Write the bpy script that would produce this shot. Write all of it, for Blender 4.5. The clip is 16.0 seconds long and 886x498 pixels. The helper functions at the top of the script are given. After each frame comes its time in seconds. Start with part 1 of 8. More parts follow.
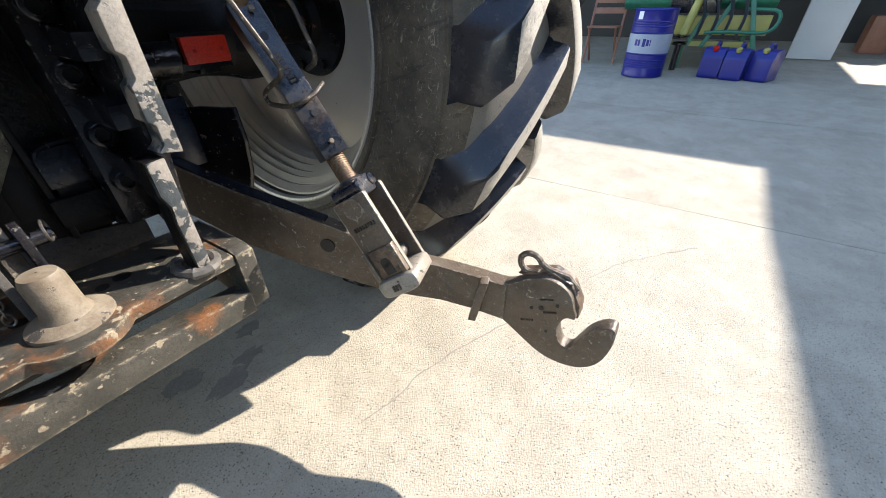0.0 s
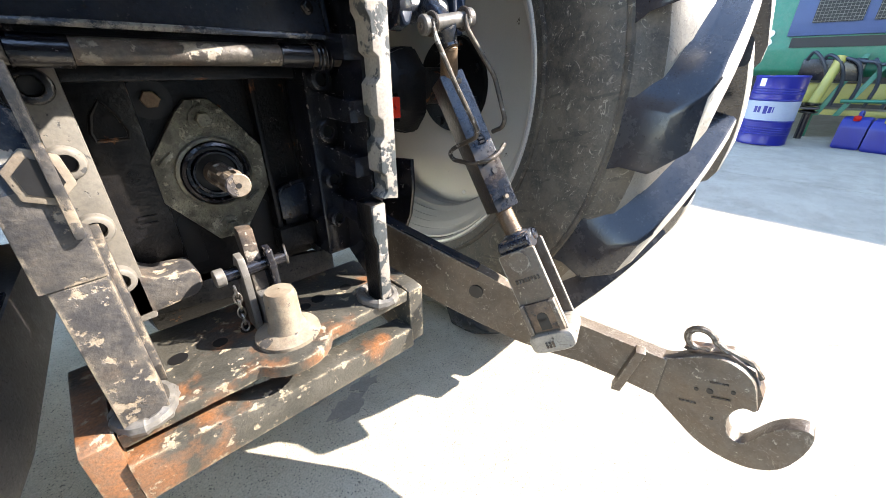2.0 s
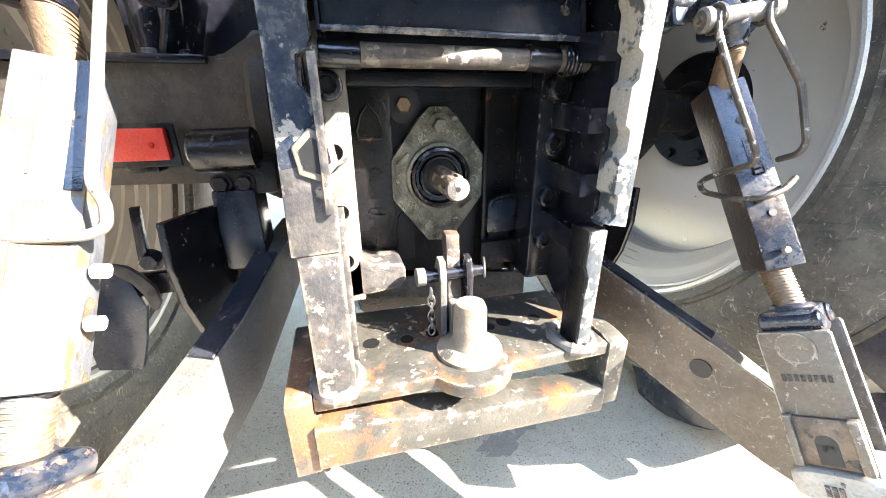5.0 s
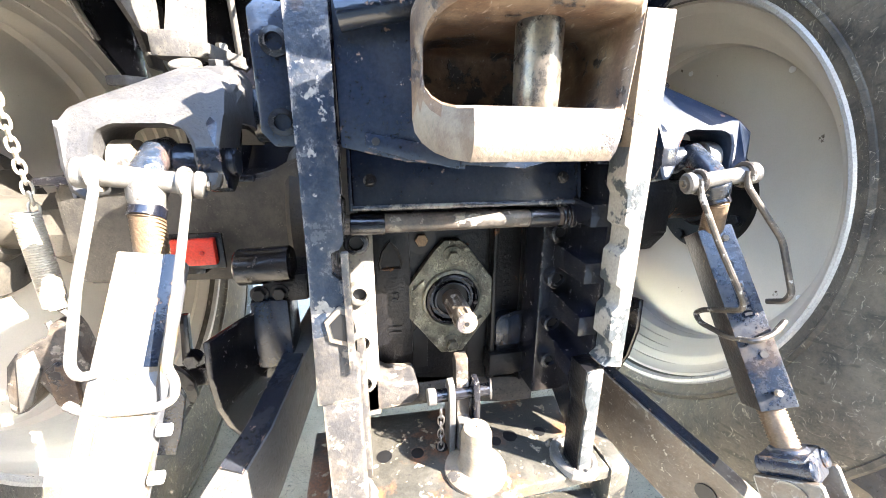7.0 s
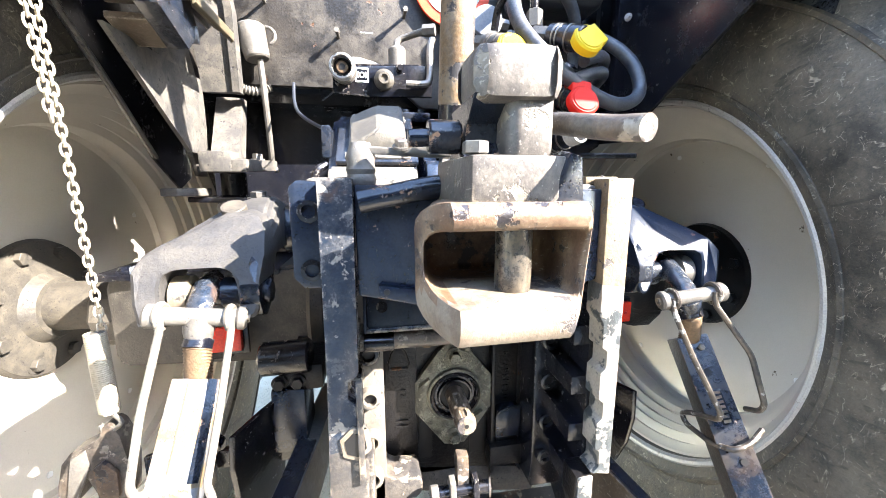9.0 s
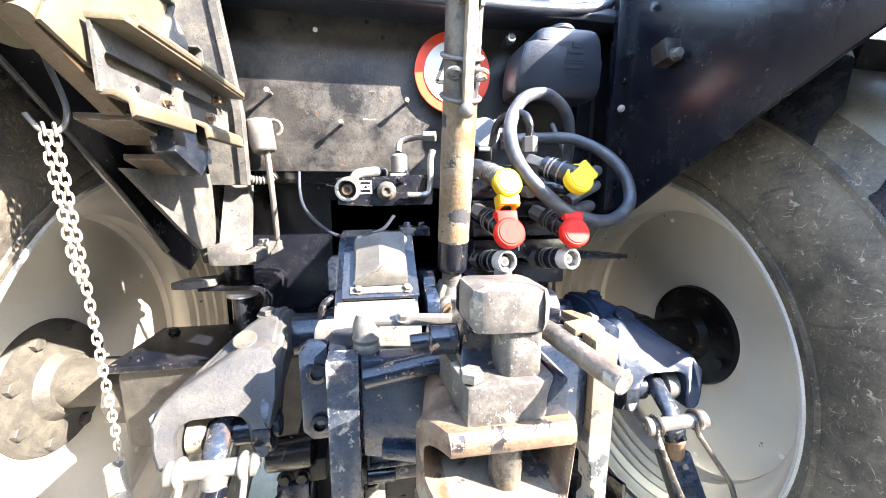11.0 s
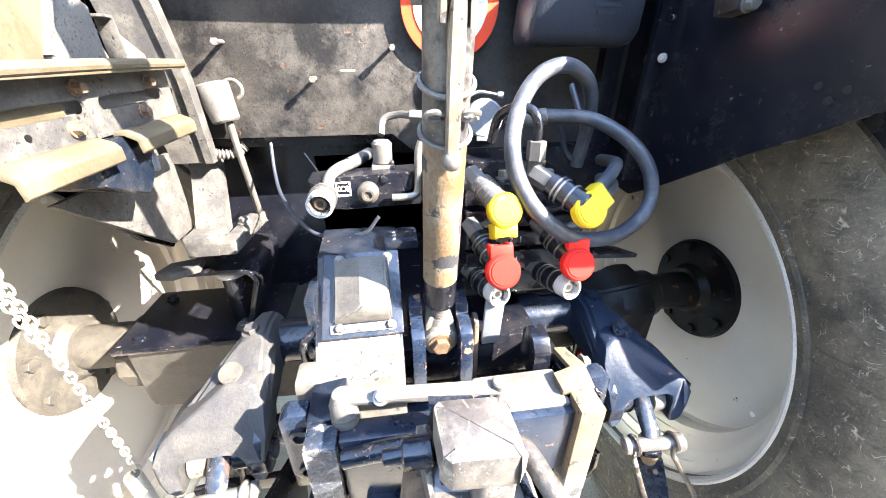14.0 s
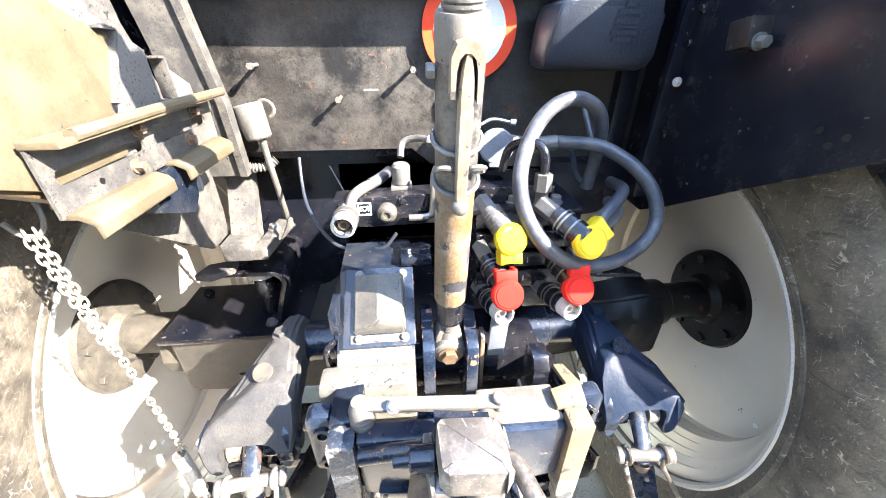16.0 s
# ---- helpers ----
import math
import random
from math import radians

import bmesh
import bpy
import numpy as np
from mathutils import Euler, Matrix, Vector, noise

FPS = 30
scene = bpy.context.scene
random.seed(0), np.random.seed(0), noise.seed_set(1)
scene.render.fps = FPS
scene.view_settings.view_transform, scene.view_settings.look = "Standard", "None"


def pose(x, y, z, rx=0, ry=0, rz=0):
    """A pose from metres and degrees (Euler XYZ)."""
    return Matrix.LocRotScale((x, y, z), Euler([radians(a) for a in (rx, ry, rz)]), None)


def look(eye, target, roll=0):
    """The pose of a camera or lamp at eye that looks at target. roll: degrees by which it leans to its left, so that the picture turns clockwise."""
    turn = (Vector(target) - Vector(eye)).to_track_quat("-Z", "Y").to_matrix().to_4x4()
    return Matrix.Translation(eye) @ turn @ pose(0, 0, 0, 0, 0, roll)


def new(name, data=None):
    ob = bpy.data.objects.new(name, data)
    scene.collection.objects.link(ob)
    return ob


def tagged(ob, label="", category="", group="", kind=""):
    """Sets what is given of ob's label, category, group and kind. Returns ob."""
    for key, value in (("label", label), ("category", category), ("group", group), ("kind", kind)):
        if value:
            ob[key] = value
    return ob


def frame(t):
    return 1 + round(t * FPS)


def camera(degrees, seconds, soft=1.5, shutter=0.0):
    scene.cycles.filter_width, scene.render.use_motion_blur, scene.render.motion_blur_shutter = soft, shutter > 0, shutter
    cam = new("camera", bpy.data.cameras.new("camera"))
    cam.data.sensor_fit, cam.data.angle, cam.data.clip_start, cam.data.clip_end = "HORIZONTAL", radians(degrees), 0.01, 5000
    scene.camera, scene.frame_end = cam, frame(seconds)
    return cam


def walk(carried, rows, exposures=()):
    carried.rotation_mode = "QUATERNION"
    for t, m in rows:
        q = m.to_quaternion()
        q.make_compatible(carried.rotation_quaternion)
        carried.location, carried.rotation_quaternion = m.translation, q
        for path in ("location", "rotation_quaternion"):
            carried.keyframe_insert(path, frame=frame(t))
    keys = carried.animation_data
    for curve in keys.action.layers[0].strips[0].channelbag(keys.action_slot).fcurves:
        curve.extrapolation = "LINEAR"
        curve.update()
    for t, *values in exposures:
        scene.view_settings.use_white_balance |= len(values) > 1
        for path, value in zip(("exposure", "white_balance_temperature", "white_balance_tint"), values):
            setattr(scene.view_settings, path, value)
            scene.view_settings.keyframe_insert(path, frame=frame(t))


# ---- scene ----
cam = camera(101.0, 16.0, 0.9)
PATH = [
    (0, (-0.024, -0.651, 0.856), (1.37, 0.255, -0.255), -0.8),
    (0.5, (-0.046, -0.628, 0.867), (1.382, 0.295, -0.186), -0.6),
    (1, (-0.078, -0.592, 0.877), (1.364, 0.369, -0.12), -0.4),
    (1.5, (-0.111, -0.561, 0.882), (1.289, 0.514, -0.059), -0.2),
    (2, (-0.14, -0.525, 0.877), (1.124, 0.743, -0.015), -0.0),
    (2.5, (-0.151, -0.494, 0.87), (1.009, 0.882, -0.004), 0.0),
    (3, (-0.145, -0.445, 0.838), (0.873, 1.059, 0.001), 0.1),
    (3.5, (-0.144, -0.445, 0.828), (0.654, 1.209, 0.036), 0.0),
    (3.7, (-0.139, -0.45, 0.828), (0.595, 1.242, 0.052), 0.0),
    (5.8, (-0.148, -0.454, 0.881), (0.287, 1.366, 0.174), -0.2),
    (6, (-0.146, -0.458, 0.9), (0.279, 1.373, 0.216), -0.1),
    (6.5, (-0.14, -0.461, 0.948), (0.272, 1.395, 0.329), -0.0),
    (7, (-0.136, -0.465, 0.989), (0.27, 1.413, 0.435), 0.1),
    (7.5, (-0.137, -0.463, 1.044), (0.257, 1.435, 0.551), 0.1),
    (8, (-0.135, -0.465, 1.09), (0.25, 1.447, 0.649), 0.1),
    (8.2, (-0.129, -0.488, 1.084), (0.233, 1.45, 0.743), -0.6),
    (10.3, (-0.143, -0.523, 1.252), (0.219, 1.413, 0.909), 0.3),
    (10.5, (-0.144, -0.518, 1.276), (0.218, 1.42, 0.935), 0.3),
    (11, (-0.132, -0.514, 1.333), (0.228, 1.424, 0.995), 0.2),
    (11.5, (-0.117, -0.504, 1.369), (0.24, 1.435, 1.031), 0.2),
    (12, (-0.104, -0.497, 1.422), (0.248, 1.438, 1.063), 0.2),
    (12.5, (-0.102, -0.512, 1.474), (0.242, 1.406, 1.023), 0.1),
    (13, (-0.094, -0.498, 1.498), (0.238, 1.371, 0.867), 0.3),
    (13.5, (-0.084, -0.443, 1.522), (0.226, 1.369, 0.733), 0.2),
    (14, (-0.073, -0.381, 1.542), (0.206, 1.364, 0.605), 0.1),
    (14.5, (-0.066, -0.362, 1.564), (0.2, 1.347, 0.561), 0.1),
    (15, (-0.065, -0.361, 1.588), (0.185, 1.349, 0.582), 0.1),
    (15.5, (-0.067, -0.37, 1.602), (0.147, 1.345, 0.595), 0.2),
    (16, (-0.062, -0.399, 1.621), (0.107, 1.321, 0.615), 0.1),
]
EXPOSURES = [(0, 2.05), (1, 2.2), (1.5, 2.5), (2, 3.05), (3, 3.93), (3.7, 4.23), (6, 4.33), (7, 4.6), (8, 4.1), (10.5, 4.15), (12, 4.48), (13, 4.36), (16, 4.12)]
walk(cam, [(t, look(eye, target, roll)) for t, eye, target, roll in PATH], [(t, stops, 6700, 13) for t, stops in EXPOSURES])

# ---- light ----
SUN = Vector((0.68, -0.46, 0.57)).normalized()
world = bpy.data.worlds.new("sky_world")
scene.world = world
world.use_nodes = True
wn = world.node_tree.nodes
sky = wn.new("ShaderNodeTexSky")
sky.sky_type = "NISHITA"
sky.sun_disc = False
sky.sun_elevation = math.asin(SUN.z)
sky.sun_rotation = math.atan2(SUN.x, SUN.y)
sky.air_density, sky.dust_density = 1.1, 0.4
world.node_tree.links.new(sky.outputs[0], wn["Background"].inputs[0])
wn["Background"].inputs[1].default_value = 0.15
lamp = bpy.data.lights.new("sun", "SUN")
lamp.energy, lamp.angle, lamp.color = 3.5, radians(0.5), (1.0, 0.94, 0.85)
sun_ob = new("sun", lamp)
sun_ob.matrix_world = look(SUN * 30, (0, 0, 0))


# ---- mesh helpers ----
def V(*a):
    return Vector(a)


def box(bm, x0, x1, y0, y1, z0, z1, bev=0.0):
    vs = [bm.verts.new((x, y, z)) for x in (x0, x1) for y in (y0, y1) for z in (z0, z1)]
    q = [(0, 1, 3, 2), (4, 6, 7, 5), (0, 4, 5, 1), (2, 3, 7, 6), (0, 2, 6, 4), (1, 5, 7, 3)]
    fs = [bm.faces.new([vs[i] for i in f]) for f in q]
    if bev:
        es = list({e for f in fs for e in f.edges})
        bmesh.ops.bevel(bm, geom=es, offset=bev, segments=2, affect="EDGES", profile=0.6)


def obox(bm, c, ax, ay, az, bev=0.0):
    """Oriented box: centre and three half-axis vectors."""
    vs = [bm.verts.new(c + ax * i + ay * j + az * k) for i in (-1, 1) for j in (-1, 1) for k in (-1, 1)]
    q = [(0, 1, 3, 2), (4, 6, 7, 5), (0, 4, 5, 1), (2, 3, 7, 6), (0, 2, 6, 4), (1, 5, 7, 3)]
    fs = [bm.faces.new([vs[i] for i in f]) for f in q]
    if bev:
        es = list({e for f in fs for e in f.edges})
        bmesh.ops.bevel(bm, geom=es, offset=bev, segments=2, affect="EDGES", profile=0.6)


def frame_of(d):
    d = d.normalized()
    a = d.cross(V(0, 0, 1)) if abs(d.z) < 0.9 else d.cross(V(1, 0, 0))
    a.normalize()
    return a, d.cross(a)


def loft(bm, rings, closed=True, cap=True):
    """Rings of points of equal count joined by quads."""
    rv = [[bm.verts.new(p) for p in r] for r in rings]
    n = len(rv[0])
    for a, b in zip(rv, rv[1:]):
        for i in range(n if closed else n - 1):
            j = (i + 1) % n
            bm.faces.new((a[i], a[j], b[j], b[i]))
    if cap:
        bm.faces.new(list(reversed(rv[0])))
        bm.faces.new(rv[-1])
    return rv


def cyl(bm, p0, p1, r0, r1=None, n=20, cap=True, bev=0.0):
    p0, p1 = Vector(p0), Vector(p1)
    r1 = r0 if r1 is None else r1
    d = p1 - p0
    a, b = frame_of(d)
    ring = lambda p, r: [p + a * (r * math.cos(2 * math.pi * i / n)) + b * (r * math.sin(2 * math.pi * i / n)) for i in range(n)]
    if bev:
        u = d.normalized() * bev
        loft(bm, [ring(p0, r0 - bev), ring(p0 + u, r0), ring(p1 - u, r1), ring(p1, r1 - bev)], cap=cap)
    else:
        loft(bm, [ring(p0, r0), ring(p1, r1)], cap=cap)


def smooth_path(pts, k=6):
    pts = [Vector(p) for p in pts]
    if len(pts) < 3:
        return pts
    out = []
    ext = [2 * pts[0] - pts[1]] + pts + [2 * pts[-1] - pts[-2]]
    for i in range(1, len(ext) - 2):
        p0, p1, p2, p3 = ext[i - 1:i + 3]
        for s in range(k):
            t = s / k
            out.append(0.5 * ((2 * p1) + (p2 - p0) * t + (2 * p0 - 5 * p1 + 4 * p2 - p3) * t * t + (3 * p1 - p0 - 3 * p2 + p3) * t ** 3))
    out.append(pts[-1])
    return out


def tube(bm, pts, r, n=10, smooth=True, k=6, cap=True):
    pts = smooth_path(pts, k) if smooth else [Vector(p) for p in pts]
    a = None
    rings = []
    for i, p in enumerate(pts):
        d = (pts[min(i + 1, len(pts) - 1)] - pts[max(i - 1, 0)]).normalized()
        if a is None:
            a, _ = frame_of(d)
        a = (a - d * a.dot(d)).normalized()
        b = d.cross(a)
        rr = r(i / (len(pts) - 1)) if callable(r) else r
        rings.append([p + (a * math.cos(2 * math.pi * j / n) + b * math.sin(2 * math.pi * j / n)) * rr for j in range(n)])
    loft(bm, rings, cap=cap)


def prism(bm, outline, axis, a, b, bev=0.0):
    """outline: 2D points in the two axes left when axis is taken out, extruded from a to b."""
    def at(u, v, w):
        return {"x": (w, u, v), "y": (u, w, v), "z": (u, v, w)}[axis]
    f0 = bm.faces.new([bm.verts.new(at(u, v, a)) for u, v in outline])
    ex = bmesh.ops.extrude_face_region(bm, geom=[f0])
    vs = [g for g in ex["geom"] if isinstance(g, bmesh.types.BMVert)]
    idx = "xyz".index(axis)
    for v in vs:
        v.co[idx] = b
    if bev:
        es = [e for e in {e for v in vs for e in v.link_edges} | set(f0.edges) if e.is_valid]
        bmesh.ops.bevel(bm, geom=es, offset=bev, segments=2, affect="EDGES", profile=0.6)


def lathe(bm, prof, c, axis="x", n=64, closed=False):
    """prof: (along, radius) pairs turned about an axis through c."""
    c = Vector(c)
    rings = []
    for s, r in prof:
        ring = []
        for i in range(n):
            w = 2 * math.pi * i / n
            o = {"x": (s, r * math.cos(w), r * math.sin(w)), "y": (r * math.cos(w), s, r * math.sin(w)), "z": (r * math.cos(w), r * math.sin(w), s)}[axis]
            ring.append(c + Vector(o))
        rings.append(ring)
    if closed:
        rings.append(rings[0])
    loft(bm, rings, cap=False)
    if closed:
        bmesh.ops.remove_doubles(bm, verts=bm.verts, dist=1e-6)


def hexbolt(bm, p, d, r=0.012, h=0.009, washer=True):
    p, d = Vector(p), Vector(d).normalized()
    if washer:
        cyl(bm, p, p + d * 0.003, r * 1.35, n=18)
    cyl(bm, p + d * 0.002, p + d * (0.003 + h), r, n=6, bev=0.001)


def bent(pts, r=0.010, k=4):
    """A wire's path: straight runs with rounded bends."""
    pts = [Vector(p) for p in pts]
    out = [pts[0]]
    for a, b, c in zip(pts, pts[1:], pts[2:]):
        i, o = (a - b), (c - b)
        e = min(r, i.length * 0.45, o.length * 0.45)
        p, q = b + i.normalized() * e, b + o.normalized() * e
        out += [p * (1 - t) ** 2 + b * (2 * t * (1 - t)) + q * t ** 2 for t in [j / k for j in range(k + 1)]]
    out.append(pts[-1])
    return out


def ring_path(c, a, b, r, n=24, start=0.0, end=2 * math.pi):
    c, a, b = Vector(c), Vector(a), Vector(b)
    return [c + a * (r * math.cos(start + (end - start) * i / n)) + b * (r * math.sin(start + (end - start) * i / n)) for i in range(n + 1)]


def mesh_of(name, bm, material, mirror=False, smooth=True):
    if mirror:
        for v in bm.verts:
            v.co.x = -v.co.x
    bmesh.ops.recalc_face_normals(bm, faces=bm.faces)
    me = bpy.data.meshes.new(name)
    bm.to_mesh(me)
    bm.free()
    if material:
        me.materials.append(material)
    if smooth:
        me.shade_smooth()
        me.set_sharp_from_angle(angle=radians(35))
    return me


BASES = {}


def thing(name, base, label, category, group="", kind="", move=(0, 0, 0)):
    """An Empty at the thing's base; move shifts the finished thing."""
    ob = new(name)
    ob.empty_display_size = 0.02
    ob.location = Vector(base) + Vector(move)
    BASES[ob.name] = Vector(base)
    return tagged(ob, label, category, group, kind)


def part(name, bm, material, parent, label="", mirror=False, smooth=True):
    me = mesh_of(name, bm, material, mirror, smooth)
    ob = new(name, me)
    ob.parent = parent
    if parent.type == "EMPTY":
        ob.location = -BASES[parent.name]
    return tagged(ob, label)


def single(name, bm, material, label, category, group="", kind="", mirror=False, smooth=True):
    me = mesh_of(name, bm, material, mirror, smooth)
    xs = [v.co for v in me.vertices]
    base = Vector(((min(p.x for p in xs) + max(p.x for p in xs)) / 2, (min(p.y for p in xs) + max(p.y for p in xs)) / 2, min(p.z for p in xs)))
    me.transform(Matrix.Translation(-base))
    ob = new(name, me)
    ob.location = base
    return tagged(ob, label, category, group, kind)


B = bmesh.new


def raised_text(name, words, size, height, material, parent, m, label=""):
    """Letters as a mesh on a surface; m is their pose in the parent's own space."""
    c = bpy.data.curves.new(name, "FONT")
    c.body, c.size, c.extrude, c.space_character = words, size, height, 1.25
    ob = new(name, c)
    me = bpy.data.meshes.new_from_object(ob)
    bpy.data.objects.remove(ob)
    me.materials.append(material)
    q = new(name, me)
    q.parent = parent
    q.matrix_local = m
    return tagged(q, label)


# ---- materials ----
def surface(name, base, rough=0.5, metal=0.0, second=None, stain=0.35, stain_scale=6.0, grain=0.55, grain_scale=260.0,
            chips=None, chip_amount=0.3, chip_scale=22.0, chip_rough=0.7, dust=None, dust_amount=0.0, bump=0.25, bump_scale=180.0, per_object=0.0, coat=0.0, scratch=None, scratch_scale=16.0, scratch_amount=0.5, edge=0.0, edge_size=0.007,
            band=(0.35, 0.7), curl=None, curl_scale=9.0, curl_amount=0.5, spots=None, spot_scale=210.0, spot_amount=0.3, sheen=0.5):
    m = bpy.data.materials.new(name)
    m.use_nodes = True
    nt = m.node_tree
    N, L = nt.nodes, nt.links
    bsdf = N["Principled BSDF"]
    tc = N.new("ShaderNodeTexCoord")

    def noise_node(scale, detail=5.0, rough_=0.6):
        n = N.new("ShaderNodeTexNoise")
        n.inputs["Scale"].default_value, n.inputs["Detail"].default_value, n.inputs["Roughness"].default_value = scale, detail, rough_
        L.new(tc.outputs["Object"], n.inputs["Vector"])
        return n.outputs["Fac"]

    def ramp(fac, a, b):
        r = N.new("ShaderNodeMapRange")
        r.inputs["From Min"].default_value, r.inputs["From Max"].default_value = a, b
        L.new(fac, r.inputs["Value"])
        return r.outputs["Result"]

    def mix(fac, a, b):
        n = N.new("ShaderNodeMix")
        n.data_type = "RGBA"
        L.new(fac, n.inputs["Factor"])
        for sock, val in ((n.inputs["A"], a), (n.inputs["B"], b)):
            if isinstance(val, tuple):
                sock.default_value = (*val, 1)
            else:
                L.new(val, sock)
        return n.outputs["Result"]

    def times(fac, k):
        n = N.new("ShaderNodeMath")
        n.operation = "MULTIPLY"
        n.inputs[1].default_value = k
        L.new(fac, n.inputs[0])
        return n.outputs[0]

    second = second or tuple(c * 0.55 for c in base)
    col = mix(times(ramp(noise_node(stain_scale, 8.0, 0.62), *band), stain), base, second)
    col = mix(times(ramp(noise_node(grain_scale, 3.0), 0.4, 0.7), grain), col, tuple(c * 0.5 for c in base))
    rough_sock = None
    cm = None
    if dust:
        d = times(ramp(noise_node(stain_scale * 2.3, 10.0, 0.78), 0.44, 0.60), dust_amount)
        col = mix(d, col, dust)
        q = N.new("ShaderNodeMapRange")
        q.inputs["To Min"].default_value, q.inputs["To Max"].default_value = rough, 0.85
        L.new(d, q.inputs["Value"])
        rough_sock = q.outputs["Result"]
    if chips:
        f = noise_node(chip_scale, 6.0, 0.62)
        t0 = 0.66 - 0.3 * chip_amount
        cluster = N.new("ShaderNodeMath")
        cluster.operation = "MULTIPLY_ADD"
        cluster.inputs[1].default_value, cluster.inputs[2].default_value = 0.30, -0.15
        L.new(noise_node(chip_scale * 0.17, 3.0), cluster.inputs[0])
        both = N.new("ShaderNodeMath")
        L.new(f, both.inputs[0])
        L.new(cluster.outputs[0], both.inputs[1])
        field = both.outputs[0]
        if edge:
            # paint flakes off first along the arrises
            bv = N.new("ShaderNodeBevel")
            bv.samples = 4
            bv.inputs["Radius"].default_value = edge_size
            ge = N.new("ShaderNodeNewGeometry")
            dt = N.new("ShaderNodeVectorMath")
            dt.operation = "DOT_PRODUCT"
            L.new(bv.outputs["Normal"], dt.inputs[0])
            L.new(ge.outputs["Normal"], dt.inputs[1])
            wear = N.new("ShaderNodeMapRange")
            wear.inputs["From Min"].default_value, wear.inputs["From Max"].default_value = 0.995, 0.90
            wear.inputs["To Min"].default_value, wear.inputs["To Max"].default_value = 0.0, edge
            L.new(dt.outputs["Value"], wear.inputs["Value"])
            plus = N.new("ShaderNodeMath")
            L.new(field, plus.inputs[0])
            L.new(wear.outputs["Result"], plus.inputs[1])
            field = plus.outputs[0]
        cm = ramp(field, t0, t0 + 0.03)
        col = mix(cm, col, mix(ramp(noise_node(chip_scale * 3, 4.0), 0.35, 0.65), chips, tuple(c * 0.6 for c in chips)))
        q = N.new("ShaderNodeMix")
        L.new(cm, q.inputs["Factor"])
        if rough_sock:
            L.new(rough_sock, q.inputs["A"])
        else:
            q.inputs["A"].default_value = rough
        q.inputs["B"].default_value = chip_rough
        rough_sock = q.outputs["Result"]
    if scratch:
        for turn in ((0.0, 0.8, 1.2), (0.0, -0.9, 1.9)):
            rot = N.new("ShaderNodeMapping")
            rot.inputs["Rotation"].default_value = turn
            L.new(tc.outputs["Object"], rot.inputs["Vector"])
            mp = N.new("ShaderNodeMapping")
            mp.inputs["Scale"].default_value = (0.045, 1.0, 1.0)
            L.new(rot.outputs[0], mp.inputs["Vector"])
            st = N.new("ShaderNodeTexNoise")
            st.inputs["Scale"].default_value, st.inputs["Detail"].default_value = scratch_scale * 6, 2.0
            L.new(mp.outputs[0], st.inputs["Vector"])
            line = ramp(st.outputs["Fac"], 0.70 - 0.07 * scratch_amount, 0.74 - 0.07 * scratch_amount)
            col = mix(times(line, 0.45), col, scratch)
    if curl:
        # curly scuffs: thin level lines of a bent noise, broken up by a second one
        for k, shift in ((1.0, 0.0), (2.1, 7.3)):
            mp = N.new("ShaderNodeMapping")
            mp.inputs["Location"].default_value = (shift, shift * 0.6, -shift)
            L.new(tc.outputs["Object"], mp.inputs["Vector"])
            cn = N.new("ShaderNodeTexNoise")
            cn.inputs["Scale"].default_value, cn.inputs["Detail"].default_value, cn.inputs["Distortion"].default_value = curl_scale * k, 3.0, 0.9
            L.new(mp.outputs[0], cn.inputs["Vector"])
            off = N.new("ShaderNodeMath")
            off.operation = "SUBTRACT"
            off.inputs[1].default_value = 0.5
            L.new(cn.outputs["Fac"], off.inputs[0])
            ab = N.new("ShaderNodeMath")
            ab.operation = "ABSOLUTE"
            L.new(off.outputs[0], ab.inputs[0])
            line = ramp(ab.outputs[0], 0.012, 0.002)
            gate = N.new("ShaderNodeMath")
            gate.operation = "MULTIPLY"
            L.new(line, gate.inputs[0])
            L.new(ramp(noise_node(curl_scale * 2.6 * k, 5.0), 0.50, 0.62), gate.inputs[1])
            col = mix(times(gate.outputs[0], curl_amount), col, curl)
    if spots:
        # dried drops and flecks
        vo = N.new("ShaderNodeTexVoronoi")
        vo.inputs["Scale"].default_value = spot_scale
        wob = N.new("ShaderNodeTexNoise")
        wob.inputs["Scale"].default_value = spot_scale * 1.7
        L.new(tc.outputs["Object"], wob.inputs["Vector"])
        shift = N.new("ShaderNodeVectorMath")
        shift.operation = "MULTIPLY_ADD"
        shift.inputs[1].default_value = [1.1 / spot_scale] * 3
        L.new(wob.outputs["Color"], shift.inputs[0])
        L.new(tc.outputs["Object"], shift.inputs[2])
        L.new(shift.outputs[0], vo.inputs["Vector"])
        here = N.new("ShaderNodeMath")
        here.operation = "MULTIPLY"
        L.new(ramp(vo.outputs["Distance"], 0.30, 0.16), here.inputs[0])
        L.new(ramp(noise_node(spot_scale * 0.21, 4.0), 0.66 - 0.3 * spot_amount, 0.70 - 0.3 * spot_amount), here.inputs[1])
        col = mix(here.outputs[0], col, spots)
    if per_object:
        oi = N.new("ShaderNodeObjectInfo")
        hs = N.new("ShaderNodeHueSaturation")
        q = N.new("ShaderNodeMapRange")
        q.inputs["To Min"].default_value, q.inputs["To Max"].default_value = 1 - per_object, 1 + per_object
        L.new(oi.outputs["Random"], q.inputs["Value"])
        L.new(q.outputs["Result"], hs.inputs["Value"])
        L.new(col, hs.inputs["Color"])
        col = hs.outputs["Color"]
    L.new(col, bsdf.inputs["Base Color"])
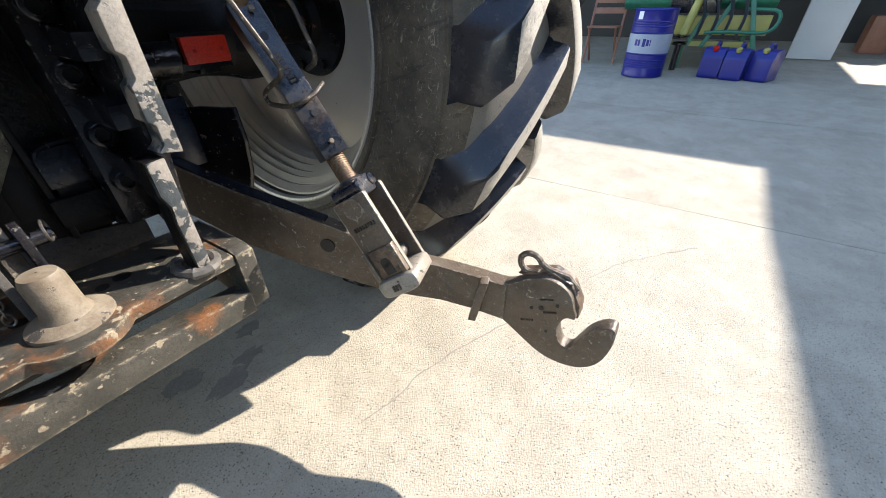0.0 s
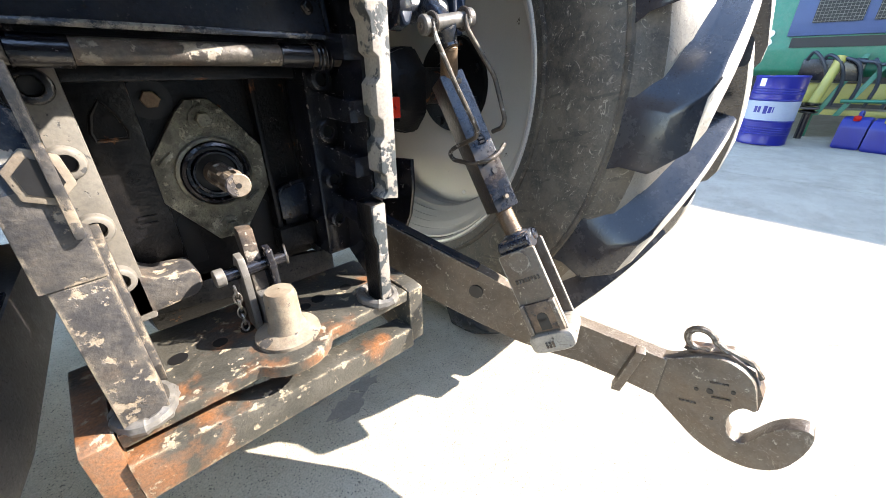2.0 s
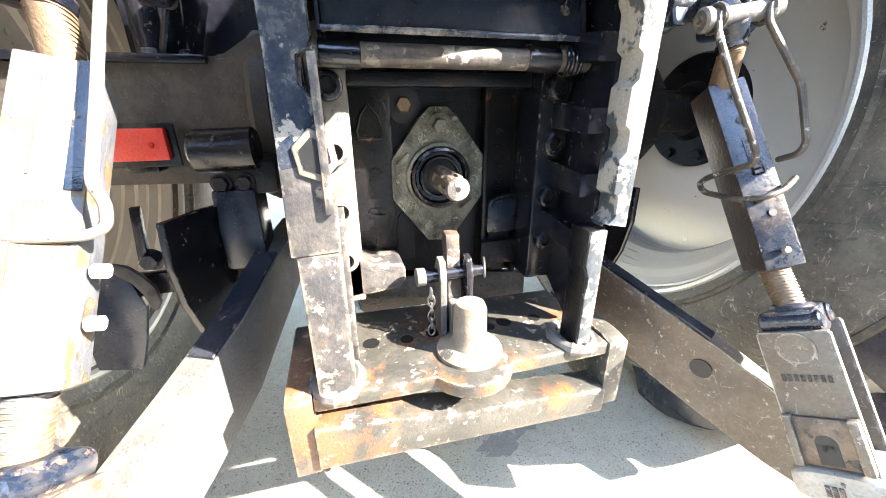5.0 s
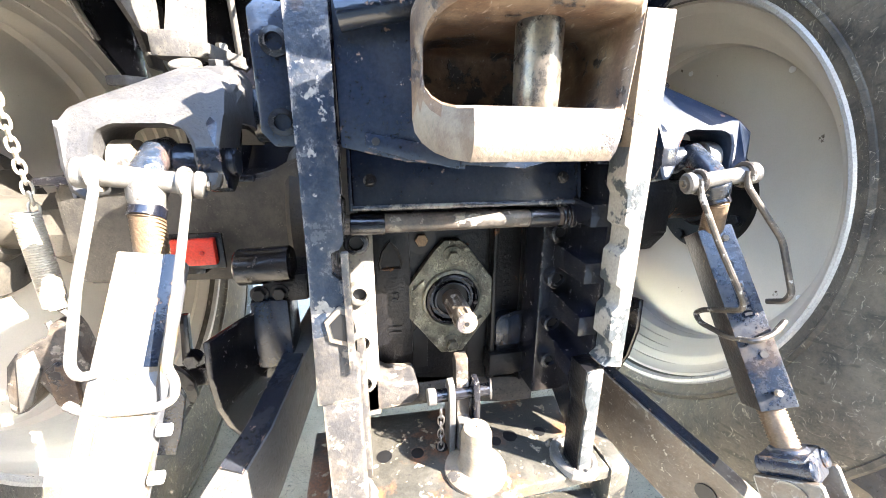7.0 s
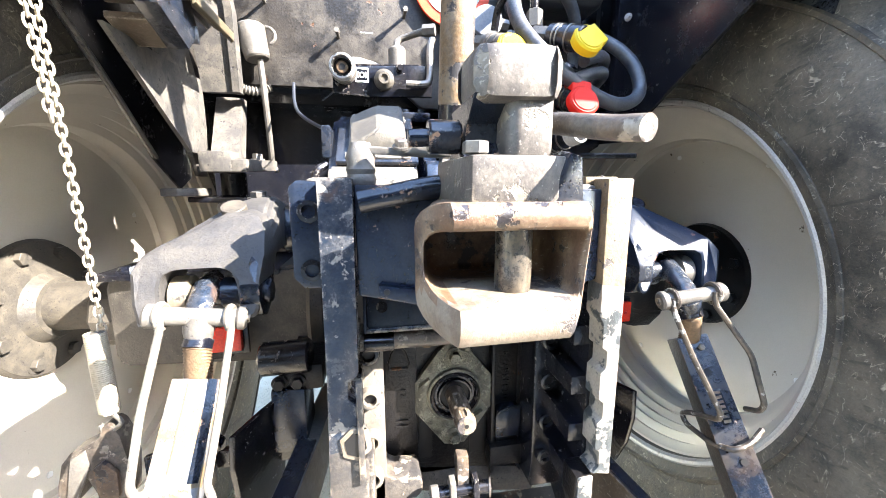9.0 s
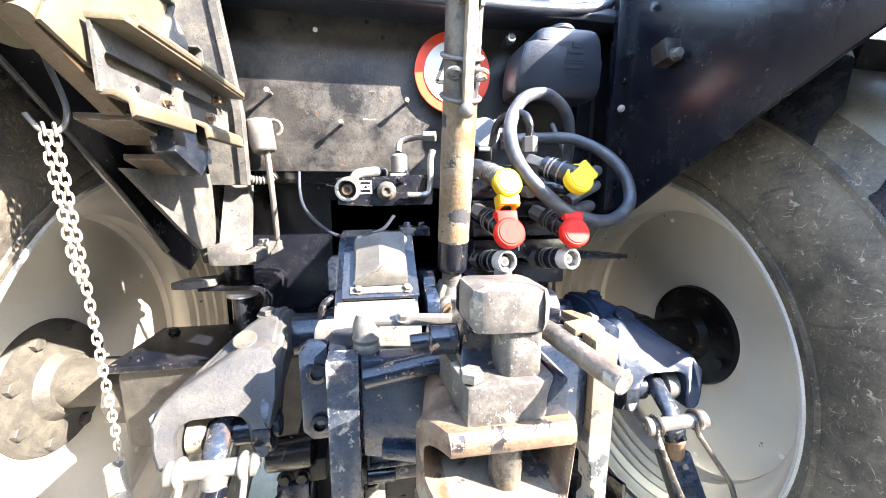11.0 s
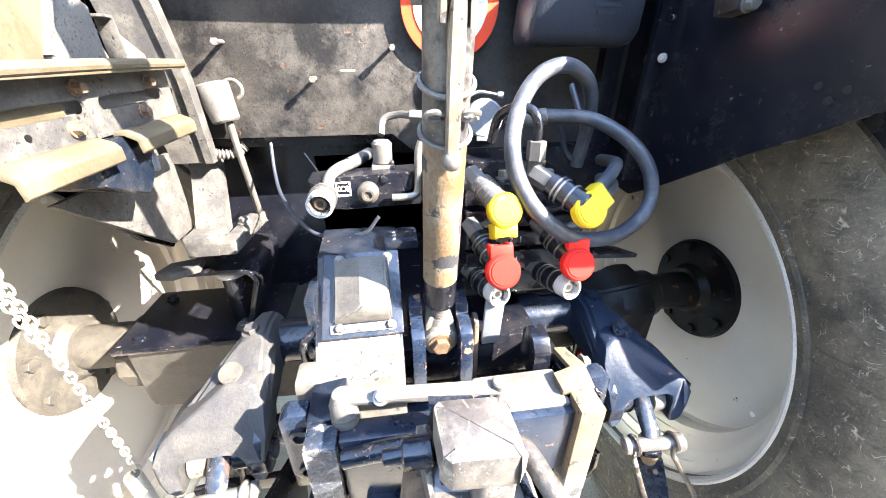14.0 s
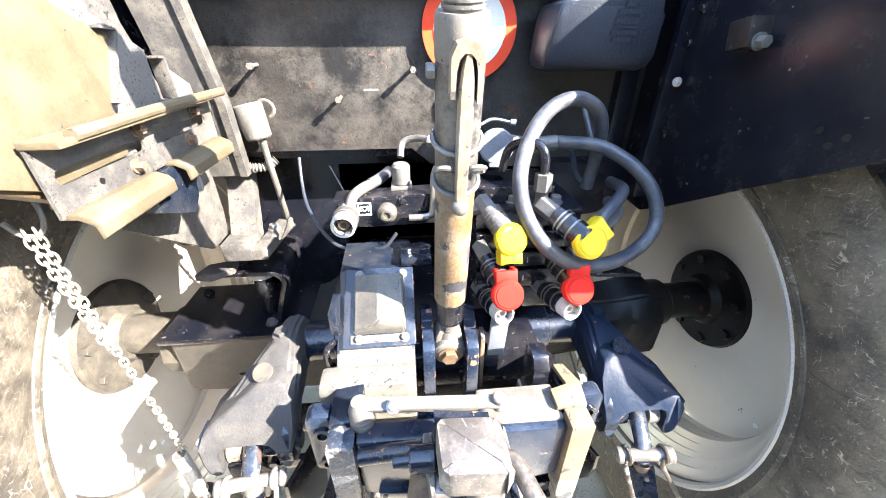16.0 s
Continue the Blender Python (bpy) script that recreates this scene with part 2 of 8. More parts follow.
    if rough_sock:
        L.new(rough_sock, bsdf.inputs["Roughness"])
    else:
        q = N.new("ShaderNodeMapRange")
        q.inputs["To Min"].default_value, q.inputs["To Max"].default_value = max(0.05, rough - 0.12), min(1, rough + 0.15)
        L.new(noise_node(grain_scale * 0.3), q.inputs["Value"])
        L.new(q.outputs["Result"], bsdf.inputs["Roughness"])
    bsdf.inputs["Metallic"].default_value = metal
    bsdf.inputs["Specular IOR Level"].default_value = sheen
    if coat:
        bsdf.inputs["Coat Weight"].default_value = coat
        bsdf.inputs["Coat Roughness"].default_value = 0.2
    if bump:
        bp = N.new("ShaderNodeBump")
        bp.inputs["Strength"].default_value = bump
        bp.inputs["Distance"].default_value = 0.003
        L.new(noise_node(bump_scale, 4.0), bp.inputs["Height"])
        if cm:
            # the paint film ends in a small step
            film = N.new("ShaderNodeBump")
            film.invert = True
            film.inputs["Strength"].default_value = 0.55
            film.inputs["Distance"].default_value = 0.0012
            L.new(cm, film.inputs["Height"])
            L.new(film.outputs["Normal"], bp.inputs["Normal"])
        L.new(bp.outputs["Normal"], bsdf.inputs["Normal"])
    return m


DUST = (0.25, 0.225, 0.18)
M_black = surface("black_paint", (0.0034, 0.0042, 0.008), 0.18, second=(0.006, 0.0075, 0.012), dust=(0.12, 0.105, 0.085), dust_amount=0.08, chips=(0.11, 0.095, 0.08), chip_amount=0.0, chip_scale=80, bump=0.25, bump_scale=90, spots=(0.10, 0.095, 0.085), spot_scale=260, spot_amount=0.12, edge=0.1, edge_size=0.004)
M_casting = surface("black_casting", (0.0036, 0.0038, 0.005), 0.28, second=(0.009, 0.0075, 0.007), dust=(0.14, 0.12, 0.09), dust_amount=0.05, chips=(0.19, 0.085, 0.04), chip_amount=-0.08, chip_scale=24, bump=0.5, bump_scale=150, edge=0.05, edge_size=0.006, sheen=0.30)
M_rail = surface("chipped_black_paint", (0.0120, 0.0190, 0.0320), 0.22, second=(0.060, 0.038, 0.030), stain=0.85, stain_scale=17, band=(0.55, 0.61), chips=(0.21, 0.195, 0.17), chip_amount=0.20, chip_scale=48, dust=DUST, dust_amount=0.10, bump=0.18, spots=(0.22, 0.2, 0.17), spot_scale=190, spot_amount=0.15, edge=0.11, edge_size=0.008)
M_blue = surface("blue_black_paint", (0.0046, 0.0088, 0.0175), 0.19, second=(0.012, 0.014, 0.019), dust=(0.20, 0.18, 0.15), dust_amount=0.07, chips=(0.24, 0.13, 0.07), chip_amount=-0.04, chip_scale=70, bump=0.22, bump_scale=110, spots=(0.004, 0.004, 0.006), spot_scale=240, spot_amount=0.3, edge=0.07, edge_size=0.004)
M_rust = surface("rusty_steel", (0.088, 0.050, 0.029), 0.5, second=(0.034, 0.022, 0.017), stain=0.95, stain_scale=15, band=(0.42, 0.60), chips=(0.020, 0.017, 0.018), chip_amount=0.26, chip_scale=30, chip_rough=0.3, dust=(0.20, 0.145, 0.092), dust_amount=0.55, bump=0.35, bump_scale=90, scratch=(0.30, 0.27, 0.23), scratch_scale=45, scratch_amount=0.1)
M_frame = surface("worn_drawbar_paint", (0.032, 0.031, 0.026), 0.38, second=(0.17, 0.070, 0.026), stain=0.9, stain_scale=7, band=(0.52, 0.60), chips=(0.27, 0.225, 0.155), chip_amount=0.20, chip_scale=58, dust=(0.10, 0.090, 0.072), dust_amount=0.32, bump=0.3, spots=(0.02, 0.019, 0.018), spot_scale=150, spot_amount=0.25, edge=0.14, edge_size=0.007)
M_link = surface("brown_grey_worn_steel", (0.100, 0.072, 0.048), 0.42, metal=0.15, second=(0.048, 0.036, 0.027), stain=0.8, stain_scale=8, band=(0.42, 0.62), chips=(0.34, 0.30, 0.24), chip_amount=0.03, chip_scale=95, dust=(0.15, 0.13, 0.10), dust_amount=0.4, bump=0.35, curl=(0.26, 0.23, 0.19), curl_scale=26, curl_amount=0.6, edge=0.17, edge_size=0.005)
M_steel = surface("bare_steel", (0.27, 0.255, 0.235), 0.36, metal=0.8, second=(0.10, 0.085, 0.07), stain=0.8, stain_scale=26, bump=0.2, scratch=(0.06, 0.055, 0.05), scratch_scale=30, scratch_amount=0.6)
M_zinc = surface("dull_zinc", (0.14, 0.135, 0.127), 0.4, metal=0.3, second=(0.06, 0.055, 0.048), stain=0.75, stain_scale=25, chips=(0.075, 0.07, 0.064), chip_amount=0.05, chip_scale=230, dust=(0.16, 0.145, 0.12), dust_amount=0.4, bump=0.18)
M_plate = surface("greasy_grey_plate", (0.19, 0.185, 0.14), 0.32, metal=0.35, second=(0.040, 0.040, 0.030), stain=0.9, stain_scale=34, band=(0.46, 0.62), chips=(0.38, 0.37, 0.29), chip_amount=0.2, chip_scale=70, bump=0.7, bump_scale=240, spots=(0.015, 0.014, 0.012), spot_scale=330, spot_amount=0.5)
M_rod = surface("rusty_thread", (0.17, 0.115, 0.068), 0.55, metal=0.4, second=(0.09, 0.055, 0.035), stain=0.8, stain_scale=40, bump=0.4, grain=0.7)
M_toplink = surface("worn_top_link_paint", (0.070, 0.044, 0.026), 0.42, second=(0.19, 0.118, 0.045), stain=0.95, stain_scale=7, chips=(0.024, 0.024, 0.028), chip_amount=0.28, chip_scale=16, dust=DUST, dust_amount=0.4, bump=0.3, edge=0.0)
M_rubber = surface("tyre_rubber", (0.034, 0.031, 0.027), 0.5, second=(0.084, 0.073, 0.056), stain=0.9, stain_scale=5, band=(0.40, 0.66), dust=(0.135, 0.115, 0.085), dust_amount=0.62, grain=0.5, bump=0.6, bump_scale=130, curl=(0.29, 0.26, 0.205), curl_scale=17, curl_amount=0.85, scratch=(0.012, 0.011, 0.011), scratch_scale=8, scratch_amount=0.9)
# one rubber in two tones: shaded navy flanks, tread paled for sun glare
M_lug = surface("polished_shaded_lug", (0.012, 0.015, 0.022), 0.24, second=(0.022, 0.026, 0.036), dust=(0.13, 0.118, 0.095), dust_amount=0.08, bump=0.10, bump_scale=130, curl=(0.10, 0.09, 0.075), curl_scale=14, curl_amount=0.15)
M_tread = surface("dusty_sun_glare_tread", (0.18, 0.174, 0.162), 0.38, second=(0.17, 0.16, 0.14), stain=0.8, stain_scale=6, band=(0.42, 0.64), dust=(0.19, 0.17, 0.135), dust_amount=0.4, bump=0.18, bump_scale=150, curl=(0.02, 0.02, 0.02), curl_scale=16, curl_amount=0.6)
M_rim = surface("silver_rim_paint", (0.57, 0.53, 0.46), 0.38, metal=0.15, second=(0.46, 0.42, 0.36), stain=0.5, stain_scale=3, grain=0.12, chips=(0.14, 0.11, 0.08), chip_amount=-0.13, chip_scale=30, bump=0.08)
M_red = surface("red_plastic", (0.46, 0.014, 0.008), 0.55, second=(0.36, 0.012, 0.008), bump=0.1, grain=0.1, sheen=0.15)
M_reflector = surface("red_reflector", (0.80, 0.036, 0.014), 0.2, second=(0.70, 0.026, 0.010), bump=0.5, bump_scale=400, coat=0.6)
M_yellow = surface("yellow_plastic", (0.50, 0.36, 0.010), 0.42, second=(0.40, 0.28, 0.010), bump=0.1, grain=0.1, sheen=0.2)
M_chain = surface("galvanised_chain", (0.48, 0.43, 0.33), 0.4, metal=0.3, second=(0.30, 0.26, 0.20), stain=0.6, stain_scale=30, bump=0.2)
M_wire = surface("dark_wire", (0.026, 0.023, 0.021), 0.4, metal=0.3, second=(0.14, 0.11, 0.08), stain=0.7, stain_scale=35, chips=(0.34, 0.33, 0.30), chip_amount=0.20, chip_scale=70, bump=0.3)
M_white = surface("white_paint", (0.78, 0.78, 0.76), 0.5, second=(0.6, 0.58, 0.54), grain=0.08, bump=0.05)
M_signred = surface("sign_red", (0.78, 0.07, 0.02), 0.4, second=(0.66, 0.05, 0.02), grain=0.08, bump=0.05)
M_signblack = surface("sign_black", (0.0025, 0.0025, 0.003), 0.5, bump=0.05)
M_hose = surface("hose_rubber", (0.028, 0.033, 0.043), 0.36, second=(0.06, 0.062, 0.07), dust=(0.2, 0.19, 0.17), dust_amount=0.3, bump=0.25, bump_scale=300)
M_plastic = surface("black_plastic", (0.022, 0.028, 0.040), 0.36, second=(0.024, 0.027, 0.034), dust=(0.11, 0.10, 0.09), dust_amount=0.06, bump=0.35, bump_scale=260)
M_cab = surface("black_sheet_steel", (0.0040, 0.0048, 0.0085), 0.22, second=(0.007, 0.008, 0.012), dust=(0.05, 0.046, 0.042), dust_amount=0.09, chips=(0.12, 0.11, 0.10), chip_amount=-0.12, chip_scale=90, bump=0.12, bump_scale=60, spots=(0.05, 0.05, 0.055), spot_scale=230, spot_amount=0.02, curl=(0.04, 0.042, 0.05), curl_scale=7, curl_amount=0.15)
M_cabplate = surface("mud_spattered_sheet", (0.013, 0.013, 0.014), 0.34, second=(0.040, 0.036, 0.032), stain=0.9, stain_scale=5, band=(0.42, 0.60), chips=(0.10, 0.045, 0.022), chip_amount=-0.02, chip_scale=16, dust=(0.075, 0.068, 0.058), dust_amount=0.6, bump=0.25, spots=(0.0035, 0.0035, 0.0035), spot_scale=260, spot_amount=0.72)
M_tan = surface("tan_sunlit_panel", (0.076, 0.059, 0.032), 0.55, second=(0.066, 0.053, 0.034), stain=0.7, stain_scale=6, chips=(0.022, 0.022, 0.026), chip_amount=-0.08, chip_scale=70, dust=(0.11, 0.094, 0.062), dust_amount=0.4, bump=0.2, spots=(0.05, 0.042, 0.03), spot_scale=240, spot_amount=0.25, edge=0.06, edge_size=0.005)
M_grey = surface("grey_dust_sheet", (0.044, 0.042, 0.040), 0.7, second=(0.024, 0.024, 0.025), stain=0.8, stain_scale=8, band=(0.42, 0.64), chips=(0.010, 0.010, 0.012), chip_amount=0.10, chip_scale=120, dust=(0.115, 0.105, 0.086), dust_amount=0.6, bump=0.2, spots=(0.010, 0.010, 0.012), spot_scale=300, spot_amount=0.62)
M_socket = surface("blue_grey_plastic", (0.13, 0.145, 0.165), 0.45, second=(0.09, 0.10, 0.115), bump=0.2)
M_drum = surface("blue_drum_paint", (0.008, 0.012, 0.22), 0.32, second=(0.006, 0.010, 0.14), stain=0.5, bump=0.1)
M_drumband = surface("pale_drum_band", (0.34, 0.38, 0.46), 0.4, second=(0.26, 0.29, 0.36), bump=0.1)
M_can = surface("blue_plastic_can", (0.006, 0.012, 0.20), 0.4, second=(0.005, 0.010, 0.12), stain=0.5, bump=0.15)
M_green = surface("machine_green", (0.010, 0.17, 0.10), 0.42, second=(0.008, 0.10, 0.06), stain=0.5, dust=(0.2, 0.22, 0.17), dust_amount=0.15, bump=0.1)
M_myellow = surface("machine_yellow", (0.42, 0.38, 0.09), 0.45, second=(0.26, 0.23, 0.06), stain=0.6, bump=0.15)
M_bluepanel = surface("faded_blue_panel", (0.035, 0.065, 0.17), 0.5, second=(0.025, 0.05, 0.12), stain=0.5, bump=0.1)
M_wood = surface("red_brown_wood", (0.28, 0.12, 0.07), 0.55, second=(0.18, 0.07, 0.04), stain=0.7, stain_scale=14, bump=0.2)
M_door = surface("pale_door_sheet", (0.55, 0.57, 0.58), 0.5, second=(0.42, 0.43, 0.44), stain=0.5, stain_scale=3, bump=0.08)
# plaster darkened so its colour carries the shed's deep shade
M_wall = surface("shade_dark_plaster", (0.05, 0.047, 0.044), 0.85, second=(0.03, 0.028, 0.026), stain=0.7, stain_scale=2, bump=0.5, bump_scale=40)
M_roof = surface("roof_sheet", (0.32, 0.30, 0.28), 0.6, second=(0.22, 0.2, 0.18), bump=0.1)
M_dirt = surface("dirt_seams", (0.22, 0.20, 0.175), 0.95, second=(0.10, 0.09, 0.075), stain=0.7, bump=0.8, bump_scale=70)


def concrete():
    m = surface("yard_concrete", (0.390, 0.356, 0.282), 0.85, second=(0.263, 0.231, 0.177), stain=0.75, stain_scale=2.3, grain=0.85, grain_scale=240, dust=(0.43, 0.390, 0.308), dust_amount=0.5,
                chips=(0.12, 0.105, 0.085), chip_amount=0.02, chip_scale=95, bump=0.9, bump_scale=210, per_object=0.05)
    nt = m.node_tree
    N, L = nt.nodes, nt.links
    bsdf = N["Principled BSDF"]
    old = bsdf.inputs["Base Color"].links[0].from_socket
    tc = [n for n in N if n.type == "TEX_COORD"][0]
    vor = N.new("ShaderNodeTexVoronoi")
    vor.inputs["Scale"].default_value = 135
    L.new(tc.outputs["Object"], vor.inputs["Vector"])
    r = N.new("ShaderNodeMapRange")
    r.inputs["From Min"].default_value, r.inputs["From Max"].default_value = 0.26, 0.16
    L.new(vor.outputs["Distance"], r.inputs["Value"])
    pick = N.new("ShaderNodeTexNoise")
    pick.inputs["Scale"].default_value = 40
    L.new(tc.outputs["Object"], pick.inputs["Vector"])
    r2 = N.new("ShaderNodeMapRange")
    r2.inputs["From Min"].default_value, r2.inputs["From Max"].default_value = 0.36, 0.50
    L.new(pick.outputs["Fac"], r2.inputs["Value"])
    mul = N.new("ShaderNodeMath")
    mul.operation = "MULTIPLY"
    L.new(r.outputs["Result"], mul.inputs[0])
    L.new(r2.outputs["Result"], mul.inputs[1])
    mx = N.new("ShaderNodeMix")
    mx.data_type = "RGBA"
    L.new(mul.outputs[0], mx.inputs["Factor"])
    L.new(old, mx.inputs["A"])
    mx.inputs["B"].default_value = (0.07, 0.066, 0.062, 1)
    L.new(mx.outputs["Result"], bsdf.inputs["Base Color"])
    return m


M_head = surface("flaked_head_paint", (0.044, 0.040, 0.038), 0.45, second=(0.066, 0.058, 0.052), stain=0.6, stain_scale=16, chips=(0.18, 0.155, 0.12), chip_amount=0.20, chip_scale=26, dust=DUST, dust_amount=0.22, bump=0.15, scratch=(0.3, 0.28, 0.24), scratch_scale=40, scratch_amount=0.5, edge=0.1, edge_size=0.005)
M_lip = surface("bleached_jaw_steel", (0.14, 0.115, 0.086), 0.5, second=(0.075, 0.050, 0.034), stain=0.85, stain_scale=12, band=(0.46, 0.64), chips=(0.05, 0.044, 0.044), chip_amount=0.20, chip_scale=30, dust=(0.19, 0.165, 0.128), dust_amount=0.6, bump=0.3)
M_ochre = surface("ochre_worn_bar", (0.125, 0.094, 0.054), 0.5, second=(0.12, 0.09, 0.06), stain=0.7, stain_scale=8, chips=(0.05, 0.045, 0.045), chip_amount=0.26, chip_scale=44, dust=(0.17, 0.14, 0.095), dust_amount=0.5, bump=0.3, scratch=(0.06, 0.055, 0.05), scratch_scale=30)
M_mouth = surface("bright_zinc", (0.42, 0.41, 0.39), 0.3, metal=0.2, second=(0.45, 0.43, 0.40), stain=0.5, stain_scale=60, bump=0.1)
M_pale = surface("bleached_flange", (0.12, 0.112, 0.098), 0.5, second=(0.075, 0.068, 0.058), stain=0.7, stain_scale=14, chips=(0.05, 0.05, 0.05), chip_amount=0.1, chip_scale=110, dust=(0.15, 0.132, 0.105), dust_amount=0.5, bump=0.15)
M_flaked = surface("flaking_pale_bar", (0.25, 0.232, 0.205), 0.5, second=(0.18, 0.155, 0.13), stain=0.6, stain_scale=10, chips=(0.050, 0.058, 0.062), chip_amount=0.50, chip_scale=28, chip_rough=0.4, bump=0.3)
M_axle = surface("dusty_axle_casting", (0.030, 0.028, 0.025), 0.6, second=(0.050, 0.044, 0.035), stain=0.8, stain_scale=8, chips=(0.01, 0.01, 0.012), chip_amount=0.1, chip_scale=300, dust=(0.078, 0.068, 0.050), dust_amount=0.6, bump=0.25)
M_pin = surface("tan_worn_pin", (0.16, 0.135, 0.10), 0.5, second=(0.10, 0.062, 0.035), stain=0.7, stain_scale=18, chips=(0.05, 0.045, 0.04), chip_amount=0.1, chip_scale=40, dust=(0.23, 0.2, 0.15), dust_amount=0.5, bump=0.2)
M_conc = concrete()
M_oil = surface("oil_stain", (0.20, 0.18, 0.155), 0.75, second=(0.27, 0.245, 0.215), stain=0.8, stain_scale=25, bump=0.5)
M_hpin = surface("polished_pin", (0.11, 0.10, 0.085), 0.26, metal=0.6, second=(0.03, 0.031, 0.038), stain=0.9, stain_scale=22, dust=(0.3, 0.24, 0.16), dust_amount=0.4, bump=0.15, scratch=(0.05, 0.045, 0.04), scratch_scale=30, scratch_amount=0.4)
M_turn = surface("brown_black_turnbuckle_paint", (0.0060, 0.0105, 0.0200), 0.26, second=(0.034, 0.025, 0.020), stain=0.85, stain_scale=12, band=(0.50, 0.60), chips=(0.20, 0.11, 0.06), chip_amount=0.0, chip_scale=60, dust=(0.2, 0.18, 0.15), dust_amount=0.15, bump=0.2, edge=0.12, edge_size=0.004)
# tube colour lowered to stand for the handle's shadow, with dust and chips
M_tubeup = surface("shade_darkened_dusty_tube", (0.022, 0.022, 0.024), 0.4, second=(0.060, 0.050, 0.042), stain=0.8, stain_scale=12, band=(0.46, 0.60), chips=(0.16, 0.12, 0.07), chip_amount=0.12, chip_scale=40, dust=DUST, dust_amount=0.35, bump=0.3)
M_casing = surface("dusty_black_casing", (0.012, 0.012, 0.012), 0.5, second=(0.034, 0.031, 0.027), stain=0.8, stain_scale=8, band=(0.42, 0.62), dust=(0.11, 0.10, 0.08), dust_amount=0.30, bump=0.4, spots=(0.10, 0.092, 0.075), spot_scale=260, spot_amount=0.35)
M_lever = surface("chipped_lever_steel", (0.030, 0.026, 0.024), 0.4, second=(0.10, 0.068, 0.045), stain=0.8, stain_scale=16, band=(0.46, 0.6), chips=(0.24, 0.21, 0.17), chip_amount=0.26, chip_scale=40, dust=(0.16, 0.14, 0.11), dust_amount=0.4, bump=0.3)
M_side = surface("brown_black_flank", (0.016, 0.012, 0.010), 0.35, second=(0.050, 0.034, 0.024), stain=0.8, stain_scale=20, band=(0.46, 0.6), chips=(0.15, 0.12, 0.09), chip_amount=0.06, chip_scale=90, bump=0.3)
M_cake = surface("dust_caked_box_steel", (0.078, 0.085, 0.098), 0.55, second=(0.040, 0.046, 0.060), stain=0.8, stain_scale=22, band=(0.44, 0.60), chips=(0.13, 0.090, 0.045), chip_amount=0.24, chip_scale=26, dust=(0.115, 0.112, 0.106), dust_amount=0.5, bump=0.3, spots=(0.03, 0.033, 0.042), spot_scale=200, spot_amount=0.4, edge=0.18, edge_size=0.006)
M_worn = surface("flaking_dark_paint", (0.030, 0.029, 0.030), 0.42, second=(0.080, 0.060, 0.044), stain=0.8, stain_scale=14, band=(0.52, 0.62), chips=(0.25, 0.205, 0.15), chip_amount=0.25, chip_scale=34, chip_rough=0.6, dust=(0.12, 0.105, 0.085), dust_amount=0.35, bump=0.3, spots=(0.02, 0.02, 0.02), spot_scale=200, spot_amount=0.2, edge=0.12, edge_size=0.007)
M_speck = surface("speckled_grey_sheet", (0.085, 0.083, 0.080), 0.6, second=(0.055, 0.054, 0.054), stain=0.7, stain_scale=14, dust=(0.12, 0.11, 0.09), dust_amount=0.5, bump=0.5, bump_scale=220, spots=(0.012, 0.012, 0.014), spot_scale=170, spot_amount=0.95)
M_guard = surface("navy_sheet_paint", (0.0075, 0.0135, 0.0270), 0.20, second=(0.014, 0.020, 0.034), stain=0.6, stain_scale=9, dust=(0.16, 0.15, 0.13), dust_amount=0.06, chips=(0.21, 0.115, 0.065), chip_amount=-0.02, chip_scale=46, bump=0.16, bump_scale=80, spots=(0.05, 0.055, 0.065), spot_scale=230, spot_amount=0.25, edge=0.08, edge_size=0.004)
M_arm = surface("navy_arm_paint", (0.0080, 0.0150, 0.0300), 0.42, second=(0.012, 0.018, 0.030), stain=0.6, stain_scale=9, chips=(0.23, 0.12, 0.085), chip_amount=0.02, chip_scale=42, bump=0.25, bump_scale=110, spots=(0.005, 0.006, 0.010), spot_scale=200, spot_amount=0.3, edge=0.05, edge_size=0.004, sheen=0.16)
M_armdust = surface("oily_dust_on_arm", (0.026, 0.026, 0.027), 0.6, second=(0.036, 0.034, 0.031), stain=0.7, stain_scale=10, band=(0.44, 0.62), chips=(0.0045, 0.005, 0.007), chip_amount=0.08, chip_scale=14, chip_rough=0.25, dust=(0.055, 0.051, 0.044), dust_amount=0.55, bump=0.3, spots=(0.008, 0.008, 0.010), spot_scale=260, spot_amount=0.55, edge=-0.08, edge_size=0.006)
M_galv = surface("scuffed_grey_link", (0.085, 0.083, 0.078), 0.45, second=(0.060, 0.055, 0.048), stain=0.7, stain_scale=14, dust=(0.12, 0.113, 0.10), dust_amount=0.5, bump=0.35, spots=(0.030, 0.029, 0.028), spot_scale=230, spot_amount=0.6, curl=(0.17, 0.16, 0.145), curl_scale=26, curl_amount=0.5)
M_case = surface("pale_dust_on_casting", (0.085, 0.079, 0.068), 0.6, second=(0.052, 0.050, 0.047), stain=0.8, stain_scale=12, band=(0.46, 0.62), chips=(0.020, 0.021, 0.024), chip_amount=0.02, chip_scale=60, dust=(0.125, 0.115, 0.095), dust_amount=0.6, bump=0.25, spots=(0.02, 0.02, 0.021), spot_scale=170, spot_amount=0.3, edge=0.05, edge_size=0.004)
M_shoe = surface("bare_worn_steel_edge", (0.30, 0.275, 0.235), 0.42, metal=0.2, second=(0.19, 0.165, 0.13), stain=0.7, stain_scale=24, chips=(0.08, 0.066, 0.052), chip_amount=0.05, chip_scale=70, bump=0.25, scratch=(0.10, 0.085, 0.07), scratch_scale=40, scratch_amount=0.3)
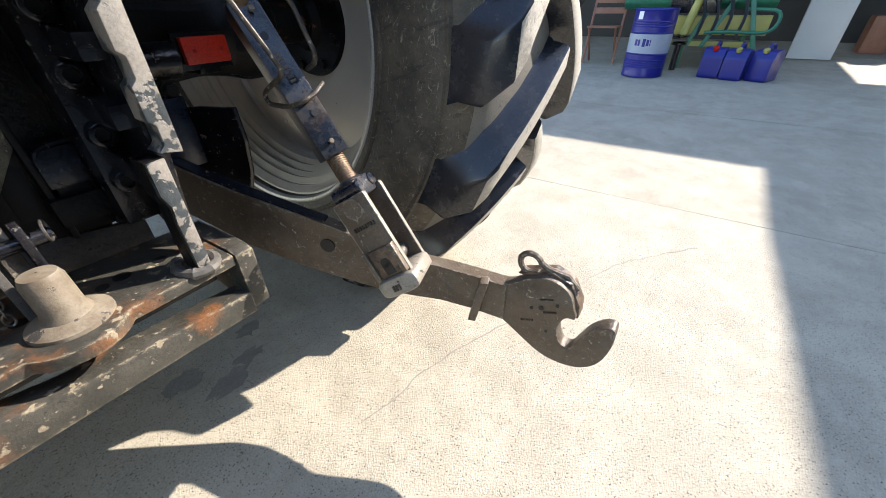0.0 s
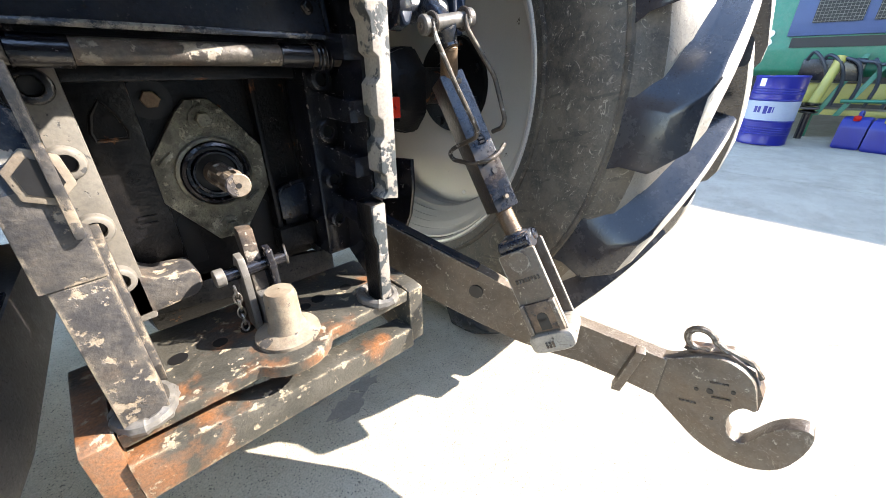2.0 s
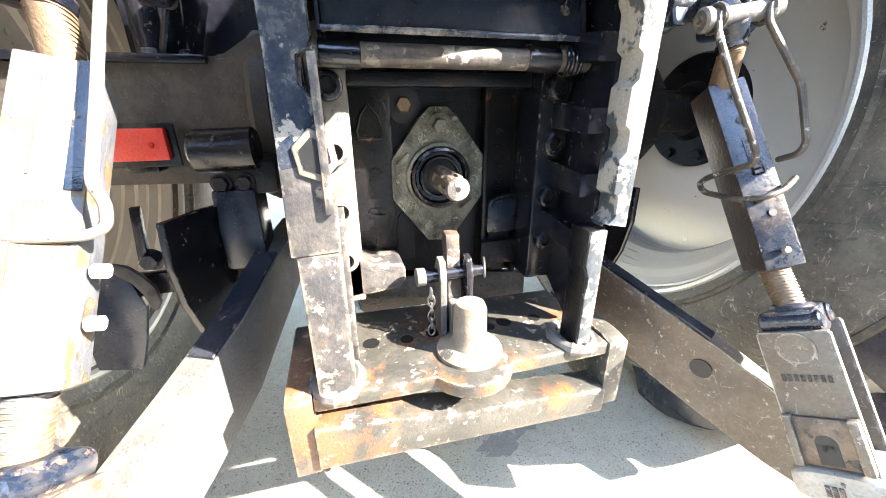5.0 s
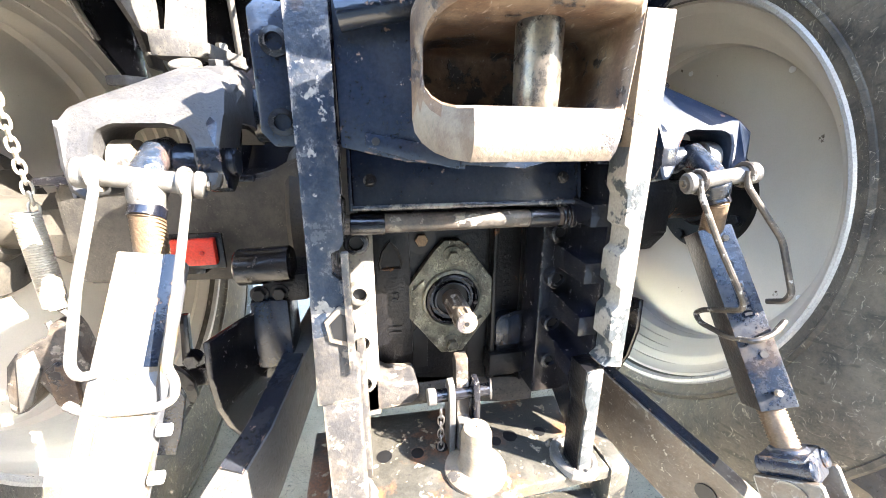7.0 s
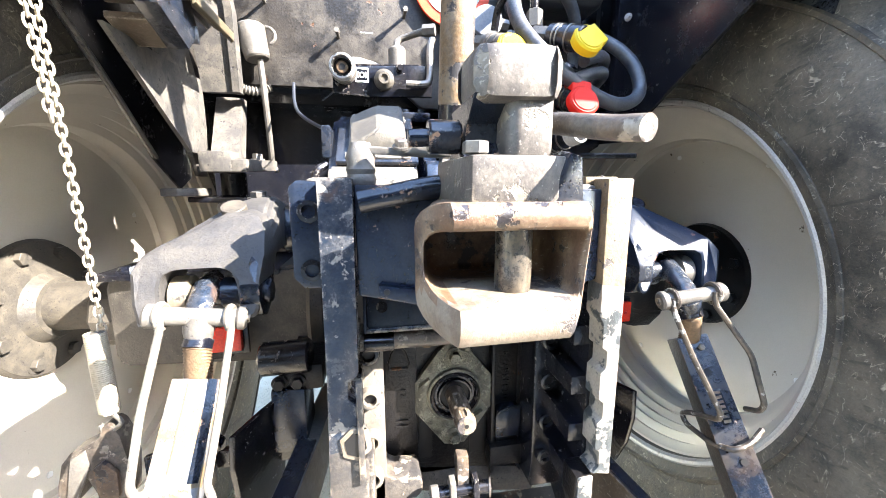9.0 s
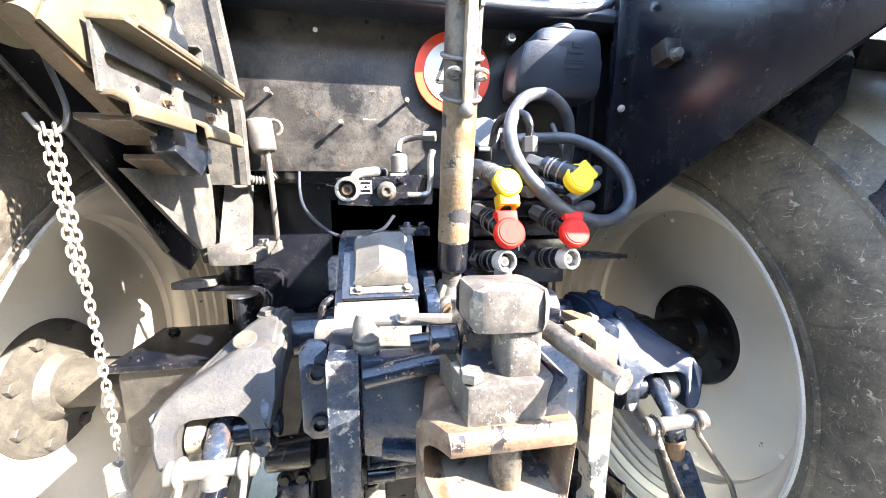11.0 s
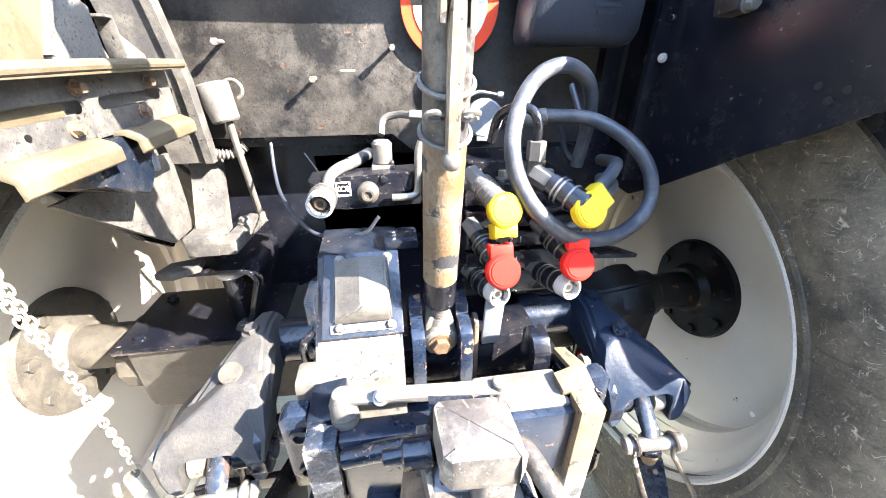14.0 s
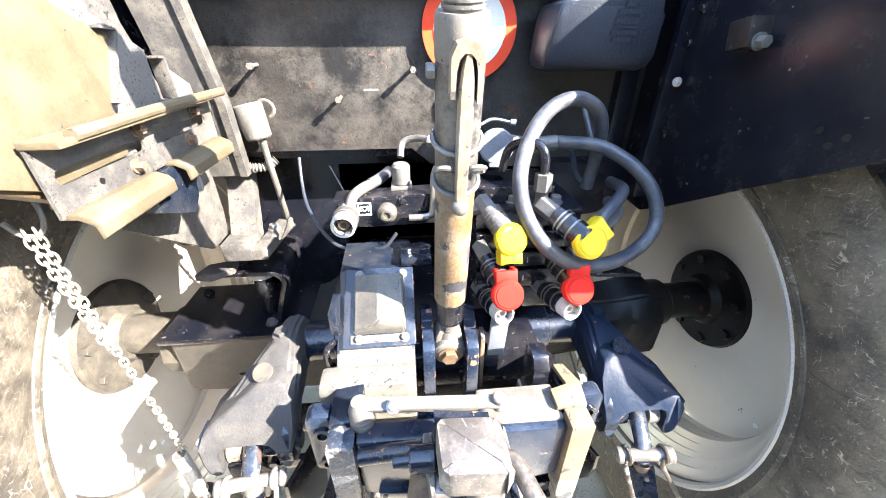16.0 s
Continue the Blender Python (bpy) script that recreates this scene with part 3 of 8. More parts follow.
M_beam = surface("brown_edge_beam", (0.060, 0.038, 0.018), 0.45, second=(0.085, 0.060, 0.034), stain=0.7, stain_scale=12, chips=(0.03, 0.02, 0.012), chip_amount=0.08, chip_scale=60, bump=0.25, scratch=(0.14, 0.11, 0.07), scratch_scale=30, scratch_amount=0.3)
# pale tone paints sunlight onto the dusty lug tops
M_lugtop = surface("sunlit_dusty_lug_top", (0.36, 0.34, 0.30), 0.55, second=(0.10, 0.098, 0.095), stain=0.9, stain_scale=9, band=(0.56, 0.66), dust=(0.36, 0.33, 0.28), dust_amount=0.4, bump=0.35, bump_scale=150, curl=(0.04, 0.04, 0.04), curl_scale=20, curl_amount=0.7)




# ---- yard ----
def rise(x):
    """Height of the yard, which climbs gently towards the shed."""
    return 0.0 if x < 1.96 else 0.036 * (x - 1.96)


ground = None


def yard():
    bm = B()
    xs = [-400, -60, -12, -4, 0, 1.96, 4, 6, 9, 12, 60, 400]
    ys = [-400, -60, -12, -5, 0, 5, 12, 60, 400]
    grid = [[bm.verts.new((x, y, (rise(x) if x < 12 else rise(12)) - 0.012)) for y in ys] for x in xs]
    for i in range(len(xs) - 1):
        for j in range(len(ys) - 1):
            bm.faces.new((grid[i][j], grid[i + 1][j], grid[i + 1][j + 1], grid[i][j + 1]))
    g = new("ground", mesh_of("ground", bm, M_dirt))
    tagged(g, "dirty earth-filled seams under a concrete yard", "ground", kind="structure")
    rnd = random.Random(4)
    xs = [-9.0, -5.4, -1.75, 1.96, 3.80, 5.7, 7.6, 9.5]
    ys = [-9.0, -3.4, 3.1, 9.0]
    for a, b in zip(xs, xs[1:]):
        for c, d in zip(ys, ys[1:]):
            bm = B()
            e = 0.003
            dz = rnd.uniform(-0.001, 0.001)
            n = 8
            top = []
            for i in range(n):
                for j in range(n):
                    x, y = a + e + (b - a - 2 * e) * i / (n - 1), c + e + (d - c - 2 * e) * j / (n - 1)
                    edge = i in (0, n - 1) or j in (0, n - 1)
                    top.append(bm.verts.new((x + (rnd.uniform(-0.003, 0.003) if edge else 0), y + (rnd.uniform(-0.003, 0.003) if edge else 0), rise(x) + dz - (0.002 if edge else 0))))
            for i in range(n - 1):
                for j in range(n - 1):
                    bm.faces.new((top[i * n + j], top[(i + 1) * n + j], top[(i + 1) * n + j + 1], top[i * n + j + 1]))
            rim = [top[i * n] for i in range(n)] + [top[(n - 1) * n + j] for j in range(1, n)] + [top[i * n + n - 1] for i in range(n - 2, -1, -1)] + [top[j] for j in range(n - 2, 0, -1)]
            under = [bm.verts.new((v.co.x, v.co.y, v.co.z - 0.03)) for v in rim]
            for i in range(len(rim)):
                j = (i + 1) % len(rim)
                bm.faces.new((rim[i], rim[j], under[j], under[i]))
            part("slab", bm, M_conc, g)
    # oil stains lying on the concrete
    for cx, cy, rr, sd in ((0.19, 0.19, 0.045, 1), (0.27, 0.23, 0.03, 2), (0.12, 0.30, 0.04, 3), (0.33, 0.33, 0.03, 5)):
        bm = B()
        r2 = random.Random(sd)
        pts = [(cx + rr * (0.55 + 0.6 * r2.random()) * math.cos(w * math.pi / 9) * 1.5, cy + rr * (0.55 + 0.6 * r2.random()) * math.sin(w * math.pi / 9)) for w in range(18)]
        prism(bm, pts, "z", 0.001, 0.0025)
        part("oil_stain", bm, M_oil, g, "dark dried oil stain")
    return g


ground = yard()

# thin cracks in the concrete
for pts in (((0.30, -0.20), (0.62, -0.28), (0.9, -0.42), (1.3, -0.59), (1.62, -0.86)),):
    bm = B()
    rnd = random.Random(7)
    line = [Vector((x, y, 0.0022)) for x, y in pts]
    line = smooth_path(line, 10)
    prev = None
    for i, p in enumerate(line):
        w = 0.0012 + 0.0016 * rnd.random()
        q = p + Vector((rnd.uniform(-0.006, 0.006), rnd.uniform(-0.006, 0.006), 0))
        pair = (bm.verts.new(q + Vector((0, w, 0))), bm.verts.new(q - Vector((0, w, 0))))
        if prev:
            bm.faces.new((prev[0], prev[1], pair[1], pair[0]))
        prev = pair
    part("crack", bm, M_oil, ground, "thin dark crack in the concrete")


# ---- shed and roofs round the yard ----
def shed():
    # long unseen roof, placed so its eave shades the yard beyond the sunlit patch
    bm = B()
    slope = SUN.x / SUN.z
    h = 3.1
    ex = 2.88 + slope * (h - 0.035)
    box(bm, ex, ex + 5.5, -1.95 - SUN.y / SUN.z * -h, 9.0, h, h + 0.12)
    single("roof_shed", bm, M_roof, "unseen grey sheet roof added to shade the yard by the shed", "roof", kind="structure")
    bm = B()
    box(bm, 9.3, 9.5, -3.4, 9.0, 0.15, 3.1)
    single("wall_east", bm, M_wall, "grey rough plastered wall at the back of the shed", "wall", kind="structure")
    # unseen roof behind the tractor, placed by the edge of the sunlit patch
    bm = B()
    h2 = 4.0
    ey = -1.228 + SUN.y / SUN.z * h2
    box(bm, -12, 5.55 + slope * h2, ey - 6.0, ey, h2, h2 + 0.15)
    single("roof_barn", bm, M_roof, "unseen grey sheet roof added to shade the yard behind the tractor", "roof", kind="structure")
    # unseen wall added below that roof
    bm = B()
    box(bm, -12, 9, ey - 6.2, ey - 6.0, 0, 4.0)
    single("wall_south", bm, M_wall, "unseen grey plastered wall added behind the shading roof", "wall", kind="structure")
    for x, y in ((ex + 0.25, 3.2), (ex + 0.25, 7.5)):
        bm = B()
        cyl(bm, (x, y, rise(x) - 0.02), (x, y, h), 0.07, n=12)
        single("post", bm, M_wood, "brown round shed post on the concrete", "post", kind="structure")


shed()


# ---- wheels ----
AX_Y, AX_Z = 0.545, 0.815


def grown(r):
    """Radius on the wheel, from hub to lug top."""
    for (a, b), (c, d) in (((0.0, 0.0), (0.185, 0.188)), ((0.185, 0.188), (0.517, 0.556)), ((0.517, 0.556), (0.838, 0.868)), ((0.838, 0.868), (0.90, 0.945))):
        if r <= c:
            return b + (d - b) * (r - a) / (c - a)
    return r * 1.05


def wheel(side):
    word = "dusty rear tractor wheel with deep lugs and silver rim"
    w = thing("tractor_wheel", (side * 0.9, AX_Y, 0.0), word, "wheel", "rear tractor wheels")
    mir = side < 0
    c = V(0.030, AX_Y, AX_Z)
    turned = lambda bm, prof, n: lathe(bm, [(x, grown(r)) for x, r in prof], c, "x", n)
    # carcass
    prof = [(0.690, 0.497), (0.665, 0.505), (0.650, 0.535), (0.632, 0.58), (0.622, 0.64), (0.624, 0.70), (0.640, 0.755), (0.668, 0.793), (0.72, 0.818), (0.80, 0.832), (0.90, 0.838),
            (1.00, 0.832), (1.08, 0.818), (1.132, 0.793), (1.16, 0.755), (1.176, 0.70), (1.178, 0.64), (1.168, 0.58), (1.150, 0.535), (1.135, 0.505), (1.11, 0.497)]
    bm = B()
    turned(bm, prof, 96)
    for v in bm.verts:
        if v.co.z < 0.028:
            v.co.z = 0.028
    me_tyre = part("tyre", bm, M_rubber, w, "black dusty rubber tyre with scuffed sidewall", mir)
    tyre = me_tyre
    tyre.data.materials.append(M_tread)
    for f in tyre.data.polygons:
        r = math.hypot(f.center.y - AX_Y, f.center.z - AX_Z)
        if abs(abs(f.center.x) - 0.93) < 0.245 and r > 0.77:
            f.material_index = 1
    # raised rings on the sidewall
    for r, x in ((0.545, 0.645), (0.735, 0.632)):
        bm = B()
        turned(bm, [(x + 0.006, r - 0.010), (x - 0.004, r - 0.004), (x - 0.004, r + 0.004), (x + 0.006, r + 0.010)], 96)
        part("sidewall_ring", bm, M_rubber, tyre, "", mir)

    # one lug, a curved bar from the shoulder to past the middle, in polar form round the axle
    def lug_mesh(hand):
        bm = B()
        rings = []
        steps = 13
        for i in range(steps):
            s = i / (steps - 1)
            x = 0.664 + 0.300 * s if hand < 0 else 1.196 - 0.300 * s
            turn = -0.12 + 0.36 * s ** 0.80
            u = (x - 0.93) / 0.262
            base = grown(0.838 - 0.022 * abs(u) ** 2 - 0.05 * max(0, abs(u) - 0.8) ** 1.2 * 4 - 0.012)
            top = 0.922 - 0.014 * abs(u) ** 2.5
            if s < 0.02:
                base, top = 0.765, 0.862
            elif s < 0.10:
                base, top = 0.790, 0.906
            elif s < 0.18:
                base, top = 0.815, 0.916
            wb, wt = 0.070 - 0.032 * s ** 0.7, 0.056 - 0.034 * s ** 0.7
            ring = []
            for r, ww in ((base, -wb - 0.014), (base + (top - base) * 0.35, -wb + 0.006), (top - 0.008, -wt - 0.004), (top - 0.002, -wt), (top, -wt + 0.006), (top, wt - 0.006), (top - 0.002, wt), (top - 0.008, wt + 0.004), (base + (top - base) * 0.35, wb - 0.006), (base, wb + 0.014)):
                a = turn + ww / 0.86
                ring.append((x, r * math.sin(a), r * math.cos(a)))
            rings.append(ring)
        loft(bm, rings)
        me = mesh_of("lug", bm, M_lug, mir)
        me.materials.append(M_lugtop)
        # outward faces get the painted sunlit tone
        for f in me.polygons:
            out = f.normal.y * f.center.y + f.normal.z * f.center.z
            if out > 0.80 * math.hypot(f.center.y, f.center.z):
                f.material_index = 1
        return me

    n = 18
    for hand in (-1, 1):
        me = lug_mesh(hand)
        for i in range(n):
            ang = 360 / n * (i + (0.5 if hand > 0 else 0)) + 12
            # lugs squeezed under the load are left to the flattened tread
            low = abs((ang + 6 + 180) % 360 - 180) > 150
            if low:
                continue
            ob = new("lug", me)
            ob.parent = tyre
            ob.matrix_local = pose(0, AX_Y, AX_Z, -ang + 0, 0, 0)
    # moulding hairs and rim
    bm = B()
    rim = [(0.672, 0.500), (0.664, 0.512), (0.670, 0.520), (0.684, 0.512), (0.690, 0.492), (0.700, 0.486), (0.712, 0.474), (0.722, 0.476), (0.738, 0.456), (0.748, 0.459), (0.762, 0.444), (0.775, 0.448), (0.792, 0.430), (0.804, 0.434), (0.818, 0.418),
           (0.845, 0.412), (0.870, 0.418), (0.885, 0.425), (0.905, 0.415)]
    disc = [(0.900, 0.418), (0.908, 0.405), (0.914, 0.38), (0.930, 0.33), (0.945, 0.27), (0.952, 0.22), (0.955, 0.185), (0.949, 0.172), (0.958, 0.163), (0.985, 0.160)]
    back = [(0.90, 0.43), (1.0, 0.45), (1.07, 0.48), (1.11, 0.50), (1.13, 0.505)]
    turned(bm, rim, 96)
    rim_ob = part("rim", bm, M_rim, w, "silver grey painted steel rim with stepped well", mir)
    bm = B()
    turned(bm, [(0.672, 0.498), (0.661, 0.503), (0.658, 0.510), (0.661, 0.517), (0.672, 0.521)], 96)
    part("rim_bead", bm, M_mouth, rim_ob, "scuffed bright rim edge", mir)
    bm = B()
    turned(bm, back, 64)
    part("outer_rim", bm, M_rim, rim_ob, "", mir)
    bm = B()
    turned(bm, disc, 96)
    disc_ob = part("disc", bm, M_rim, rim_ob, "smooth silver grey wheel disc", mir)
    bm = B()
    turned(bm, [(0.985, 0.160), (1.03, 0.158), (1.05, 0.12), (1.06, 0.0005)], 48)
    part("hub_cap", bm, M_black, rim_ob, "black hub centre", mir)
    # white discs near the disc edge paint the daylight seen through its holes
    for k in range(8):
        a = math.radians(30 + 45 * k)
        p = c + V(0.913, 0.412 * math.cos(a), 0.412 * math.sin(a))
        bm = B()
        cyl(bm, p - V(0.002, 0, 0), p + V(0.004, 0, 0), 0.0085, n=14)
        part("disc_hole", bm, M_white, disc_ob, "small white disc for daylight through a round hole", mir)
    return w


wheel(1)
wheel(-1)


# ---- axle and housings ----
def axle(side):
    mir = side < 0
    t = thing("axle_housing", (side * 0.5, AX_Y, 0.62), "black painted cast axle housing beside the wheel hub", "axle housing", "axle housings")
    bm = B()
    cen = V(0, 0.500, 0.808)
    rings = []
    box_like = ((0.15, 0.15, 0.18), (0.28, 0.135, 0.15), (0.34, 0.112, 0.118), (0.72, 0.100, 0.108), (0.735, 0.094, 0.100))
    for x, w, h in box_like if mir else ((0.15, 0.15, 0.19), (0.24, 0.13, 0.16), (0.36, 0.105, 0.115), (0.52, 0.095, 0.10), (0.60, 0.10, 0.11), (0.64, 0.115, 0.125), (0.70, 0.115, 0.125)):
        rings.append([cen + V(x, sx * w * (1 if abs(sz) < 0.9 or mir else 0.55), sz * h * (1 if not mir or abs(sz) > 0.9 else 1.6)) for sx, sz in ((-1, -0.5), (-1, 0.5), (-1, 1), (1, 1), (1, 0.5), (1, -0.5), (1, -1), (-1, -1))])
    loft(bm, rings)
    bmesh.ops.bevel(bm, geom=list(bm.edges), offset=0.008, segments=2, affect="EDGES")
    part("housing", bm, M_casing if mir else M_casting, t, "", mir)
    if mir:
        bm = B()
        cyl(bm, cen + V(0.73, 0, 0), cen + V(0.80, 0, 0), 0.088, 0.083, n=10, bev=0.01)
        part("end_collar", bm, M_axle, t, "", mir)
        bm = B()
        box(bm, 0.36, 0.745, 0.375, 0.625, 0.911, 0.926, 0.004)
        part("top_flange", bm, M_black, t, "glossy black lid with dust", mir)
        for x, y in ((0.40, 0.415), (0.70, 0.415), (0.70, 0.585)):
            bm = B()
            hexbolt(bm, (x, y, 0.926), (0, 0, 1), 0.011, 0.008)
            part("lid_bolt", bm, M_black, t, "", mir)
    cen = V(0.030, AX_Y, AX_Z)
    bm = B()
    cyl(bm, cen + V(0.64, -0.01, 0), cen + V(0.76, 0, 0), 0.080, n=28, bev=0.006)
    cyl(bm, cen + V(0.76, 0, 0), cen + V(0.90, 0, 0), 0.062, n=28)
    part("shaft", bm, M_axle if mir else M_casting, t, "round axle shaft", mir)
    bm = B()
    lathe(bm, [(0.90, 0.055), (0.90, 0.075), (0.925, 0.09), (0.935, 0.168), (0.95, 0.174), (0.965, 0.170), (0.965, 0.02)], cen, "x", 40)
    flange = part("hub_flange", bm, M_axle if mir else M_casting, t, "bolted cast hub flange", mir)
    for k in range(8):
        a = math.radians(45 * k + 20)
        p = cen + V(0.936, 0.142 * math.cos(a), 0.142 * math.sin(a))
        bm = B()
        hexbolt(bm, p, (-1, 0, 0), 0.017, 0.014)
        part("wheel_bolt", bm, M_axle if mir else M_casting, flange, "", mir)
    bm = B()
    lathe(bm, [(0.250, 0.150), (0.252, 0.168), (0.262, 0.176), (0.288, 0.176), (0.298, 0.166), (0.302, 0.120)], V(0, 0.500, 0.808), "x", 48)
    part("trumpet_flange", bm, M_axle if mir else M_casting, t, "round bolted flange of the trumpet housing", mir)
    return t


axle(1)
axle(-1)


def transmission():
    t = thing("transmission_housing", (0, 0.3, 0.45), "black cast rear transmission housing with ribs and cast marks", "transmission")
    bm = B()
    box(bm, -0.150, 0.150, 0.108, 0.70, 0.555, 1.04, 0.012)
    body = part("body", bm, M_casting, t)
    for x0, x1, z0, z1, y in ((-0.150, 0.150, 0.862, 0.880, 0.060), (0.070, 0.079, 0.56, 0.885, 0.086), (0.128, 0.137, 0.56, 0.885, 0.086), (0.084, 0.124, 0.60, 0.665, 0.090), (-0.063, 0.066, 0.868, 0.885, 0.098)):
        bm = B()
        box(bm, x0, x1, y, 0.112, z0, z1, 0.004)
        part("rib", bm, M_casting, body)
    bm = B()
    prism(bm, [(-0.130, 0.885), (-0.070, 0.885), (-0.068, 0.640), (-0.074, 0.622), (-0.086, 0.614), (-0.112, 0.614), (-0.124, 0.624), (-0.130, 0.645)], "y", 0.094, 0.112, 0.004)
    part("tongue_rib", bm, M_casting, body)
    bm = B()
    prism(bm, [(0.078, 0.684), (0.085, 0.694), (0.098, 0.698), (0.128, 0.698), (0.128, 0.640), (0.078, 0.640)], "y", 0.082, 0.112, 0.005)
    part("pocket_boss", bm, M_blue, body, "glossy boss with rounded top")
    for x0, x1 in ((-0.066, -0.040), (0.034, 0.066)):
        bm = B()
        prism(bm, [(x0, 0.60), (x1, 0.60), (x1, 0.672), (x1 - 0.008, 0.682), (x0 + 0.008, 0.682), (x0, 0.672)], "y", 0.1065, 0.112, 0.001)
        part("lower_recess", bm, M_signblack, body)
    for x, z, r in ((-0.050, 0.840, 0.018),):
        bm = B()
        cyl(bm, (x, 0.104, z), (x, 0.110, z), r * 1.4, n=24)
        part("recess_ring", bm, M_signblack, body)
        bm = B()
        hexbolt(bm, (x, 0.104, z), (0, -1, 0), 0.011, 0.008, False)
        part("plug", bm, M_rod, body, "rusty plug screw")
    # arrow shaped cast mark
    bm = B()
    tube(bm, [(-0.117, 0.093, 0.796), (-0.119, 0.093, 0.806), (-0.113, 0.093, 0.826), (-0.101, 0.093, 0.842), (-0.089, 0.093, 0.826), (-0.083, 0.093, 0.806), (-0.085, 0.093, 0.796), (-0.117, 0.093, 0.796)], 0.0026, 6, smooth=False)
    part("cast_mark", bm, M_casting, body, "raised cast outline mark")
    # casting numbers run up the rib
    raised_text("cast_number", "0234567  9", 0.0175, 0.0016, M_casting, body, pose(0.1105, 0.1075, 0.706, 90, -90, 0), "raised cast number")
    raised_text("cast_number", "23", 0.0160, 0.0014, M_casting, body, pose(-0.0890, 0.0935, 0.738, 90, -90, 0), "raised cast number")
    for z in (0.68, 0.69):
        bm = B()
        box(bm, -0.108, -0.086, 0.0915, 0.096, z, z + 0.004)
        part("cast_digit", bm, M_casting, body, "raised cast number, worn to a bar")
    # loop pipe over the casting pocket
    bm = B()
    tube(bm, [(0.082, 0.090, 0.66), (0.084, 0.086, 0.69), (0.10, 0.084, 0.70), (0.14, 0.084, 0.704)], 0.004, 8)
    part("loop_pipe", bm, M_black, t, "thin black pipe")
    # lower sump blocks
    bm = B()
    box(bm, 0.066, 0.135, 0.075, 0.13, 0.585, 0.628, 0.006)
    part("sump_block", bm, M_casting, t)
    bm = B()
    box(bm, -0.14, 0.14, 0.16, 0.66, 0.47, 0.56, 0.02)
    part("sump", bm, M_casting, t)
    bm = B()
    obox(bm, V(0.02, 0.115, 0.541), V(0.150, 0, -0.024), V(0, 0.007, 0), V(0, 0, 0.028), 0.002)
    part("crossbar", bm, M_grey, t, "pale grey steel crossbar under the casting")
    return t


transmission()


def pto():
    t = thing("pto_shaft", (0, 0.05, 0.63), "splined steel power take-off stub on a greasy grey diamond plate", "PTO shaft")
    z = 0.737
    bm = B()
    pts = [(-0.014, 0.838), (0.014, 0.838), (0.030, 0.822), (0.073, 0.764), (0.073, 0.706), (0.020, 0.634), (-0.018, 0.634), (-0.073, 0.706), (-0.073, 0.764), (-0.030, 0.822)]
    prism(bm, pts, "y", 0.092, 0.108, 0.003)
    pl = part("flange_plate", bm, M_plate, t, "greasy grey diamond flange plate")
    for zz in (0.812, 0.652):
        bm = B()
        cyl(bm, (0, 0.093, zz), (0, 0.089, zz), 0.017, n=20)
        hexbolt(bm, (0, 0.089, zz), (0, -1, 0), 0.0105, 0.009, False)
        part("flange_bolt", bm, M_plate, pl)
    for p in ((-0.056, 0.765, -40), (0.044, 0.692, -35)):
        bm = B()
        a = math.radians(p[2])
        obox(bm, V(p[0], 0.089, p[1]), V(0.012 * math.cos(a), 0, -0.012 * math.sin(a)), V(0, 0.006, 0), V(0.003 * math.sin(a), 0, 0.003 * math.cos(a)), 0.001)
        part("locating_key", bm, M_plate, pl)
    bm = B()
    lathe(bm, [(0.094, 0.052), (0.085, 0.051), (0.083, 0.047), (0.089, 0.045)], V(0, 0, z), "y", 40)
    part("raised_ring", bm, M_plate, t, "raised machined ring")
    bm = B()
    lathe(bm, [(0.093, 0.046), (0.084, 0.044), (0.082, 0.040), (0.090, 0.037), (0.090, 0.033), (0.084, 0.031), (0.084, 0.028), (0.095, 0.026), (0.095, 0.016)], V(0, 0, z), "y", 40)
    part("seal_ring", bm, M_black, t, "black oil seal ring")
    bm = B()
    cyl(bm, (0, 0.0925, z), (0, 0.0905, z), 0.039, n=32)
    part("seal_recess", bm, M_signblack, t)
    # six-spline stub with a waist
    bm = B()
    rings = []
    n = 48
    for y, ro, ri in ((0.11, 0.0175, 0.0175), (0.068, 0.0175, 0.0175), (0.066, 0.0175, 0.0145), (0.034, 0.0175, 0.0145), (0.031, 0.0145, 0.0143), (0.022, 0.0145, 0.0143), (0.019, 0.0175, 0.0145), (0.004, 0.0175, 0.0145), (0.0, 0.0150, 0.0130)):
        rings.append([V(r * math.cos(2 * math.pi * i / n), y, z + r * math.sin(2 * math.pi * i / n)) for i in range(n) for r in ((ro if (i % 8) < 4 else ri),)])
    loft(bm, rings)
    st = part("stub", bm, M_link, t, "greasy six-spline steel stub")
    bm = B()
    cyl(bm, (0, 0.001, z), (0, -0.004, z), 0.0160, n=28, bev=0.0015)
    part("end_face", bm, M_lip, st, "bright worn end face")
    bm = B()
    cyl(bm, (0, 0.002, z), (0, -0.0046, z), 0.0035, n=14)
    part("centre_hole", bm, M_signblack, st)


pto()


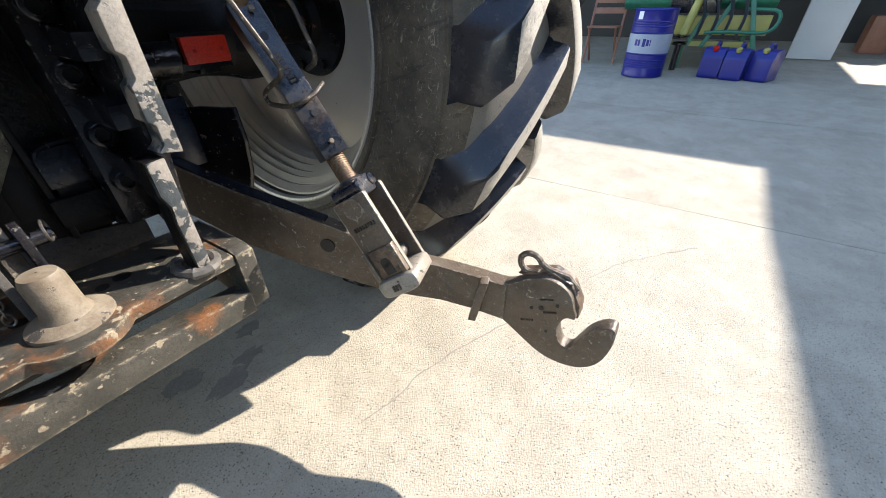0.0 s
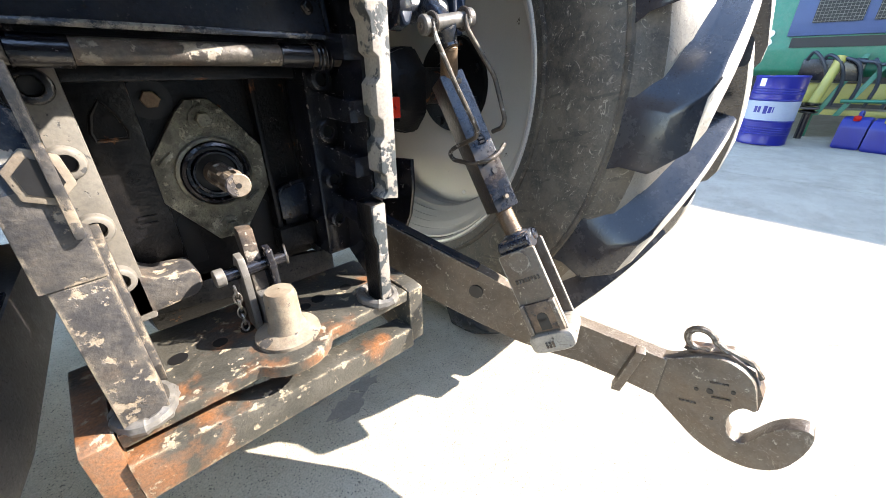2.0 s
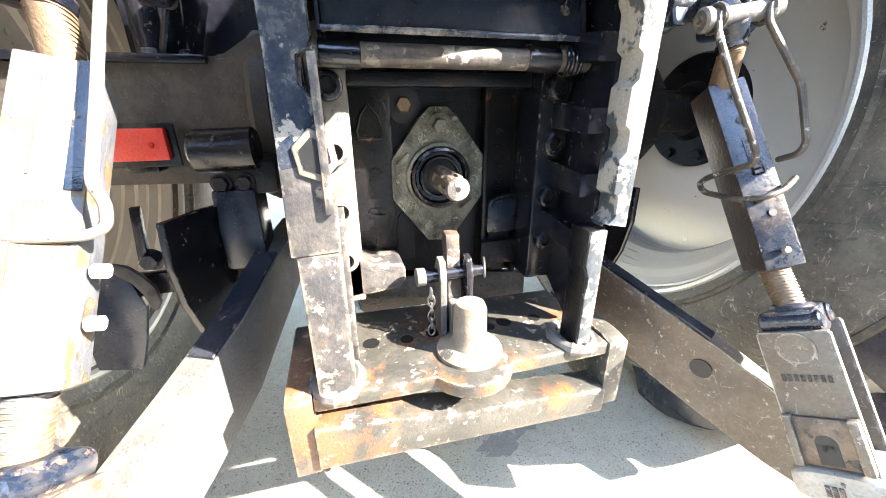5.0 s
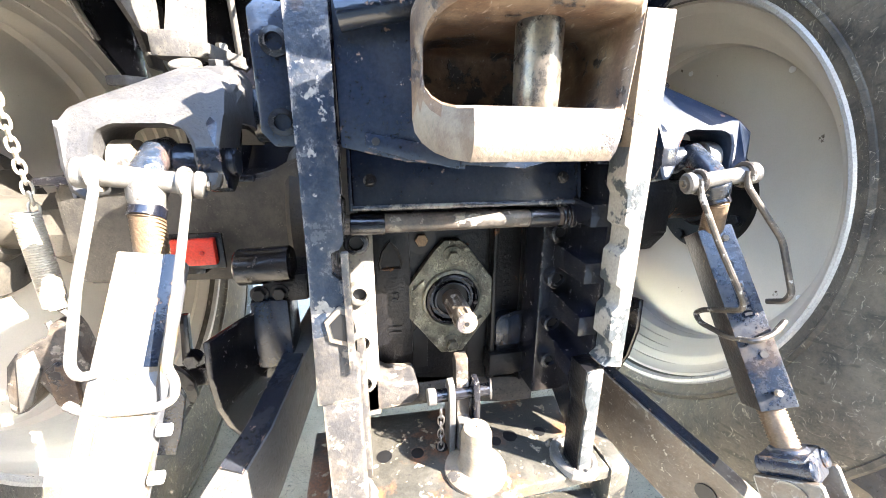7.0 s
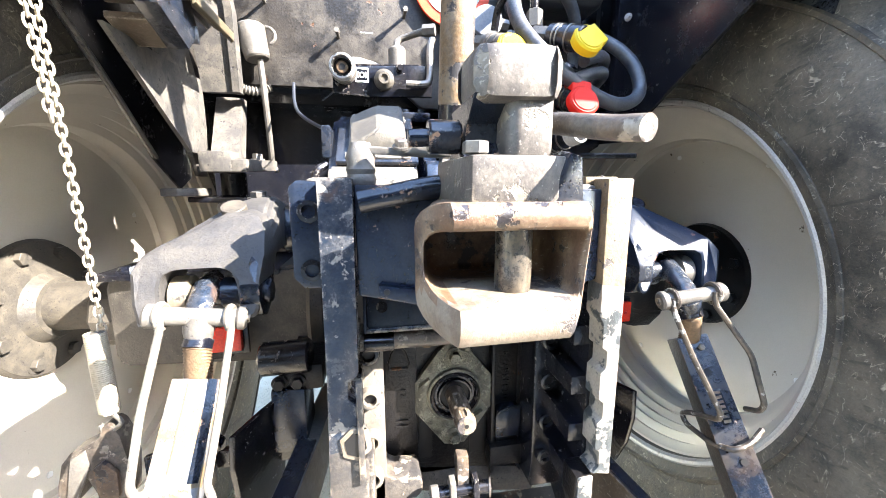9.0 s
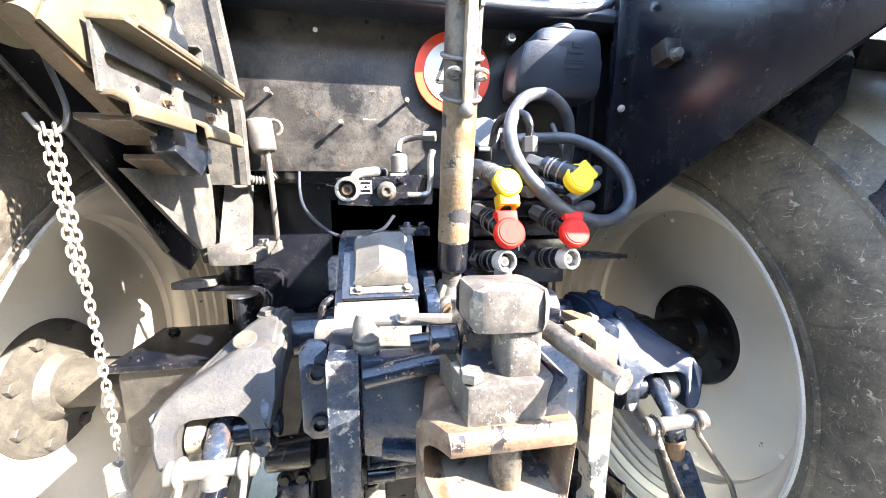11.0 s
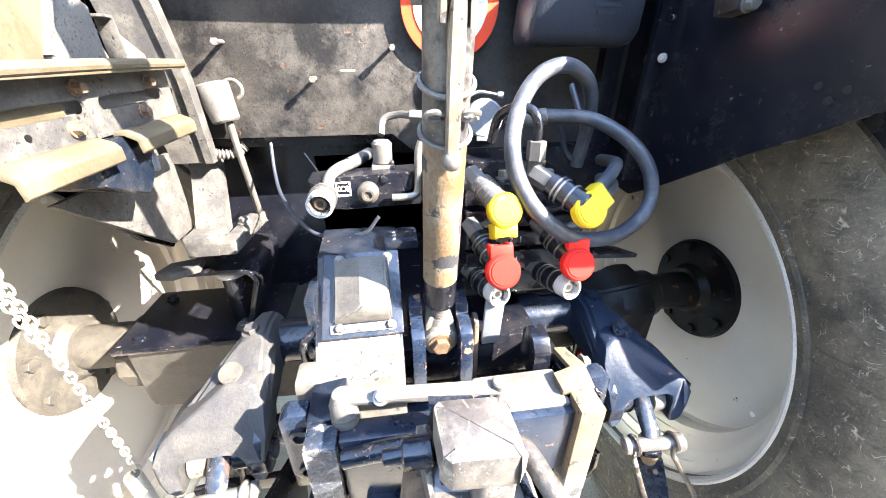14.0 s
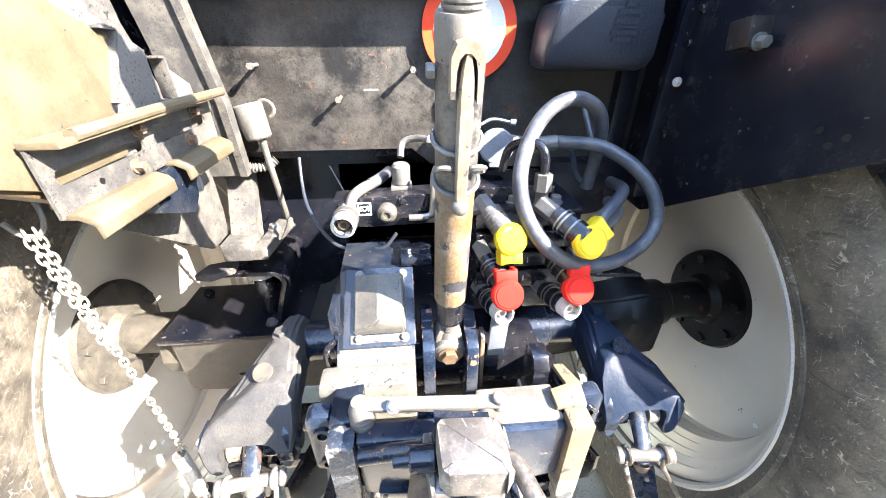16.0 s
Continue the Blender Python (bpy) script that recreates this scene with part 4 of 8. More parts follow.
# ---- hitch ladder rails ----
def rail(side):
    mir = side < 0
    lab = "vertical hitch ladder rail with chipped black paint" if side > 0 else "vertical hitch ladder rail with flaking paint and bolt bosses"
    t = thing("hitch_rail", (side * 0.17, 0, 0.515), lab, "hitch rail", "hitch rails")
    bm = B()
    if side > 0:
        pts = [(0.196, 1.125), (0.160, 1.125), (0.162, 0.94), (0.168, 0.93)]
        z = 0.895
        while z > 0.72:
            pts += [(0.169, z), (0.177, z - 0.006), (0.177, z - 0.030), (0.169, z - 0.038)]
            z -= 0.078
        pts += [(0.166, 0.70), (0.196, 0.694)]
    else:
        pts = [(0.196, 1.125), (0.157, 1.125), (0.159, 0.892), (0.163, 0.884), (0.172, 0.880), (0.173, 0.858), (0.163, 0.848), (0.161, 0.75), (0.152, 0.742), (0.153, 0.70), (0.202, 0.698), (0.197, 0.885)]
    prism(bm, pts, "y", -0.09, -0.055, 0.0025)
    bmesh.ops.bisect_plane(bm, geom=list(bm.verts) + list(bm.edges) + list(bm.faces), plane_co=(0, 0, 1.010 if side > 0 else 0.815), plane_no=(0.15, 0, 1))
    bar = part("face_bar", bm, M_rail, t, "", mir)
    if side > 0:
        bar.data.materials[0] = M_flaked
        bar.data.materials.append(M_ochre)
        for f in bar.data.polygons:
            if f.center.z + 0.15 * f.center.x > 1.010:
                f.material_index = 1
    else:
        bar.data.materials.append(M_worn)
        for f in bar.data.polygons:
            if f.center.z - 0.15 * f.center.x < 0.815:
                f.material_index = 1
    bm = B()
    prism(bm, [(-0.055, 1.122), (0.085, 1.10), (0.085, 0.60), (-0.02, 0.53), (-0.055, 0.69)], "x", 0.172, 0.192, 0.002)
    part("side_plate", bm, M_black if side > 0 else M_rail, t, "", mir)
    bm = B()
    box(bm, 0.128, 0.174, 0.030, 0.095, 0.575, 0.885, 0.004)
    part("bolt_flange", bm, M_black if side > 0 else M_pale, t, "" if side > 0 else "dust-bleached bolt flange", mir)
    # steps between the notches
    for k, z in enumerate((0.985, 0.905, 0.826, 0.748, 0.672)):
        bm = B()
        prism(bm, [(-0.056, z + 0.010), (0.030, z + 0.018), (0.030, z - 0.018), (-0.056, z - 0.020)], "x", 0.146 if side > 0 else 0.160, 0.174, 0.003)
        part("ladder_step", bm, M_black if side > 0 else M_rail, t, "", mir)
    for z in (0.861, 0.787, 0.712, 0.644):
        bm = B()
        p = V(0.150, 0.032, z)
        lathe(bm, [(0.0, 0.0175), (-0.010, 0.0175), (-0.015, 0.0160), (-0.016, 0.0145), (-0.016, 0.0100), (-0.006, 0.0092)], p, "y", 24)
        head = part("socket_bolt", bm, M_black if side > 0 or z > 0.83 else M_pale, t, "cylinder head bolt" if side > 0 else "empty bolt boss", mir)
        bm = B()
        cyl(bm, p + V(0, -0.005, 0), p + V(0, -0.009, 0), 0.0095, n=6)
        part("socket", bm, M_signblack, head, "", mir)
    bm = B()
    if side > 0:
        prism(bm, [(0.172, 0.694), (0.146, 0.692), (0.145, 0.645), (0.152, 0.625), (0.150, 0.600), (0.150, 0.512), (0.172, 0.512)], "y", -0.084, -0.046, 0.003)
    else:
        box(bm, 0.153, 0.197, -0.088, -0.03, 0.512, 0.70, 0.003)
    part("leg", bm, M_casting if side > 0 else M_worn, t, "", mir)
    if side < 0:
        bm = B()
        prism(bm, [(-0.030, 0.517), (0.020, 0.517), (0.030, 0.560), (0.034, 0.640), (0.020, 0.72), (-0.055, 0.72), (-0.055, 0.56)], "x", 0.146, 0.158, 0.002)
        part("leg_return", bm, M_worn, t, "flaking plate between leg and bolt flange", mir)
    if side > 0:
        bm = B()
        prism(bm, [(0.171, 0.692), (0.148, 0.690), (0.147, 0.646), (0.154, 0.625), (0.152, 0.600), (0.152, 0.520), (0.171, 0.520)], "y", -0.088, -0.083, 0.0015)
        part("leg_face", bm, M_flaked, t, "pale flaking leg face", mir)
    bm = B()
    x0 = 0.16 if side > 0 else 0.175
    loop = [V(x0 + 0.026 * math.cos(2 * math.pi * i / 40), -0.060 + 0.034 * math.sin(2 * math.pi * i / 40), 0.517) for i in range(41)]
    tube(bm, loop, lambda f: 0.0085 + 0.0018 * math.sin(f * 70) * math.sin(f * 31), 8, smooth=False)
    part("weld", bm, M_zinc, t, "grey weld bead", mir)
    if side < 0:
        bm = B()
        prism(bm, [(0.155, 0.882), (0.163, 0.882), (0.163, 0.742), (0.155, 0.742)], "y", -0.098, -0.088, 0.002)
        part("guide_strip", bm, M_worn, t, "narrow strip with flaking paint", mir)
        bm = B()
        hexa = [(0.166 + 0.021 * math.cos(math.radians(60 * k + 20)), 0.797 + 0.025 * math.sin(math.radians(60 * k + 20))) for k in range(6)]
        prism(bm, hexa, "y", -0.0935, -0.086, 0.002)
        boss = part("hex_boss", bm, M_lip, t, "pale six-sided boss", mir)
        bm = B()
        prism(bm, [(0.166 + (x - 0.166) * 0.68, 0.797 + (z - 0.797) * 0.68) for x, z in hexa], "y", -0.0945, -0.090)
        part("boss_hole", bm, M_signblack, boss, "", mir)
        bm = B()
        prism(bm, [(0.152, 0.664), (0.140, 0.655), (0.128, 0.638), (0.114, 0.629), (0.074, 0.626), (0.068, 0.618), (0.068, 0.600), (0.078, 0.588), (0.152, 0.580)], "y", 0.030, 0.088, 0.004)
        part("stop_block", bm, M_worn, t, "curved stop block with paint flaking off its top", mir)
    return t


rail(1)
rail(-1)


def drawbar():
    t = thing("drawbar_assembly", (0, 0, 0.40), "welded drawbar frame of worn, rust-streaked steel", "drawbar frame")
    bm = B()
    pts = [(-0.205, 0.10), (0.205, 0.085), (0.205, -0.088), (0.075, -0.090)]
    pts += [(0.0 + 0.062 * math.cos(a), -0.058 + 0.062 * math.sin(a)) for a in [math.radians(d) for d in range(-30, -151, -15)]]
    pts += [(-0.075, -0.090), (-0.205, -0.088)]
    prism(bm, pts, "z", 0.496, 0.516, 0.003)
    up = part("upper_plate", bm, M_frame, t, "rust-stained upper plate")
    for x, y, r in ((-0.128, 0.005, 0.012), (-0.076, 0.001, 0.010), (0.054, -0.002, 0.009), (0.081, 0.004, 0.012), (0.134, 0.003, 0.010), (-0.036, 0.005, 0.010)):
        bm = B()
        cyl(bm, (x, y, 0.50), (x, y, 0.5166), r, n=20)
        part("bolt_hole", bm, M_signblack, up)
    bm = B()
    prism(bm, [(-0.208, 0.480), (-0.12, 0.472), (-0.04, 0.456), (0.05, 0.452), (0.13, 0.446), (0.206, 0.440), (0.206, 0.398), (-0.208, 0.415)], "y", -0.100, -0.052, 0.004)
    part("lower_bar", bm, M_frame, t, "rusty lower bar")
    for s in (-1, 1):
        bm = B()
        prism(bm, [(-0.092, 0.515), (-0.07, 0.520), (0.075, 0.520), (0.075, 0.43), (-0.06, 0.398), (-0.092, 0.402)], "x", s * 0.206, s * 0.238, 0.004)
        part("end_plate", bm, M_frame, t)
    bm = B()
    box(bm, -0.204, 0.204, 0.010, 0.060, 0.425, 0.4955, 0.003)
    part("inner_web", bm, M_casting, t, "black web between the plates")
    # coupling pin on its disc
    bm = B()
    lathe(bm, [(0.514, 0.047), (0.521, 0.046), (0.525, 0.038), (0.529, 0.028), (0.540, 0.0235), (0.583, 0.0225), (0.592, 0.019), (0.594, 0.001)], V(0.005, -0.047, 0), "z", 36)
    part("coupling_pin", bm, M_pin, t, "dusty steel coupling pin on a round base")
    return t


drawbar()


def pin_latch():
    t = thing("drawbar_latch", (0, 0.01, 0.515), "small steel drawbar latch with lever, cross pin and chain", "latch")
    for x in (-0.027, 0.012):
        bm = B()
        prism(bm, [(-0.012, 0.515), (0.022, 0.515), (0.024, 0.62), (0.012, 0.640), (-0.004, 0.636), (-0.012, 0.61)], "x", x, x + 0.010, 0.002)
        part("cheek", bm, M_zinc if x < 0 else M_black, t)
    bm = B()
    cyl(bm, (-0.050, 0.008, 0.612), (0.045, 0.008, 0.612), 0.010, n=18, bev=0.001)
    part("cross_pin", bm, M_black, t)
    bm = B()
    cyl(bm, (-0.058, 0.008, 0.612), (-0.045, 0.008, 0.612), 0.013, n=18, bev=0.001)
    part("pin_head", bm, M_zinc, t)
    bm = B()
    prism(bm, [(0.0, 0.575), (0.016, 0.575), (0.038, 0.655), (0.030, 0.672), (0.014, 0.668)], "x", -0.012, 0.008, 0.002)
    part("lever", bm, M_lever, t)
    bm = B()
    box(bm, -0.013, 0.008, -0.02, 0.02, 0.515, 0.575, 0.003)
    part("tongue", bm, M_zinc, t)
    bm = B()
    tube(bm, ring_path((0.040, -0.004, 0.622), (0, 0.2, 1), (0.3, 1, 0), 0.013, 16), 0.0018, 6, smooth=False)
    part("spring_clip", bm, M_steel, t, "bright wire clip")
    for i in range(6):
        bm = B()
        a, b = ((0, 0, 1), (1, 0, 0)) if i % 2 else ((0, 0, 1), (0, 1, 0))
        path = [V(-0.040, -0.008, 0.592 - i * 0.012) + Vector(a) * (0.009 * math.cos(w)) + Vector(b) * (0.005 * math.sin(w)) for w in [2 * math.pi * k / 12 for k in range(13)]]
        tube(bm, path, 0.0014, 5, smooth=False)
        part("link", bm, M_steel, t)


pin_latch()


def chassis():
    t = thing("tractor", (0, 1.6, 0.55), "dark underside and engine body of the tractor", "tractor body")
    bm = B()
    box(bm, -0.30, 0.30, 0.70, 3.4, 0.55, 1.32, 0.03)
    part("gearbox", bm, M_casting, t)
    for s in (-1, 1):
        bm = B()
        box(bm, s * 0.30 - (0.30 if s < 0 else 0), s * 0.30 + (0.30 if s > 0 else 0), 0.95, 2.0, 0.62, 1.34, 0.03)
        part("side_tank", bm, M_plastic, t)
    bm = B()
    box(bm, -0.40, 0.40, 2.0, 3.9, 1.0, 1.75, 0.08)
    part("bonnet", bm, M_cab, t)


chassis()


# ---- pieces between the rails ----
def cross_tube():
    t = thing("cross_tube", (0, 0, 0.876), "rust-brown steel tube with collars and a short spring", "tube")
    bm = B()
    cyl(bm, (-0.170, 0, 0.891), (0.170, 0, 0.890), 0.0125, n=20)
    part("tube", bm, M_lever, t)
    for x0, x1, r in ((-0.155, -0.112, 0.0145), (0.085, 0.128, 0.0145)):
        bm = B()
        cyl(bm, (x0, 0, 0.891), (x1, 0, 0.890), r, n=20, bev=0.001)
        part("collar", bm, M_black, t)
    bm = B()
    pts = []
    for i in range(57):
        a = 2 * math.pi * i / 14
        pts.append(V(0.132 + 0.024 * i / 56, 0.016 * math.cos(a), 0.890 + 0.016 * math.sin(a)))
    tube(bm, pts, 0.002, 6, smooth=False)
    part("spring", bm, M_black, t, "short black coil spring")


cross_tube()


def guard():
    t = thing("pto_guard", (0, 0.02, 0.905), "blue-black folded sheet guard above the tube", "guard")
    bm = B()
    pts = [(-0.012, 0.914), (0.055, 0.907), (0.06, 1.01), (0.03, 1.02), (0.0, 0.965)]
    prism(bm, pts, "x", -0.150, 0.152, 0.006)
    part("sheet", bm, M_guard, t)
    bm = B()
    tube(bm, [(-0.150, -0.013, 0.913), (0.152, -0.013, 0.913)], 0.0035, 10, smooth=False)
    part("lower_fold", bm, M_rail, t, "worn folded lower edge")
    for x0, x1 in ((-0.1545, -0.150), (0.152, 0.1565)):
        bm = B()
        prism(bm, [(-0.016, 0.910), (0.055, 0.905), (0.062, 1.013), (0.03, 1.024), (-0.003, 0.966)], "x", x0, x1, 0.0015)
        part("side_flange", bm, M_guard, t)
    for x in (-0.128, 0.130):
        bm = B()
        hexbolt(bm, (x, -0.0045, 0.945), (0, -0.97, 0.24), 0.006, 0.005)
        part("bolt", bm, M_black, t)


guard()


def hitch():
    t = thing("trailer_hitch", (0, -0.15, 0.965), "heavy automatic trailer hitch with worn rusty jaw and lever", "trailer hitch")
    # carriage plate
    bm = B()
    prism(bm, [(-0.156, 1.118), (0.160, 1.112), (0.160, 0.99), (0.04, 0.962), (-0.09, 0.97), (-0.156, 0.985)], "y", -0.078, -0.045, 0.004)
    part("carriage", bm, M_guard, t, "blue-black carriage plate with dust")
    bm = B()
    tube(bm, [(-0.150, -0.085, 1.098), (-0.11, -0.088, 1.106), (-0.07, -0.092, 1.114), (-0.03, -0.096, 1.118)], 0.0135, 14)
    part("upper_rib", bm, M_blue, t)
    bm = B()
    prism(bm, [(-0.132, 1.000), (-0.085, 0.992), (-0.03, 0.975), (-0.03, 0.962), (-0.09, 0.973), (-0.132, 0.985)], "y", -0.088, -0.06, 0.003)
    part("lower_rib", bm, M_guard, t)
    bm = B()
    cyl(bm, (-0.122, -0.0895, 0.991), (-0.122, -0.08, 0.991), 0.004, n=12)
    part("rib_hole", bm, M_signblack, t)
    # jaw: a thin-walled casting with chamfered corners and a heavy lower lip
    def front(x, z):
        left = min(1.0, max(0.0, (x + 0.094) / 0.038))
        right = min(1.0, max(0.0, (0.066 - x) / 0.030))
        return -0.168 - 0.040 * left - (0.036 * min(left, right)) - 0.008 * max(0.0, 1.02 - z) / 0.05

    def around(e, depth, back=0.0):
        """Rounded rectangle shrunk by e, with its own depth at every point; the floor is thicker than the walls."""
        x0, x1, z0, z1 = -0.0955 + e + back, 0.0680 - e, 0.977 + min(e * 5.0, 0.034 + e * 0.3) + back, 1.102 - min(e * 3.2, 0.024 + e * 0.3)
        pts = []
        for cx, cz, r, start in ((x1, z1, 0.012, 0), (x0, z1, 0.026, 90), (x0, z0, 0.030, 180), (x1, z0, 0.014, 270)):
            r = max(0.006, r - e * 0.8)
            ox, oz = cx - r if cx == x1 else cx + r, cz - r if cz == z1 else cz + r
            for k in range(6):
                w = math.radians(start + 18 * k)
                pts.append((ox + r * math.cos(w), oz + r * math.sin(w)))
        return [V(x - (0.012 * max(0.0, 1.06 - z) / 0.08 if x > 0 else 0.0), depth(x, z), z) for x, z in pts]

    bm = B()
    rings = [around(0.0, lambda x, z: -0.07, 0.022), around(0.0, lambda x, z: -0.150, 0.008), around(0.0, lambda x, z: front(x, z) + 0.008), around(0.0012, lambda x, z: front(x, z) + 0.003), around(0.003, front), around(0.005, lambda x, z: front(x, z) + 0.0005),
             around(0.0068, lambda x, z: front(x, z) + 0.004), around(0.0078, lambda x, z: front(x, z) + 0.010), around(0.011, lambda x, z: -0.13), around(0.020, lambda x, z: -0.098), around(0.028, lambda x, z: -0.092), around(0.036, lambda x, z: -0.090), around(0.044, lambda x, z: -0.089)]
    loft(bm, rings)
    jaw = part("jaw", bm, M_rust, t, "rusty cast jaw with a sun-bleached lower lip")
    jaw.data.materials.append(M_lip)
    for f in jaw.data.polygons:
        if f.center.z < 1.014 and f.center.y < -0.11:
            f.material_index = 1
    bm = B()
    lathe(bm, [(0.975, 0.0140), (1.006, 0.0145), (1.013, 0.0176), (1.030, 0.0182), (1.100, 0.0182)], V(0.001, -0.176, 0), "z", 28)
    part("hitch_pin", bm, M_hpin, t, "bright worn hitch pin")
    # body above the jaw
    bm = B()
    prism(bm, [(-0.060, -0.10), (-0.050, -0.205), (0.022, -0.205), (0.058, -0.19), (0.058, -0.085), (-0.060, -0.085)], "z", 1.100, 1.143, 0.005)
    part("body_base", bm, M_head, t, "dust-covered cast hitch body")
    bm = B()
    rings = []
    for z, x0, y0 in ((1.138, -0.050, -0.178), (1.146, -0.046, -0.160), (1.158, -0.043, -0.150), (1.176, -0.041, -0.152), (1.188, -0.042, -0.170), (1.196, -0.044, -0.190)):
        rings.append([V(x0, y0, z), V(-0.004, y0 - 0.006, z), V(0.026, y0 - 0.006, z), V(0.027, -0.10, z), V(x0, -0.09, z)])
    loft(bm, rings)
    part("column", bm, M_blue, t, "dark hollowed column")
    bm = B()
    prism(bm, [(-0.012, -0.182), (-0.004, -0.191), (0.028, -0.193), (0.032, -0.186), (0.031, -0.130), (-0.012, -0.130)], "z", 1.142, 1.196, 0.004)
    part("pillar", bm, M_head, t, "pale scratched front pillar")
    bm = B()
    prism(bm, [(-0.044, -0.190), (-0.036, -0.198), (0.027, -0.202), (0.034, -0.194), (0.033, -0.140), (0.026, -0.132), (-0.038, -0.128), (-0.046, -0.136)], "z", 1.190, 1.238, 0.013)
    part("head", bm, M_head, t, "pale scratched hitch head block")
    bm = B()
    prism(bm, [(0.022, 1.100), (0.060, 1.100), (0.056, 1.142), (0.044, 1.146)], "y", -0.20, -0.12, 0.002)
    part("wedge", bm, M_blue, t)
    bm = B()
    hexbolt(bm, (-0.043, -0.190, 1.142), (0, 0, 1), 0.012, 0.010, False)
    part("nut", bm, M_zinc, t)
    bm = B()
    cyl(bm, (-0.078, -0.135, 1.165), (-0.045, -0.135, 1.165), 0.017, n=24, bev=0.002)
    cyl(bm, (-0.098, -0.135, 1.163), (-0.070, -0.135, 1.165), 0.009, n=16, bev=0.001)
    part("pivot_boss", bm, M_blue, t)
    bm = B()
    tube(bm, [(0.028, -0.150, 1.176), (0.048, -0.156, 1.178), (0.060, -0.185, 1.172), (0.072, -0.220, 1.165), (0.081, -0.250, 1.161)], 0.0112, 16)
    part("release_lever", bm, M_lever, t, "bent round steel release lever")
    # flat latch bar along the top
    bm = B()
    la, lb = V(-0.150, -0.046, 1.160), V(0.060, -0.052, 1.150)
    obox(bm, (la + lb) / 2, (lb - la) / 2, V(0, 0.010, 0.002), V(0, -0.001, 0.004), 0.002)
    bar = part("latch_bar", bm, M_zinc, t, "pale dusty latch bar")
    bm = B()
    obox(bm, la + (lb - la) * 0.52 + V(0, -0.011, 0.004), (lb - la) * 0.30, V(0, 0.003, 0.001), V(0, -0.001, 0.006), 0.002)
    part("bar_rib", bm, M_zinc, bar)
    bm = B()
    hexbolt(bm, la + (lb - la) * 0.24 + V(0, -0.008, 0.004), (0, -0.5, 1), 0.0075, 0.008)
    part("bar_bolt", bm, M_steel, bar)
    bm = B()
    cyl(bm, V(0.056, -0.052, 1.138), V(0.056, -0.052, 1.162), 0.0105, n=20, bev=0.002)
    part("bar_pivot", bm, M_zinc, t)
    bm = B()
    lathe(bm, [(1.112, 0.010), (1.118, 0.017), (1.124, 0.0185), (1.130, 0.0165), (1.136, 0.0185), (1.142, 0.0165), (1.150, 0.018), (1.160, 0.015), (1.168, 0.012), (1.168, 0.0005)], V(-0.148, -0.046, 0), "z", 20)
    part("rod_knob", bm, M_zinc, t, "grey coil-ribbed knob")
    bm = B()
    prism(bm, [(-0.198, 1.125), (-0.150, 1.128), (-0.150, 1.085), (-0.175, 1.06), (-0.198, 1.06)], "y", -0.050, 0.02, 0.004)
    part("corner_bracket", bm, M_blue, t)
    bm = B()
    box(bm, 0.03, 0.160, -0.066, 0.0, 1.085, 1.118, 0.008)
    part("crosshead", bm, M_case, t, "dusty crosshead casting")


hitch()


def side_ear(side):
    mir = side > 0
    t = thing("sensor_bracket", (side * 0.215, -0.02, 0.985), "blue-black ear plate bolted beside the hitch rail", "bracket", "rail ear plates")
    bm = B()
    prism(bm, [(-0.238, 1.115), (-0.228, 1.124), (-0.200, 1.122), (-0.196, 0.985), (-0.225, 0.985), (-0.238, 1.00)], "y", -0.035, -0.006, 0.005)
    part("plate", bm, M_guard, t, "", mir)
    for z in (1.085, 1.01):
        bm = B()
        lathe(bm, [(-0.035, 0.014), (-0.040, 0.014), (-0.041, 0.0085), (-0.030, 0.008), (-0.030, 0.0005)], V(-0.214, 0, z), "y", 20)
        part("bush", bm, M_black, t, "", mir)
    if side > 0:
        bm = B()
        prism(bm, [(0.150, -0.054), (0.198, -0.054), (0.205, -0.010), (0.190, 0.030), (0.172, 0.030), (0.180, -0.012), (0.150, -0.020)], "z", 1.118, 1.128, 0.002)
        part("cap_plate", bm, M_ochre, t, "ochre plate with a cut-out on the rail's top")
        bm = B()
        hexbolt(bm, (0.206, 0.0, 1.118), (1, 0, 0), 0.010, 0.010)
        part("cap_bolt", bm, M_zinc, t, "pale bolt head")
        bm = B()
        prism(bm, [(0.005, 1.085), (0.060, 1.085), (0.060, 1.150), (0.045, 1.165), (0.020, 1.160), (0.005, 1.140)], "x", 0.130, 0.158, 0.004)
        part("rear_lug", bm, M_black, t, "black lug behind the rail's top")


side_ear(-1)
side_ear(1)


